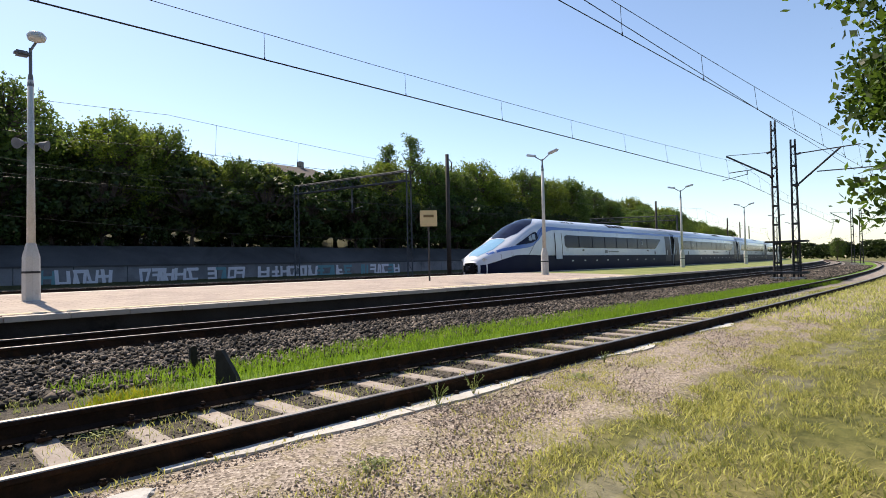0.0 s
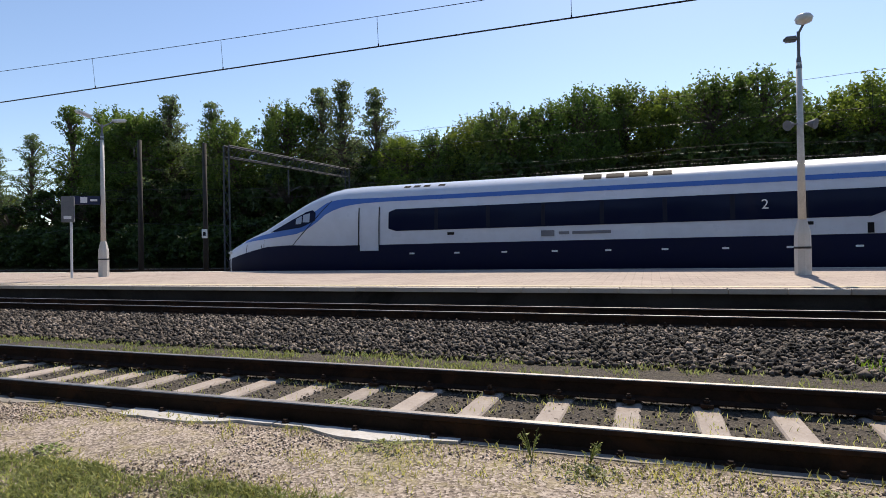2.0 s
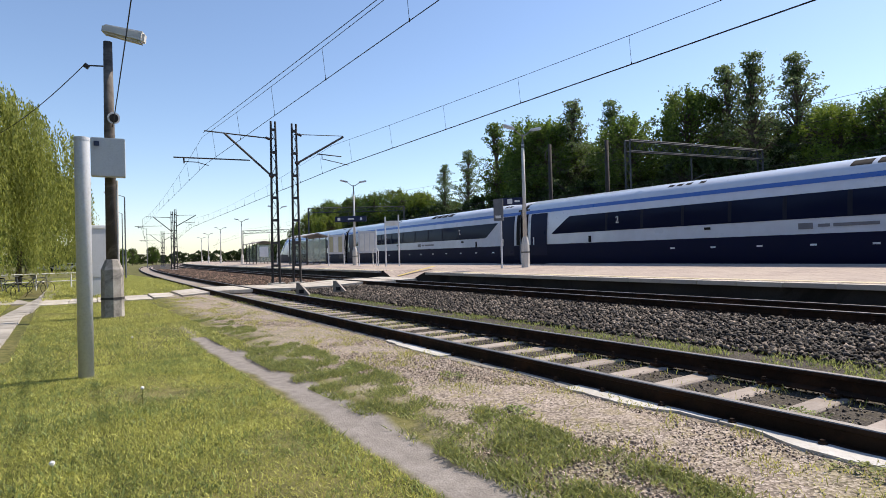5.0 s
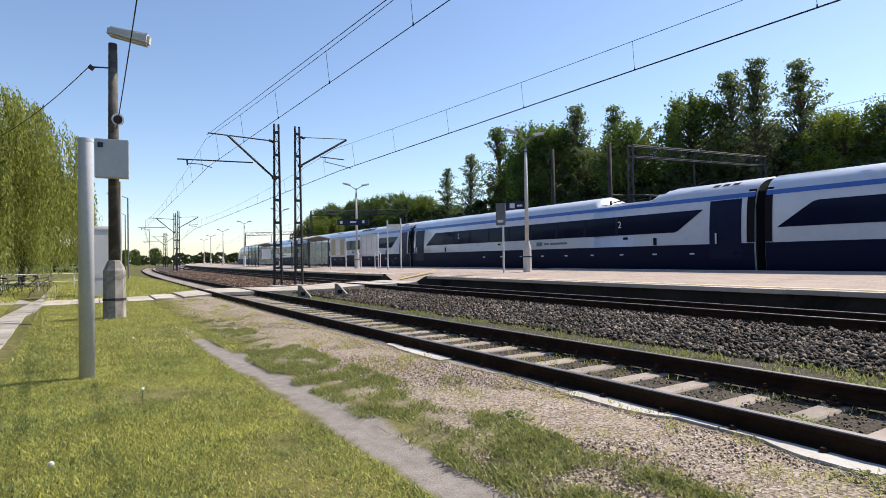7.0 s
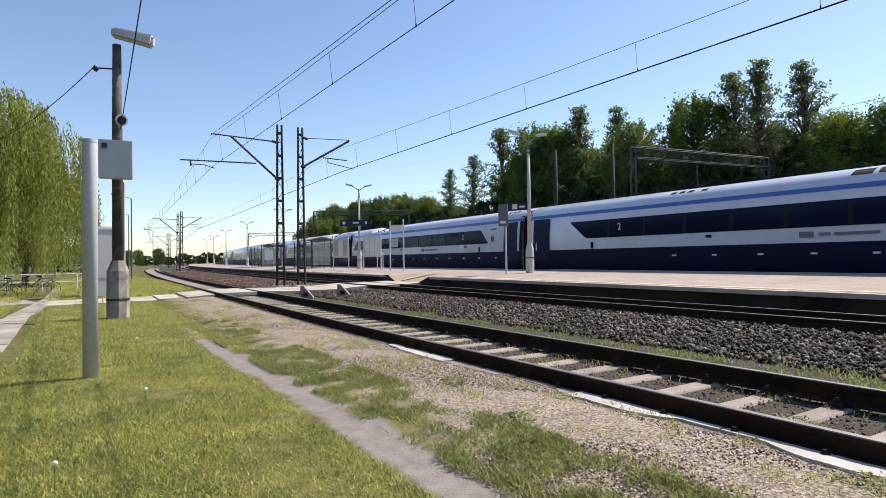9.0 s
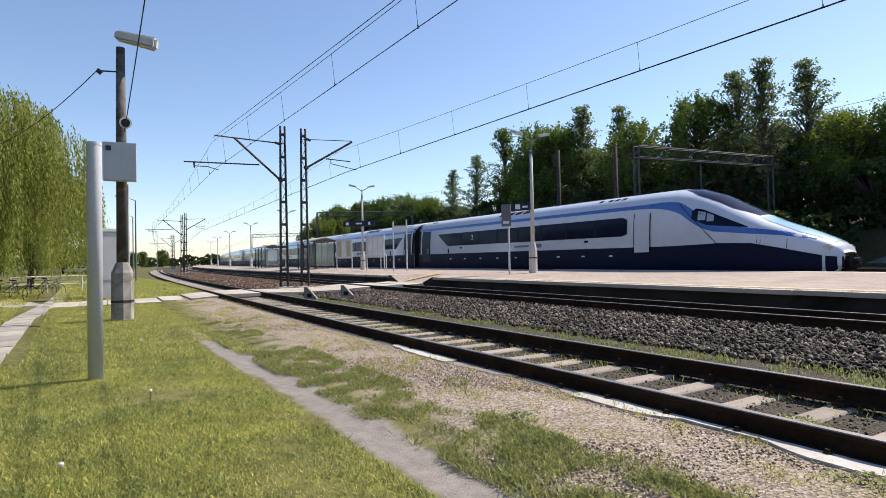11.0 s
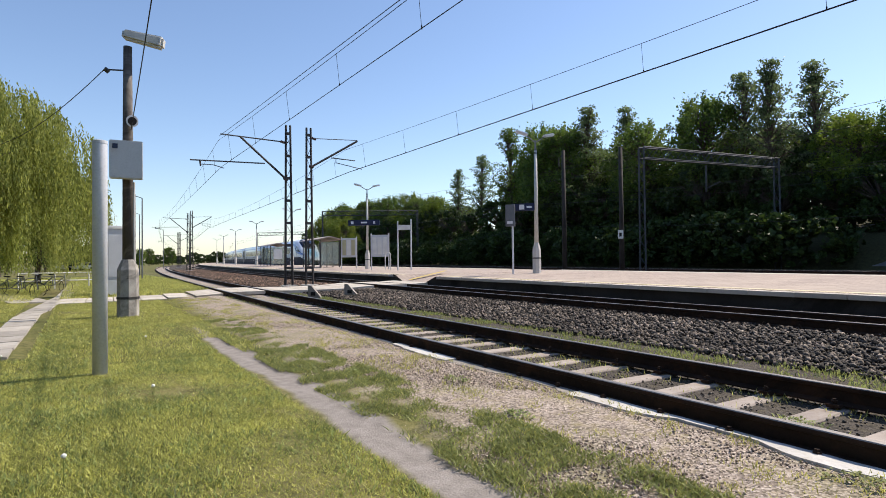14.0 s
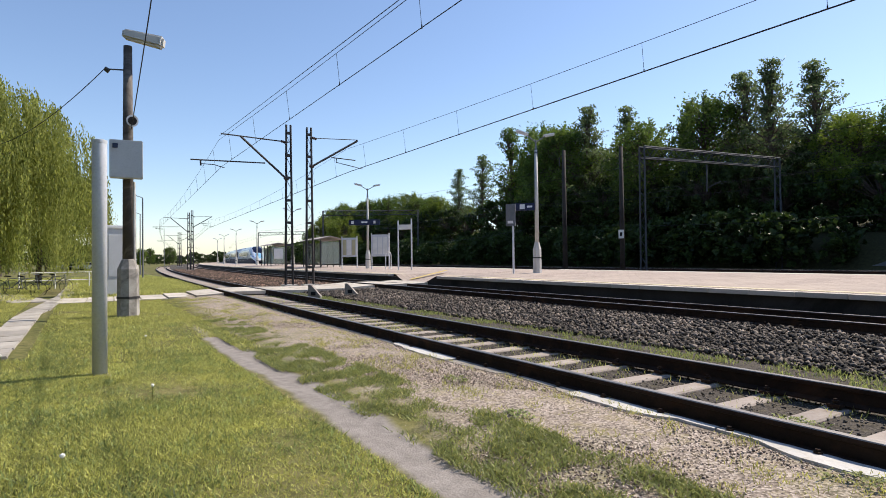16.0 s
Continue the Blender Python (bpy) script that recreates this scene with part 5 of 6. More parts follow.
def shell(length, cab, dip=None):
    """Closed body of a car; d runs from the front end, local x = d. dip: stretch with a sunken roof."""
    ds = [0, 0.06, 0.12, 0.2, 0.3, 0.4, 0.52, 0.66, 0.8, 0.95, 1.15, 1.4, 1.8, 2.3, 2.8, 3.3, 3.7, 4.1, 4.6, 5.0, 5.4, 5.9, 6.4, 6.8, 7.2, 7.7, 8.2, 12, 18, length] if cab else [0, 0.05, 9, 18, length - 0.05, length]
    if dip:
        ds = sorted(ds + [dip[0], dip[0] + 0.12, dip[0] + 0.3, dip[1] - 0.9, dip[1] - 0.5, dip[1] - 0.2, dip[1]])
    V, F = [], []
    k = 2 * len(SEC_V) - 1
    for d in ds:
        H, W, B = section(d, cab)
        if not cab and d in (0, length):
            W *= 0.97
            H -= 0.06
        half = [(W * w, B + (H - B) * v) for v, w in zip(SEC_V, SEC_W)]
        if dip and dip[0] < d < dip[1]:
            low = float(np.interp(d, [dip[0], dip[0] + 0.3, dip[1] - 0.9, dip[1] - 0.2, dip[1]], [4.0, 3.5, 3.5, 3.9, 4.0]))
            half = [(y, min(z, low - 0.0005 * (4 - i))) for i, (y, z) in enumerate(half)]
        ring = [(y, z) for y, z in half] + [(-y, z) for y, z in half[-2::-1]]
        V += [(d, y, z) for y, z in ring]
    for i in range(len(ds) - 1):
        for j in range(k - 1):
            F.append((i * k + j, i * k + j + 1, (i + 1) * k + j + 1, (i + 1) * k + j))
        F.append((i * k + k - 1, i * k, (i + 1) * k, (i + 1) * k + k - 1))
    F.append(tuple(range(k)))
    F.append(tuple(range((len(ds) - 1) * k, len(ds) * k))[::-1])
    return V, F


def skin(name, car, mat, d0, d1, lo, hi, cab, proud=0.012, steps=None, rows=5, label="", sides=(-1, 1), one=True):
    """A panel that follows the side between heights lo(d) and hi(d), slightly proud of it; both flanks or one."""
    steps = steps or max(2, int((d1 - d0) / 0.35))
    obs = []
    for sd in sides:
        V, F = [], []
        for i in range(steps + 1):
            d = d0 + (d1 - d0) * i / steps
            a, b = lo(d), hi(d)
            for j in range(rows + 1):
                z = a + (b - a) * j / rows
                V.append((d, sd * (side_y(d, z, cab) + proud), z))
        k = rows + 1
        for i in range(steps):
            for j in range(rows):
                f = (i * k + j, (i + 1) * k + j, (i + 1) * k + j + 1, i * k + j + 1)
                F.append(f if sd < 0 else f[::-1])
        me = mesh_from(name, V, F, mat, smooth=True)
        o = link(name, me, car)
        if label:
            tagged(o, label)
        obs.append(o)
    return obs


def const(v):
    return lambda d: v


def lin(d, ps, zs):
    return float(np.interp(d, ps, zs))


def text_mesh(s, size, name):
    cu = bpy.data.curves.new(name, 'FONT')
    cu.body = s
    cu.size = size
    cu.extrude = 0.004
    ob = bpy.data.objects.new("t", cu)
    scene.collection.objects.link(ob)
    dg = bpy.context.evaluated_depsgraph_get()
    me = bpy.data.meshes.new_from_object(ob.evaluated_get(dg))
    bpy.data.objects.remove(ob)
    me.name = name
    return me


def letter(car, s, size, x, z, mat, cab, name="class_number"):
    for sd in (-1, 1):
        me = text_mesh(s, size, name)
        me.materials.clear()
        me.materials.append(mat)
        y = side_y(x, z, cab) + 0.026
        o = link(name, me, car)
        o.matrix_basis = pose(x, sd * y, z, 90 if sd < 0 else 90, 0, 0 if sd < 0 else 180)


def bogie(car, x):
    bm = BM()
    for dx in (-1.25, 1.25):
        for y in (-0.75, 0.75):
            rod(bm, (x + dx, y - 0.07, 0.44), (x + dx, y + 0.07, 0.44), 0.43, seg=20)
        rod(bm, (x + dx, -0.8, 0.44), (x + dx, 0.8, 0.44), 0.08)
    box(bm, x - 1.7, x + 1.7, -1.05, -0.9, 0.35, 0.6, 0.03)
    box(bm, x - 1.7, x + 1.7, 0.9, 1.05, 0.35, 0.6, 0.03)
    part("bogie", bm, M["t_metal"], car, "dark bogie with two wheelsets")


def end_door(car, d0, d1, cab_len):
    dd = skin("door", car, M["t_door"], d0, d1, const(1.05), const(3.2), False, 0.016, 2, 6, "dark recessed entrance door")
    for o, sd in zip(dd, (-1, 1)):
        bm = BM()
        y = sd * (1.445)
        box(bm, d0 + 0.25, d0 + 0.31, min(y, y + 0.02 * sd), max(y, y + 0.02 * sd), 1.6, 2.0)
        part("door_handle", bm, M["text_white"], o)


def build_car(kind, m):
    """kind: lead, mid, panto, tail. Local x runs from the end that leads."""
    cab = kind in ("lead", "tail")
    L = 28.2 if cab else 26.2
    Lb = L - 0.6
    label = {"lead": "white and navy streamlined driving car of an express train", "tail": "white and navy streamlined rear driving car of an express train",
             "mid": "white and navy intermediate coach of an express train", "bar": "white and navy coach with a pale poster in its window",
             "rear": "white and navy intermediate coach of an express train", "panto": "white and navy coach with a folded pantograph"}[kind]
    car = thing("train_car", label, "train", m, "cars of the train")
    dip = {"panto": (Lb - 7.9, Lb - 3.8), "bar": (4.0, 8.2)}.get(kind)
    V, F = shell(Lb, cab, dip)
    o = link("body", mesh_from("body", V, F, M["t_white"], smooth=True), car)
    # bands along the flank
    if cab:
        skin("navy_band", car, M["t_navy"], 0.12, Lb - 0.02, lambda d: nose_b(d) + 0.02,
             lambda d: lin(d, [0.2, 0.65, 1.6, 2.6, 3.7, 5.8, 8.5], [1.1, 1.2, 1.42, 1.62, 1.66, 1.60, 1.60]), True, 0.014, 120, 5, "navy lower flank")
        skin("blue_stripe", car, M["t_blue"], 0.7, Lb - 0.02,
             lambda d: lin(d, [0.4, 1.6, 2.9, 4.2, 4.9, 5.5, 6.2, 6.9, 7.8], [1.62, 1.86, 1.98, 2.12, 2.45, 2.9, 3.12, 3.2, 3.23]),
             lambda d: lin(d, [0.4, 1.6, 2.9, 4.2, 4.9, 5.5, 6.2, 6.9, 7.8], [1.66, 2.0, 2.2, 2.5, 2.98, 3.34, 3.42, 3.40, 3.39]), True, 0.010, 80, 4, "blue stripe sweeping down to the nose")
        skin("window_band", car, M["t_glass"], 8.15, 24.8, lambda d: lin(d, [8.15, 8.3, 23.5, 24.8], [2.2, 2.1, 2.1, 2.88]), lambda d: lin(d, [8.15, 8.3, 24.8], [2.82, 2.92, 2.92]), True, 0.016, 60, 4, "long dark window band")
        skin("cab_window", car, M["t_glass"], 2.75, 4.95, lambda d: lin(d, [2.75, 4.3, 4.95], [2.2, 2.36, 2.62]),
             lambda d: lin(d, [2.75, 4.5, 4.8, 4.95], [2.22, 2.98, 3.04, 2.92]), True, 0.018, 14, 3, "dark triangular cab side window")
        skin("cab_pane", car, M["t_pane"], 4.02, 4.3, const(2.5), lambda d: lin(d, [4.02, 4.3], [2.72, 2.83]), True, 0.022, 2, 2, "opaque pane with the bright sky put into its pale colour")
        skin("cab_pane", car, M["t_pane"], 4.36, 4.68, const(2.56), lambda d: lin(d, [4.36, 4.68], [2.86, 2.92]), True, 0.022, 2, 2, "opaque pane with the bright sky put into its pale colour")
        for sd in (-1, 1):
            bm = BM()
            ps = [(3.9 + 1.75 * k / 8, 1.66 + 1.72 * k / 8) for k in range(9)]
            for (x0, z0), (x1, z1) in zip(ps, ps[1:]):
                rod(bm, (x0, sd * (side_y(x0, z0, True) + 0.012), z0), (x1, sd * (side_y(x1, z1, True) + 0.012), z1), 0.014, seg=4)
            part("nose_seam", bm, M["t_dark"], car, "dark slanted joint of the nose cowl")
            bm = BM()
            for x, z0, z1 in ((1.45, 1.4, 1.72), (2.3, 1.58, 2.1), (2.42, 1.6, 2.14)):
                rod(bm, (x, sd * (side_y(x, z0, True) + 0.012), z0), (x, sd * (side_y(x, z1, True) + 0.012), z1), 0.01, seg=4)
            part("nose_seam", bm, M["t_dark"], car)
        doors = skin("cab_door", car, M["t_white"], 6.95, 7.75, const(1.38), const(3.02), True, 0.03, 2, 6, "flush cab door with dark seams")
        for d, sd in zip(doors, (-1, 1)):
            for x in (6.9, 7.76):
                bm = BM()
                for k in range(6):
                    z0, z1 = 1.38 + k * 0.275, 1.38 + (k + 1) * 0.275
                    y0, y1 = sd * (side_y(x, z0, True) + 0.03), sd * (side_y(x, z1, True) + 0.03)
                    rod(bm, (x, y0, z0), (x, y1, z1), 0.02, seg=4)
                part("seam", bm, M["t_dark"], d)
        end_door(car, Lb - 1.75, Lb - 0.5, L)
        # windscreen over the nose
        V, F = [], []
        dl = np.linspace(2.7, 5.75, 16)
        for d in dl:
            H, W, B = section(d, True)
            half = float(np.interp(d, [2.7, 3.5, 4.9, 5.75], [0.5, 0.85, 0.9, 0.5]))
            for j in range(13):
                y = half * (j / 6 - 1)
                v = float(np.interp(abs(y) / W, SEC_W[::-1], SEC_V[::-1]))
                V.append((d, y, B + (H - B) * v + 0.018))
        F = [(i * 13 + j, (i + 1) * 13 + j, (i + 1) * 13 + j + 1, i * 13 + j + 1) for i in range(15) for j in range(12)]
        tagged(link("windscreen", mesh_from("windscreen", V, F, M["t_glass"], smooth=True), car), "raked dark windscreen")
        # pale blue bonnet and coupler mouth
        V, F = [], []
        dl = np.linspace(0.3, 2.6, 14)
        for d in dl:
            H, W, B = section(d, True)
            half = float(np.interp(d, [0.3, 1.2, 2.6], [0.35, 0.7, 0.6]))
            for j in range(9):
                y = half * (j / 4 - 1)
                v = float(np.interp(abs(y) / W, SEC_W[::-1], SEC_V[::-1]))
                V.append((d, y, B + (H - B) * v + 0.014))
        F = [(i * 9 + j, (i + 1) * 9 + j, (i + 1) * 9 + j + 1, i * 9 + j + 1) for i in range(13) for j in range(8)]
        tagged(link("bonnet", mesh_from("bonnet", V, F, M["t_cyan"], smooth=True), car), "pale blue bonnet of the nose")
        bm = BM()
        box(bm, -0.12, 0.35, -0.5, 0.5, 0.62, 1.22, 0.12)
        mo = part("coupler_mouth", bm, M["t_dark"], car, "open dark coupler mouth")
        bm = BM()
        rod(bm, (-0.28, 0, 0.95), (0.2, 0, 0.95), 0.13, seg=10)
        part("coupler", bm, M["t_metal"], mo)
        for y in (-0.72, 0.72):
            bm = BM()
            box(bm, 0.22, 0.75, y - 0.1, y + 0.1, 1.3, 1.5, 0.06)
            part("headlight", bm, M["lamp_glass"], car, "slim headlight cluster")
        bm = BM()
        box(bm, 0.3, 1.6, -0.9, 0.9, 0.3, 0.62, 0.1)
        part("skirt", bm, M["t_navy"], car)
    else:
        skin("navy_band", car, M["t_navy"], 0.03, Lb - 0.03, const(0.3), const(1.60), False, 0.008, 8, 5, "navy lower flank")
        skin("blue_stripe", car, M["t_blue"], 0.03, Lb - 0.03, const(3.23), const(3.39), False, 0.010, 8, 2, "blue stripe below the roof")
        f0, f1, r1, r0 = {"mid": (2.1, 3.3, Lb - 3.2, Lb - 2.05), "panto": (2.1, 3.3, Lb - 3.2, Lb - 2.05), "bar": (0.45, 1.6, Lb - 3.3, Lb - 4.1), "rear": (4.3, 3.2, Lb - 3.2, Lb - 2.05)}[kind]
        d0, d1 = min(f0, f1), max(r0, r1)
        skin("window_band", car, M["t_glass"], d0, d1,
             lambda d: max(2.1, 2.9 - 0.8 * (d - f1) / (f0 - f1) if f0 > f1 and d < f0 else 2.1, 2.1 + 0.8 * (d - r1) / (r0 - r1) if r0 > r1 and d > r1 else 2.1),
             lambda d: min(2.92, 2.12 + 0.8 * (d - f0) / (f1 - f0) if f1 > f0 and d < f1 else 2.92, 2.92 - 0.8 * (d - r0) / (r1 - r0) if r1 > r0 and d > r0 else 2.92),
             False, 0.016, 120, 4, "long dark window band with slanted ends")
        if kind != "bar":
            end_door(car, 0.5, 1.75, L)
        end_door(car, Lb - 1.75, Lb - 0.5, L)
        skin("dark_end", car, M["t_dark"], 0.01, 0.26, const(1.62), const(3.5), False, 0.012, 1, 5)
        if kind == "bar":
            for o, sd in zip(skin("window_poster", car, M["poster"], 8.6, 10.0, const(2.2), const(2.86), False, 0.022, 3, 2, "pale poster behind a window"), (-1, 1)):
                bm = BM()
                for k in range(3):
                    y = sd * (side_y(9, 2.5, False) + 0.026)
                    box(bm, 8.75, 9.8 - 0.2 * k, min(y, y + 0.004 * sd), max(y, y + 0.004 * sd), 2.34 + 0.16 * k, 2.38 + 0.16 * k)
                part("bars", bm, M["grey_dark"], o)
            for x in (10.9, 12.4):
                skin("hatch_seam", car, M["t_dark"], x, x + 0.035, const(1.62), const(3.35), False, 0.019, 1, 6)
            skin("hatch_seam", car, M["t_dark"], 10.9, 12.43, const(3.33), const(3.36), False, 0.019, 4, 1)
            skin("access_mark", car, M["sign_blue"], Lb - 3.0, Lb - 2.72, const(2.2), const(2.5), False, 0.014, 1, 2, "small dark wheelchair pictogram")
            skin("operator_mark", car, M["grey_dark"], Lb - 3.1, Lb - 2.5, const(2.86), const(2.96), False, 0.014, 1, 1)
    skin("dark_end", car, M["t_dark"], Lb - 0.3, Lb - 0.01, const(1.62), const(3.5), False, 0.012, 1, 5)
    # faint divisions between the panes
    x = 10.0 if cab else 5.6
    while x < L - 6.0:
        skin("mullion", car, M["t_mullion"], x, x + 0.14, const(2.13), const(2.89), cab, 0.02, 1, 3)
        x += 1.95
    # gangway bellows
    bm = BM()
    rings = []
    for i in range(19):
        x = Lb + 0.01 + i * (L - Lb - 0.02) / 18
        k = 1.0 if i % 2 else 0.955
        rings.append([bm.verts.new((x, y * k, z)) for y, z in ((-1.38, 0.5), (-1.38, 2.9), (-1.24, 3.4), (-0.9, 3.7), (0.9, 3.7), (1.24, 3.4), (1.38, 2.9), (1.38, 0.5))])
    for a, b in zip(rings, rings[1:]):
        for q in range(8):
            bm.faces.new((a[q], a[(q + 1) % 8], b[(q + 1) % 8], b[q]))
    bm.faces.new(rings[0][::-1])
    bm.faces.new(rings[-1])
    bmesh.ops.recalc_face_normals(bm, faces=bm.faces)
    part("gangway", bm, M["t_dark"], car, "black gangway bellows")
    # roof fittings
    for i in range(0 if dip else 4):
        skin("grille", car, M["t_dark"], 15.3 + i * 0.74, 15.9 + i * 0.74, const(3.66), const(3.86), cab, 0.012, 2, 4, "dark louvred roof grille")
    for x in (Lb - 1.9, Lb - 1.5, Lb - 1.1) if dip else (8.6, 9.0, 9.4, 10.0, Lb - 1.9, Lb - 1.5):
        skin("vent", car, M["t_dark"], x, x + 0.26, const(3.74), const(3.84), cab, 0.012, 1, 2)
    if dip:
        bm = BM()
        box(bm, dip[0] + 0.35, dip[1] - 1.0, -1.05, 1.05, 3.46, 3.54, 0.02)
        part("pantograph_well", bm, M["t_dark"], car, "dark sunken roof well")
        bm = BM()
        x0 = dip[0] + 0.5
        for y in (-0.45, 0.45):
            rod(bm, (x0, y, 3.66), (x0 + 1.9, y, 3.86), 0.03)
            rod(bm, (x0 + 1.9, y, 3.86), (x0 + 0.3, 0.6 * y, 4.0), 0.025)
            for q in (0.1, 1.3, 2.3):
                rod(bm, (x0 + q, y * 1.4, 3.52), (x0 + q, y * 1.4, 3.74), 0.05)
        rod(bm, (x0 + 0.3, -0.8, 4.02), (x0 + 0.3, 0.8, 4.02), 0.03)
        rod(bm, (x0 + 1.9, -0.45, 3.86), (x0 + 1.9, 0.45, 3.86), 0.03)
        part("pantograph", bm, M["t_metal"], car, "folded pantograph on insulators")
    # class number, grey operator bars, small flank lamps
    for x in ((20.6,) if cab else (6.2, 19.4)):
        letter(car, "2", 0.42, x, 2.42, M["text_white"], cab)
    for sd in (-1, 1):
        bm = BM()
        y = side_y(15, 1.85, cab) + 0.012
        for x0, x1, z0, z1 in ((13.9, 14.35, 1.76, 1.96), (14.5, 14.85, 1.81, 1.91), (14.95, 16.2, 1.81, 1.91)):
            box(bm, x0, x1, min(sd * y, sd * (y + 0.012)), max(sd * y, sd * (y + 0.012)), z0, z1)
        part("operator_mark", bm, M["grey_dark"], car, "dark grey operator marking")
        for i in range(9):
            x = 9.0 + i * 1.75
            y2 = side_y(x, 1.25, cab) + 0.008
            bm = BM()
            box(bm, x, x + 0.2, min(sd * y2, sd * (y2 + 0.012)), max(sd * y2, sd * (y2 + 0.012)), 1.22, 1.28)
            part("flank_label", bm, M["text_white"], car)
        for x in (10.5, L - 6.5):
            bm = BM()
            y3 = side_y(x, 1.95, cab) + 0.012
            box(bm, x, x + 0.26, min(sd * y3, sd * (y3 + 0.014)), max(sd * y3, sd * (y3 + 0.014)), 1.9, 2.0, 0.004)
            part("destination_display", bm, M["t_dark"], car)
    for sd in (-1, 1):
        for x, w, h in (((L - 4.9), 0.16, 0.3),) + (() if cab else ((4.6, 0.16, 0.3),)):
            bm = BM()
            y = side_y(x, 1.75, cab) + 0.012
            box(bm, x, x + w, min(sd * y, sd * (y + 0.012)), max(sd * y, sd * (y + 0.012)), 1.62, 1.62 + h)
            part("hatch", bm, M["t_dark"], car)
    bogie(car, 4.6 if cab else 3.6)
    bogie(car, L - 3.7)
    return car


M["poster"] = surf("pale_poster", (0.5, 0.54, 0.5), (0.66, 0.68, 0.62), 2.0, 0.6, relief=0)
M["t_mullion"] = plain("train_window_division", (0.012, 0.015, 0.028), 0.6)
# opaque pale blue in place of bright sky seen through the cab
M["t_pane"] = plain("cab_pane_sky_tint", (0.3, 0.36, 0.46), 0.1, 0.0, 0.3, 0.1)
M["t_door"] = plain("train_door_blue", (0.009, 0.014, 0.045), 0.3, 0.0, 0.0, 0.1)
M["grey_dark"] = plain("grey_marking", (0.16, 0.17, 0.2), 0.5)
TRAIN_N, TRAIN_Z = 20.6, T3Z + 0.176
CARS = []
at = 0.0
for kind in ("lead", "mid", "mid", "panto", "bar", "rear", "tail"):
    L = 28.2 if kind in ("lead", "tail") else 26.2
    CARS.append((build_car(kind, Matrix()), kind, at, L))
    at += L


def nose_s(t):
    """Nose along the track; the train runs a little slower, then quicker again, about the middle."""
    return 21.64 + t * (-22.066 + t * (0.35795 + t * (-0.02077 + t * 0.00033664)))


def car_pose(t, kind, start, L):
    """The two ends of the car on the curve give its place and heading."""
    a = nose_s(t) + start
    p0, p1 = C(a + 4, TRAIN_N, TRAIN_Z), C(a + L - 4, TRAIN_N, TRAIN_Z)
    d = (p1 - p0).normalized()
    ang = math.degrees(math.atan2(d.y, d.x))
    if kind == "tail":
        o = p1 + d * 4
        return pose(o.x, o.y, o.z, 0, 0, ang + 180)
    o = p0 - d * 4
    return pose(o.x, o.y, o.z, 0, 0, ang)


# ---- grey pipe post, floodlight pole, cabinet ----
pp = thing("pipe_post", "tall plain grey pipe post standing in the grass", "post", pose(-8.28, -0.6, -0.13))
bm = BM()
lathe(bm, [(0.085, -0.1), (0.085, 2.92), (0.08, 2.95)], 28)
part("pipe", bm, M["grey_paint"], pp, smooth=False)
for p in pp.children[0].data.polygons:
    p.use_smooth = abs(p.normal.z) < 0.5
bm = BM()
lathe(bm, [(0.088, 2.93), (0.088, 2.97), (0.05, 2.98)], 28)
part("cap", bm, M["grey_paint"], pp)
bm = BM()
box(bm, -0.2, 0.2, -0.2, 0.2, -0.05, 0.02, 0.01)
part("foot_plate", bm, M["concrete"], pp)

M["socket"] = surf("flaking_socket", (0.20, 0.18, 0.16), (0.5, 0.47, 0.43), 3.0, 0.95, stain=(0.1, 0.09, 0.08), relief=0.5)
gp = thing("light_pole", "weathered dark pole in a concrete socket with floodlight and cabinet", "lamp post", pose(-16.73, 0.23, -0.14))
bm = BM()
lathe(bm, [(0.13, 1.2), (0.12, 4.6), (0.1, 7.0)], 12)
part("shaft", bm, M["pole_dark"], gp, smooth=True)
bm = BM()
lathe(bm, [(0.26, -0.1), (0.25, 1.25), (0.15, 1.5), (0.13, 1.51)], 8)
part("socket", bm, M["socket"], gp, "flaking whitewashed concrete socket")
bm = BM()
lathe(bm, [(0.265, 0.5), (0.265, 0.56)], 8)
part("band", bm, M["mast"], gp)
bm = BM()
box(bm, -0.5, 0.5, -0.15, 0.15, -0.15, 0.16, 0.06)
for v in bm.verts:
    if v.co.x < -0.2:
        v.co.z = v.co.z * 0.75 + 0.05
bmesh.ops.rotate(bm, verts=bm.verts, cent=(0, 0, 0), matrix=Matrix.Rotation(radians(8), 3, 'Y'))
lantern = part("floodlight", bm, M["lamp_concrete"], gp, "pale grey street lantern")
lantern.matrix_basis = pose(0.1, 0.36, 7.2, 0, 0, 70)
bm = BM()
box(bm, -0.37, 0.37, -0.14, 0.14, 3.55, 4.5, 0.015)
cb = part("cabinet", bm, M["cabinet"], gp, "light grey metal cabinet")
cb.matrix_basis = pose(0.25, -0.05, 0, 0, 0, 84)
bm = BM()
box(bm, -0.3, -0.18, -0.185, -0.17, 4.28, 4.4)
lb = part("label_plate", bm, M["sign_blue"], cb)
bm = BM()
rod(bm, (0.08, 0.02, 5.06), (0.3, 0.08, 5.02), 0.06, 0.15, 16)
part("loudspeaker", bm, M["grey_paint"], gp, "round grey loudspeaker")
bm = BM()
rod(bm, (0.27, 0.07, 5.025), (0.315, 0.085, 5.015), 0.105, 0.105, 16)
part("loudspeaker_mouth", bm, M["black"], gp)
# thin pale rod added to draw the sunlit right edge of the pole
bm = BM()
rod(bm, (0.02, 0.14, 0.2), (0.0, 0.14, 3.5), 0.03, seg=8)
part("conduit", bm, M["lamp_concrete"], gp, "pale rod standing in for the pole's sunlit edge")
bm = BM()
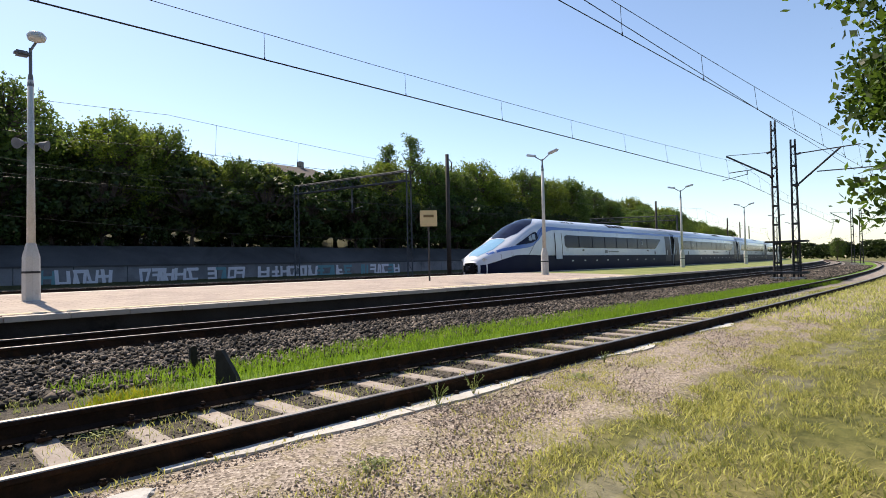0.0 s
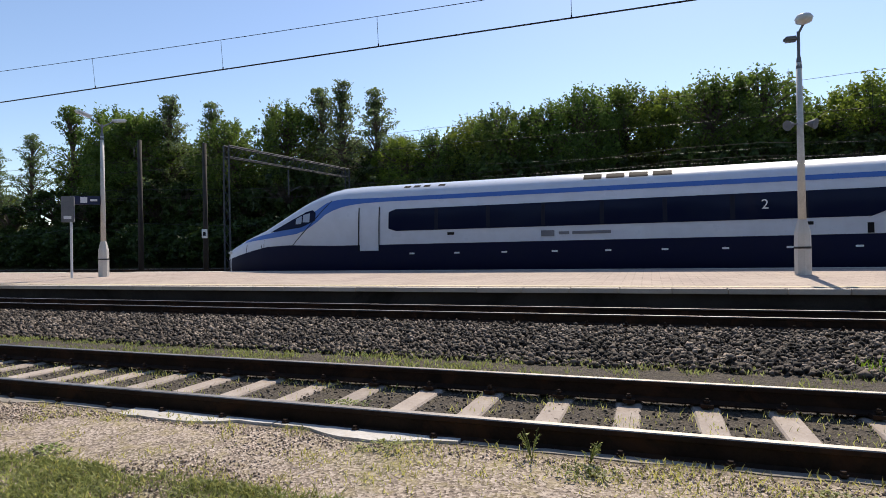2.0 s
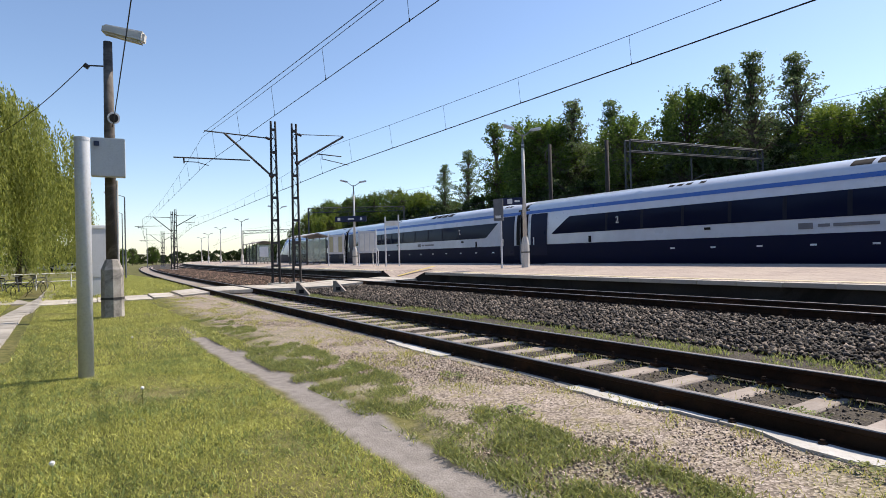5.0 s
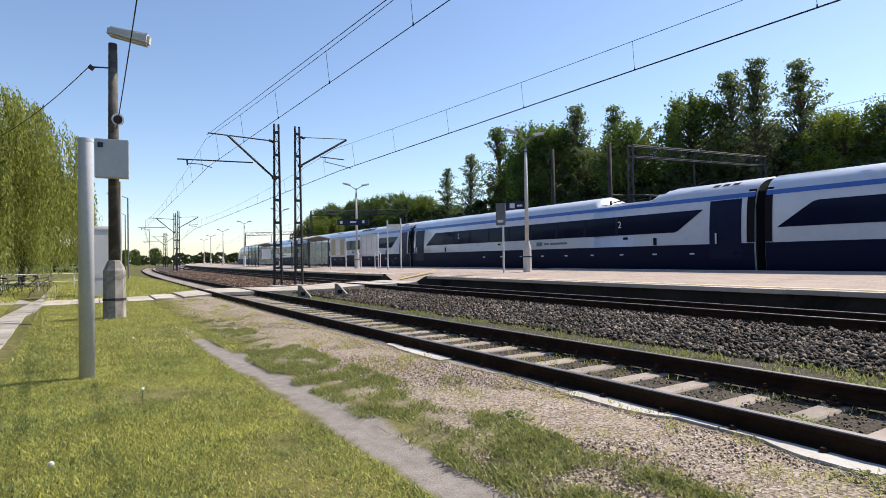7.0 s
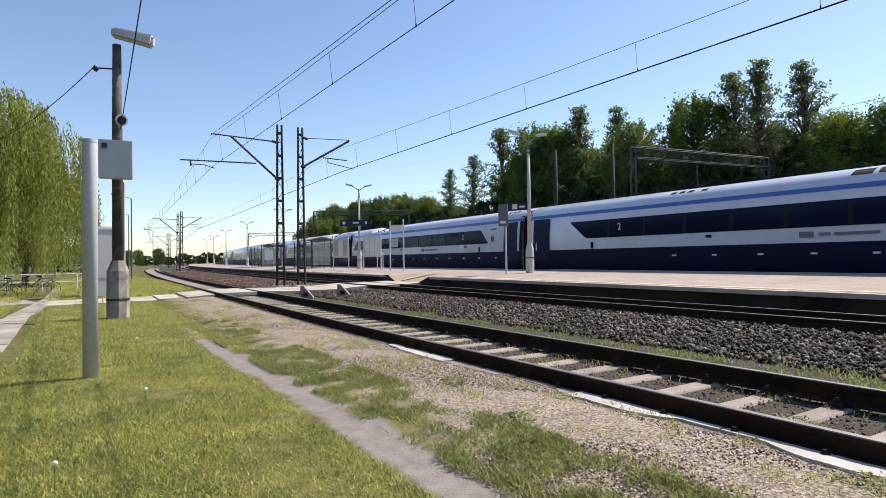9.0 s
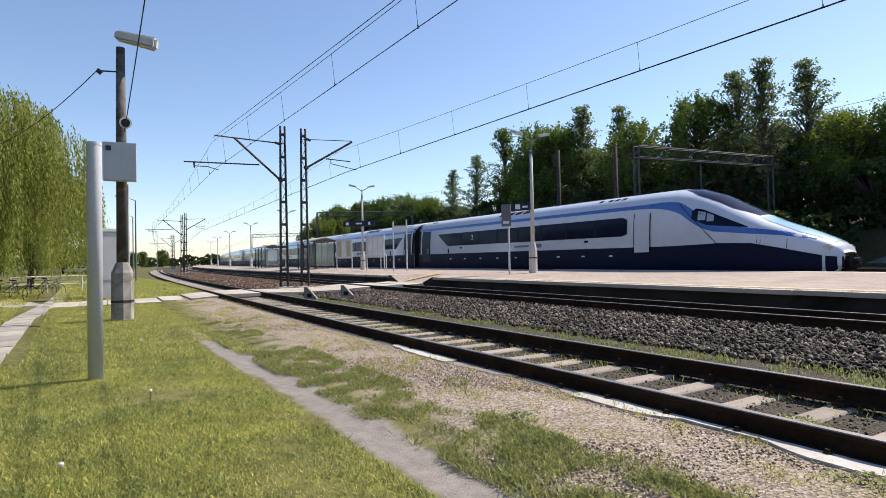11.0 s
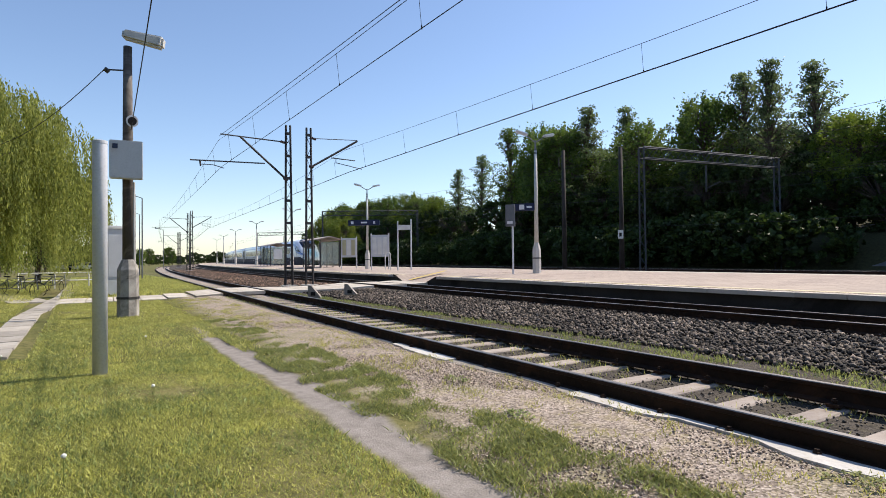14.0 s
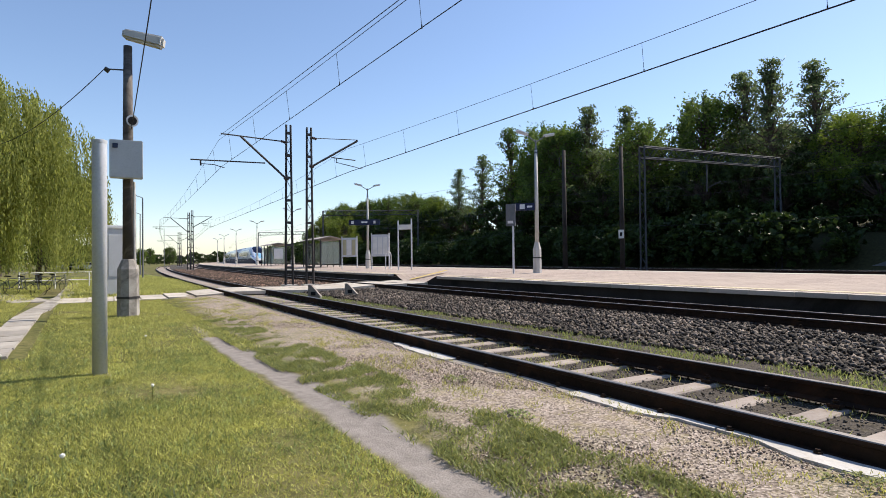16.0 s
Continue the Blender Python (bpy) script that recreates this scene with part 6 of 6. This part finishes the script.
rod(bm, (0, 0, 6.38), (0, -0.5, 6.33), 0.02)
rod(bm, (0, -0.42, 6.28), (0, -0.52, 6.35), 0.06)
part("bracket", bm, M["mast"], gp)


def cable(name, label, a, b, sag, r=0.012):
    t = thing(name, label, "cable")
    a, b = Vector(a), Vector(b)
    pts = [a.lerp(b, i / 24) - Vector((0, 0, sag * 4 * (i / 24) * (1 - i / 24))) for i in range(25)]
    V, F = tube(pts, r, 5)
    link("strand", mesh_from("strand", V, F, M["wire"]), t)


cable("cable", "slack black cable from the pole into the willow", (-16.8, -0.3, 6.2), (-36, -5.5, 7.0), 0.7)
cable("cable", "taut black cable passing the light pole", (-16.7, 0.3, 4.7), (-5.0, 0.2, 7.4), 0.1)

sc = thing("switch_cabinet", "pale grey trackside cabinet with a door", "cabinet", pose(-28.3, 0.5, -0.16, 0, 0, 6))
bm = BM()
box(bm, -0.4, 0.4, -0.42, 0.42, 0.0, 2.85, 0.02)
part("body", bm, M["cabinet"], sc)
bm = BM()
box(bm, -0.44, 0.44, -0.46, 0.46, 2.85, 3.0, 0.03)
part("lid", bm, M["white_paint"], sc)
bm = BM()
box(bm, 0.402, 0.42, -0.36, 0.36, 0.85, 2.6, 0.005)
part("door", bm, M["cabinet"], sc)
bm = BM()
box(bm, -0.45, 0.45, -0.47, 0.47, -0.1, 0.06)
part("plinth", bm, M["concrete"], sc)


# ---- platform furniture ----
def on_platform(s, n, turn=0.0):
    return CM(s, n, plat_z(n), turn)


def bars(bm, x0, x1, y, z0, z1, rows, rng):
    for i in range(rows):
        z = z1 - (z1 - z0) * (i + 0.5) / rows
        w = rng.uniform(0.5, 0.95)
        box(bm, x0, x0 + (x1 - x0) * w, y - 0.004, y + 0.004, z - 0.25 * (z1 - z0) / rows, z + 0.25 * (z1 - z0) / rows)


def sign_post(s, n, turn, w, h, z, label, two=False, arm=0.0):
    t = thing("station_sign", label, "sign", on_platform(s, n, turn), "platform signs")
    for x in ((-w / 2, w / 2) if two else (0.0,)):
        bm = BM()
        rod(bm, (x, 0, -0.05), (x, 0, z + h), 0.045)
        part("post", bm, M["grey_paint"], t)
    bm = BM()
    box(bm, -w / 2 + arm, w / 2 + arm, -0.05, 0.05, z, z + h, 0.01)
    b = part("board", bm, M["mast_grey"], t, "dark grey sign board")
    bm = BM()
    box(bm, arm - w * 0.3, arm + w * 0.3, -0.056, -0.048, z + 0.12 * h, z + 0.24 * h)
    part("bars", bm, M["text_white"], b)
    return t


sign_post(-23.7, 14.6, 35, 0.42, 0.95, 2.05, "narrow grey station board on a post", False, -0.1)
t = thing("hanging_sign", "dark blue direction board fixed to a lamp post", "sign", CM(-23.4, 15.25, plat_z(15.5), 40))
bm = BM()
box(bm, -0.75, 0.25, -0.05, 0.05, 2.7, 3.02, 0.01)
b = part("board", bm, M["sign_blue"], t)
bm = BM()
box(bm, -0.4, -0.18, -0.06, -0.048, 2.76, 2.97)
box(bm, -0.08, 0.15, -0.06, -0.048, 2.82, 2.9)
part("bars", bm, M["text_white"], b)
t = thing("hanging_sign", "long dark blue direction board fixed to a lamp post", "sign", CM(-42.5, 15.2, plat_z(15.5), 52))
bm = BM()
box(bm, -1.15, 1.15, -0.06, 0.06, 3.1, 3.5, 0.01)
b = part("board", bm, M["sign_blue"], t)
bm = BM()
box(bm, -0.95, -0.75, -0.068, -0.058, 3.2, 3.4)
box(bm, -0.2, 0.25, -0.068, -0.058, 3.25, 3.36)
box(bm, 0.7, 0.85, -0.068, -0.058, 3.2, 3.4)
part("bars", bm, M["text_white"], b)


def notice_board(s, n, turn, label, col):
    t = thing("notice_board", label, "notice board", on_platform(s, n, turn), "notice boards")
    for x in (-0.6, 0.6):
        bm = BM()
        rod(bm, (x, 0, -0.05), (x, 0, 2.4), 0.04)
        part("post", bm, M["grey_paint"], t)
    bm = BM()
    box(bm, -0.55, 0.55, -0.05, 0.05, 0.85, 2.3, 0.01)
    f = part("case", bm, M["grey_paint"], t)
    for i in range(3):
        bm = BM()
        box(bm, -0.5 + i * 0.35, -0.22 + i * 0.35, -0.062, -0.05, 1.0, 2.15)
        part("sheet", bm, M[col] if i % 2 == 0 else M["white_paint"], f)
    return t


notice_board(-39.1, 15.0, 50, "glazed timetable case with pale sheets", "white_paint")
notice_board(-45.1, 15.0, 50, "glazed timetable case with faded yellow sheets", "sheet")
fr = thing("sign_frame", "tall frame of two posts with a small white plate", "sign", on_platform(-35.3, 15.0, 48))
for x in (-0.42, 0.42):
    bm = BM()
    rod(bm, (x, 0, -0.05), (x, 0, 3.1 if x > 0 else 3.0), 0.045)
    part("post", bm, M["grey_paint"], fr)
bm = BM()
box(bm, -0.4, 0.4, -0.03, 0.03, 2.45, 2.75, 0.01)
part("plate", bm, M["white_paint"], fr)
bm = BM()
hp = thing("hoop_rail", "small white tubular hoop on the platform", "railing", on_platform(-37.8, 15.0, 50))
pts = [Vector((0.18 * math.cos(a), 0, 0.95 + 0.18 * math.sin(a))) for a in np.linspace(0, math.pi, 9)]
pts = [Vector((0.18, 0, 0))] + pts + [Vector((-0.18, 0, 0))]
V, F = tube(pts, 0.03, 8)
link("hoop", mesh_from("hoop", V, F, M["white_paint"]), hp)


def shelter(s, n, length, label):
    t = thing("platform_shelter", label, "shelter", on_platform(s, n), "shelters")
    D = 1.7
    for x in np.linspace(-length / 2, length / 2, 4):
        for y in (-D / 2, D / 2):
            bm = BM()
            box(bm, x - 0.04, x + 0.04, y - 0.04, y + 0.04, 0, 2.35)
            part("post", bm, M["mast"], t)
    bm = BM()
    V = [bm.verts.new(v) for v in ((-length / 2 - 0.2, -D / 2 - 0.3, 2.35), (length / 2 + 0.2, -D / 2 - 0.3, 2.35), (length / 2 + 0.2, 0, 2.62), (-length / 2 - 0.2, 0, 2.62),
                                   (length / 2 + 0.2, D / 2 + 0.3, 2.35), (-length / 2 - 0.2, D / 2 + 0.3, 2.35))]
    bm.faces.new((V[0], V[1], V[2], V[3]))
    bm.faces.new((V[3], V[2], V[4], V[5]))
    ex = bmesh.ops.extrude_face_region(bm, geom=list(bm.faces))
    for g in ex["geom"]:
        if isinstance(g, bmesh.types.BMVert):
            g.co.z += 0.07
    bmesh.ops.recalc_face_normals(bm, faces=bm.faces)
    part("roof", bm, M["shelter_roof"], t, "shallow pitched shelter roof")
    w = length / 3
    for i in range(3):
        x = -length / 2 + w * i
        bm = BM()
        box(bm, x + 0.06, x + w - 0.06, D / 2 - 0.012, D / 2 + 0.012, 0.25, 2.2)
        part("pane", bm, M["pane"], t)
    for x in (-length / 2, length / 2):
        bm = BM()
        box(bm, x - 0.012, x + 0.012, -D / 2 + 0.08, D / 2 - 0.08, 0.25, 2.2)
        part("pane", bm, M["pane"], t)
    bm = BM()
    box(bm, -length / 2 + 0.3, length / 2 - 0.3, D / 2 - 0.5, D / 2 - 0.1, 0.42, 0.48)
    part("bench", bm, M["bark"], t, "plain bench")
    return t


def clear_glass():
    m, nt, b = nodes_of("dusty_pane")
    b.inputs["Base Color"].default_value = (0.75, 0.8, 0.72, 1)
    b.inputs["Roughness"].default_value = 0.15
    b.inputs["Transmission Weight"].default_value = 0.75
    b.inputs["IOR"].default_value = 1.05
    return m


M["pane"] = clear_glass()
M["shelter_roof"] = surf("shelter_roofing", (0.30, 0.26, 0.24), (0.42, 0.37, 0.34), 1.0, 0.8)
shelter(-54.4, 15.6, 5.4, "glazed platform shelter with a shallow reddish roof")
t2 = shelter(-74.9, 15.6, 6.0, "glazed platform shelter with a poster on its end")
bm = BM()
box(bm, 3.03, 3.06, -0.5, 0.5, 0.8, 2.0)
part("poster", bm, M["white_paint"], t2)

yb = thing("station_sign", "faded yellow square warning board on a thin post", "sign", CM(12.8, 15.3, plat_z(15.3), -38), "platform signs")
bm = BM()
rod(bm, (0, 0, -0.05), (0, 0, 2.75), 0.035)
part("post", bm, M["mast"], yb)
bm = BM()
box(bm, -0.33, 0.33, -0.07, -0.03, 2.1, 2.72, 0.01)
b = part("board", bm, M["sign_yellow"], yb)
bm = BM()
box(bm, -0.2, 0.2, -0.078, -0.071, 2.45, 2.55)
part("bars", bm, M["sign_text"], b)


# ---- small trackside things ----
def wedge_marker(x, y, z, turn, h, w, mat, label):
    t = thing("track_marker", label, "marker", pose(x, y, z, 0, 0, turn))
    bm = BM()
    V = []
    for yy in (-0.04, 0.04):
        V.append([bm.verts.new(v) for v in ((-w / 2, yy, -0.05), (w / 2, yy, -0.05), (w / 2, yy, 0.06), (-w / 4, yy, h), (-w / 2, yy, h))])
    bm.faces.new(V[0])
    bm.faces.new(V[1][::-1])
    for i in range(5):
        j = (i + 1) % 5
        bm.faces.new((V[0][j], V[0][i], V[1][i], V[1][j]))
    part("slab", bm, mat, t)
    return t


wedge_marker(3.85, 5.45, 0.0, -50, 0.4, 0.26, M["pole_black"], "dark leaning wedge-shaped concrete marker in the grass")
st = thing("stump_post", "short dark stump post in the grass", "post", pose(3.95, 6.6, 0.0, 3, -4, 0))
bm = BM()
box(bm, -0.04, 0.04, -0.04, 0.04, -0.1, 0.34, 0.01)
part("post", bm, M["pole_black"], st)
for x, y in ((-18.9, 5.95), (-19.2, 7.4)):
    t = wedge_marker(x, y, 0.02, 35, 0.42, 0.5, M["kerb"], "grey-white wedge-shaped marker with a dark symbol beside the crossing")
    bm = BM()
    box(bm, -0.12, 0.06, -0.055, -0.041, 0.08, 0.2)
    part("bars", bm, M["black"], t)


def parked_car(m, mat, label):
    c = thing("car", label, "car", m, "parked cars")
    bm = BM()
    prof = [(-2.1, 0.3), (-2.15, 0.75), (-1.5, 0.9), (-0.9, 1.4), (0.7, 1.45), (1.4, 0.95), (2.1, 0.8), (2.15, 0.3)]
    L = [[bm.verts.new((x, y, z)) for x, z in prof] for y in (-0.85, 0.85)]
    bm.faces.new(L[0])
    bm.faces.new(L[1][::-1])
    for i in range(len(prof)):
        j = (i + 1) % len(prof)
        bm.faces.new((L[0][j], L[0][i], L[1][i], L[1][j]))
    part("body", bm, mat, c)
    bm = BM()
    box(bm, -0.85, 0.75, -0.87, 0.87, 0.95, 1.32, 0.05)
    part("window", bm, M["t_glass"], c)
    for x in (-1.35, 1.35):
        for y in (-0.8, 0.8):
            bm = BM()
            rod(bm, (x, y - 0.1, 0.32), (x, y + 0.1, 0.32), 0.32, seg=14)
            part("wheel", bm, M["t_dark"], c)


for i in range(6):
    parked_car(pose(-118 - 2.0 * i, 1.8 - i * 3.4 * 0.5 + 4, ground_z(0) - 0.05, 0, 0, 80), M["car_a"] if i % 2 else M["car_b"], "silver car parked far along the road" if i % 2 else "white car parked far along the road")


def bicycle(m):
    b = thing("bicycle", "dark bicycle leaning in the shade of the willow", "bicycle", m, "parked bicycles")
    for x in (-0.52, 0.52):
        pts = [Vector((x + 0.33 * math.cos(a), 0, 0.34 + 0.33 * math.sin(a))) for a in np.linspace(0, 2 * math.pi, 19)]
        V, F = tube(pts, 0.013, 5)
        link("wheel", mesh_from("wheel", V, F, M["black"]), b)
    bm = BM()
    for a, c in (((-0.52, 0.34), (-0.1, 0.34)), ((-0.1, 0.34), (-0.22, 0.82)), ((-0.52, 0.34), (-0.2, 0.75)), ((-0.1, 0.34), (0.38, 0.8)), ((-0.2, 0.75), (0.38, 0.85)), ((0.38, 0.95), (0.52, 0.34))):
        rod(bm, (a[0], 0, a[1]), (c[0], 0, c[1]), 0.018, seg=6)
    part("frame", bm, M["mast_grey"], b)
    bm = BM()
    rod(bm, (0.36, -0.28, 1.0), (0.36, 0.28, 1.0), 0.015, seg=6)
    part("handlebar", bm, M["mast_grey"], b)
    bm = BM()
    box(bm, -0.35, -0.1, -0.07, 0.07, 0.84, 0.9, 0.02)
    part("saddle", bm, M["black"], b)


for x, y, a in ((-31.0, -2.9, 70), (-31.6, -3.4, 80), (-34.5, -1.9, 60), (-35.2, -2.4, 85)):
    bicycle(pose(x, y, -0.17, 0, 6, a))
rl = thing("tube_fence", "low white tube railing beside the path", "fence", pose(-38, -1.2, -0.17, 0, 0, 95))
for x in (-2.4, -0.8, 0.8, 2.4):
    bm = BM()
    rod(bm, (x, 0, -0.05), (x, 0, 0.95), 0.035)
    part("post", bm, M["white_paint"], rl)
for z in (0.5, 0.92):
    bm = BM()
    rod(bm, (-2.4, 0, z), (2.4, 0, z), 0.025)
    part("rail", bm, M["white_paint"], rl)
# slim posts along the verge
for x, y, h in ((-30.5, 1.35, 4.6), (-52, 3.4, 6.5), (-70, 4.6, 6.5), (-96, 6.0, 7.0), (-116, 12, 7)):
    t = thing("street_lamp", "slim grey street lamp along the verge", "lamp post", pose(x, y, ground_z(y - offset(x)) - 0.02))
    bm = BM()
    lathe(bm, [(0.06, -0.1), (0.045, h)], 8)
    part("pole", bm, M["mast_grey"], t)
    if h > 5:
        bm = BM()
        rod(bm, (0, 0, h), (-0.3, -0.9, h + 0.35), 0.03, seg=6)
        part("arm", bm, M["mast_grey"], t)
        bm = BM()
        box(bm, -0.45, -0.2, -1.4, -0.85, h + 0.3, h + 0.42, 0.03)
        part("luminaire", bm, M["grey_paint"], t)


# ---- grass and weeds ----
def blades(name, P, hgt, wid, mat, label, seed=1, lean=0.6):
    rng = np.random.RandomState(seed)
    c = len(P)
    a = rng.uniform(0, 2 * np.pi, c)
    d = np.stack([np.cos(a), np.sin(a), np.zeros(c)], 1)
    b = rng.uniform(0, 2 * np.pi, c)
    tip = np.stack([np.cos(b), np.sin(b), np.zeros(c)], 1) * (lean * rng.uniform(0.1, 1, (c, 1)))
    h = hgt * rng.uniform(0.4, 1.3, (c, 1))
    up = np.array([0, 0, 1.0])
    base = P - up * 0.01
    midp = base + h * 0.55 * up + tip * h * 0.3
    top = base + h * up + tip * h
    w = wid * rng.uniform(0.6, 1.3, (c, 1))
    V = np.stack([base - d * w, midp + d * w, top, midp - d * w * 0.6], 1)
    ob = link(name, poly_soup(name, V, mat))
    return tagged(ob, label, "grass", kind="stuff")


def turf_points(rng, count, x0, x1, y0, y1, clump=None):
    x = rng.uniform(x0, x1, count)
    y = rng.uniform(y0, y1, count)
    if clump is not None:
        f = np.array([noise.noise((a * 0.9, b * 1.3, 4.0)) * 0.6 + noise.noise((a * 3.1, b * 4.0, 9.0)) * 0.7 for a, b in zip(x, y)])
        k = f + np.random.RandomState(count).uniform(-0.4, 0.4, count) > clump
        x, y = x[k], y[k]
    on_path = ((np.abs(y + 1.9) < 0.42) & (x < -10.2)) | ((np.abs(x + 24.1) < 0.95) & (y > -0.8)) | ((np.abs(y - 1.14) < 0.17) & (x > -11) & (x < 0))
    x, y = x[~on_path], y[~on_path]
    n = y - np.interp(x, LINE_X, LINE_Y)
    z = np.interp(n, [p[0] for p in PROFILE], [p[1] for p in PROFILE]) + 0.01
    return np.stack([x, y, z], 1)


def build_grass():
    r = np.random.RandomState(12)
    P = turf_points(r, 300000, -9, 0.2, -3.2, 1.05)
    blades("grass", P, 0.034, 0.0042, M["grass"], "short dry yellow-green turf", 2, 1.5)
    P = turf_points(r, 130000, -14, 0.2, -3.2, 1.0, clump=0.16)
    blades("grass_clumps", P, 0.055, 0.006, M["weed"], "greener clumps in the turf", 22, 1.3)
    P = turf_points(r, 190000, -30, -9, -6, 1.6)
    blades("grass", P, 0.06, 0.007, M["grass"], "short dry yellow-green turf", 3, 1.2)
    P = turf_points(r, 70000, -62, -26, -8, 4.5)
    blades("grass", P, 0.13, 0.016, M["grass"], "short dry yellow-green turf", 13, 1.0)
    P = turf_points(r, 150000, 1.5, 15, -2.4, 1.7, clump=0.1)
    blades("grass", P, 0.07, 0.0065, M["grass"], "short dry yellow-green turf", 4, 1.3)
    P = turf_points(r, 60000, 14, 46, -3, 4.5, clump=-0.1)
    blades("grass", P, 0.11, 0.013, M["grass"], "short dry yellow-green turf", 14, 1.0)
    P = turf_points(r, 170000, -26, 16, 1.2, 3.1, clump=0.2)
    blades("verge_weeds", P, 0.045, 0.005, M["grass"], "thin weeds in the gravel verge", 5, 1.2)
    P = turf_points(r, 150000, -14, 0.3, 1.32, 2.2, clump=0.2)
    blades("trail_weeds", P, 0.045, 0.0065, M["weed"], "low green weeds along the trail", 6, 1.8)
    P = turf_points(r, 52000, 2.4, 34, 5.1, 6.8, clump=-0.2)
    P = P[P[:, 0] + 0.7 * np.sin(P[:, 1] * 5.1) + r.uniform(-0.5, 0.5, len(P)) > 3.1]
    blades("strip_grass", P, 0.15, 0.006, M["grass_bright"], "bright green grass between the tracks", 7, 0.6)
    P = turf_points(r, 60000, -22, 3.5, 5.0, 6.4, clump=0.2)
    blades("strip_weeds", P, 0.055, 0.009, M["weed"], "sparse yellowish weeds at the foot of the ballast", 8, 0.8)
    P = turf_points(r, 34000, -22, 16, 3.4, 4.7, clump=0.2)
    blades("track_weeds", P, 0.06, 0.004, M["grass"], "thin weeds between the sleepers", 9, 0.9)
    P = turf_points(r, 4000, 2.2, 3.6, 5.0, 5.8, clump=-0.1)
    P = P[((P[:, 0] - 2.8) / 0.5) ** 2 + ((P[:, 1] - 5.35) / 0.32) ** 2 < r.uniform(0.2, 1.1, len(P))]
    blades("yellow_weeds", P, 0.12, 0.008, M["weed_yellow"], "yellow-green weeds at the foot of the ballast", 10, 0.7)


M["weed_yellow"] = leaf_mat("weed_yellow", (0.22, 0.26, 0.02), (0.42, 0.42, 0.03), 0.4, 3.0)
build_grass()


def weed_plant(x, y, h, seed, tall=False):
    rd = random.Random(seed)
    t = thing("weed", "tall spindly weed beside the rail" if tall else "low leafy weed in the gravel", "weed", pose(x, y, ground_z(y - offset(x)) + 0.005))
    V, F = [], []
    for i in range(9 if tall else 90):
        a = rd.uniform(0, 6.28)
        if tall:
            tip = Vector((math.cos(a) * h * 0.45, math.sin(a) * h * 0.45, h * rd.uniform(0.6, 1.0)))
            v, f = tube([Vector((0, 0, 0)), tip * 0.5 + Vector((0, 0, h * 0.15)), tip], 0.003, 4)
            F += [tuple(q + len(V) for q in g) for g in f]
            V += v
            for k in range(7):
                p = tip * rd.uniform(0.4, 1.0)
                o = len(V)
                dd = Vector((rd.uniform(-1, 1), rd.uniform(-1, 1), rd.uniform(-0.5, 1))) * 0.012
                e = Vector((rd.uniform(-1, 1), rd.uniform(-1, 1), 0.3)) * 0.006
                V += [p, p + dd + e, p + dd * 1.8, p + dd - e]
                F.append((o, o + 1, o + 2, o + 3))
        else:
            L = 0.045 * rd.uniform(0.6, 1.3)
            d = Vector((math.cos(a), math.sin(a), 0))
            ca, cr = rd.uniform(0, 6.28), h * 1.25 * rd.random() ** 0.6
            c = Vector((math.cos(ca) * cr * 1.3, math.sin(ca) * cr * 0.75, h * 0.28 * rd.random() * (1.2 - cr / (h * 1.25))))
            e = Vector((-d.y, d.x, 0)) * L * 0.2
            o = len(V)
            V += [c, c + d * L * 0.45 + e + Vector((0, 0, L * 0.4)), c + d * L + Vector((0, 0, L * 0.35)), c + d * L * 0.45 - e + Vector((0, 0, L * 0.4))]
            F.append((o, o + 1, o + 2, o + 3))
    link("foliage", mesh_from("foliage", V, F, M["weed"]), t)


for i, (x, y, h, tl) in enumerate(((-1.3, 2.86, 0.16, False), (-0.35, 2.95, 0.18, True), (0.0, 2.98, 0.15, True), (1.25, 2.78, 0.13, False), (0.0, 2.8, 0.14, False),
                                  (4.6, 2.98, 0.22, True), (5.1, 3.0, 0.24, True), (-3.6, 2.3, 0.1, False), (-5.0, 2.6, 0.12, False), (3.3, 2.3, 0.1, False),
                                  (6.5, 2.7, 0.12, False), (-2.2, 4.0, 0.14, False), (2.35, 4.55, 0.13, False), (7.4, 2.9, 0.16, True), (-6.3, 2.0, 0.1, False))):
    weed_plant(x, y, h, 40 + i, tl)
for i, (x, y) in enumerate(((-6.2, -0.2), (-9.4, -1.7), (-5.2, -1.6), (-10.5, 0.1), (-4.2, -0.9))):
    t = thing("dandelion_clock", "white dandelion seed head on a thin stem", "flower", pose(x, y, -0.1))
    bm = BM()
    rod(bm, (0, 0, -0.02), (0.01, 0, 0.17), 0.003, seg=5)
    part("stem", bm, M["weed"], t)
    bm = BM()
    bmesh.ops.create_icosphere(bm, subdivisions=2, radius=0.017)
    for v in bm.verts:
        v.co = v.co * random.uniform(0.85, 1.1) + Vector((0.01, 0, 0.185))
    part("seed_head", bm, M["white_paint"], t)


# ---- what moves ----
def motions():
    for car, kind, start, L in CARS:
        walk(car, [(k * 0.5, car_pose(k * 0.5, kind, start, L)) for k in range(33)])


motions()
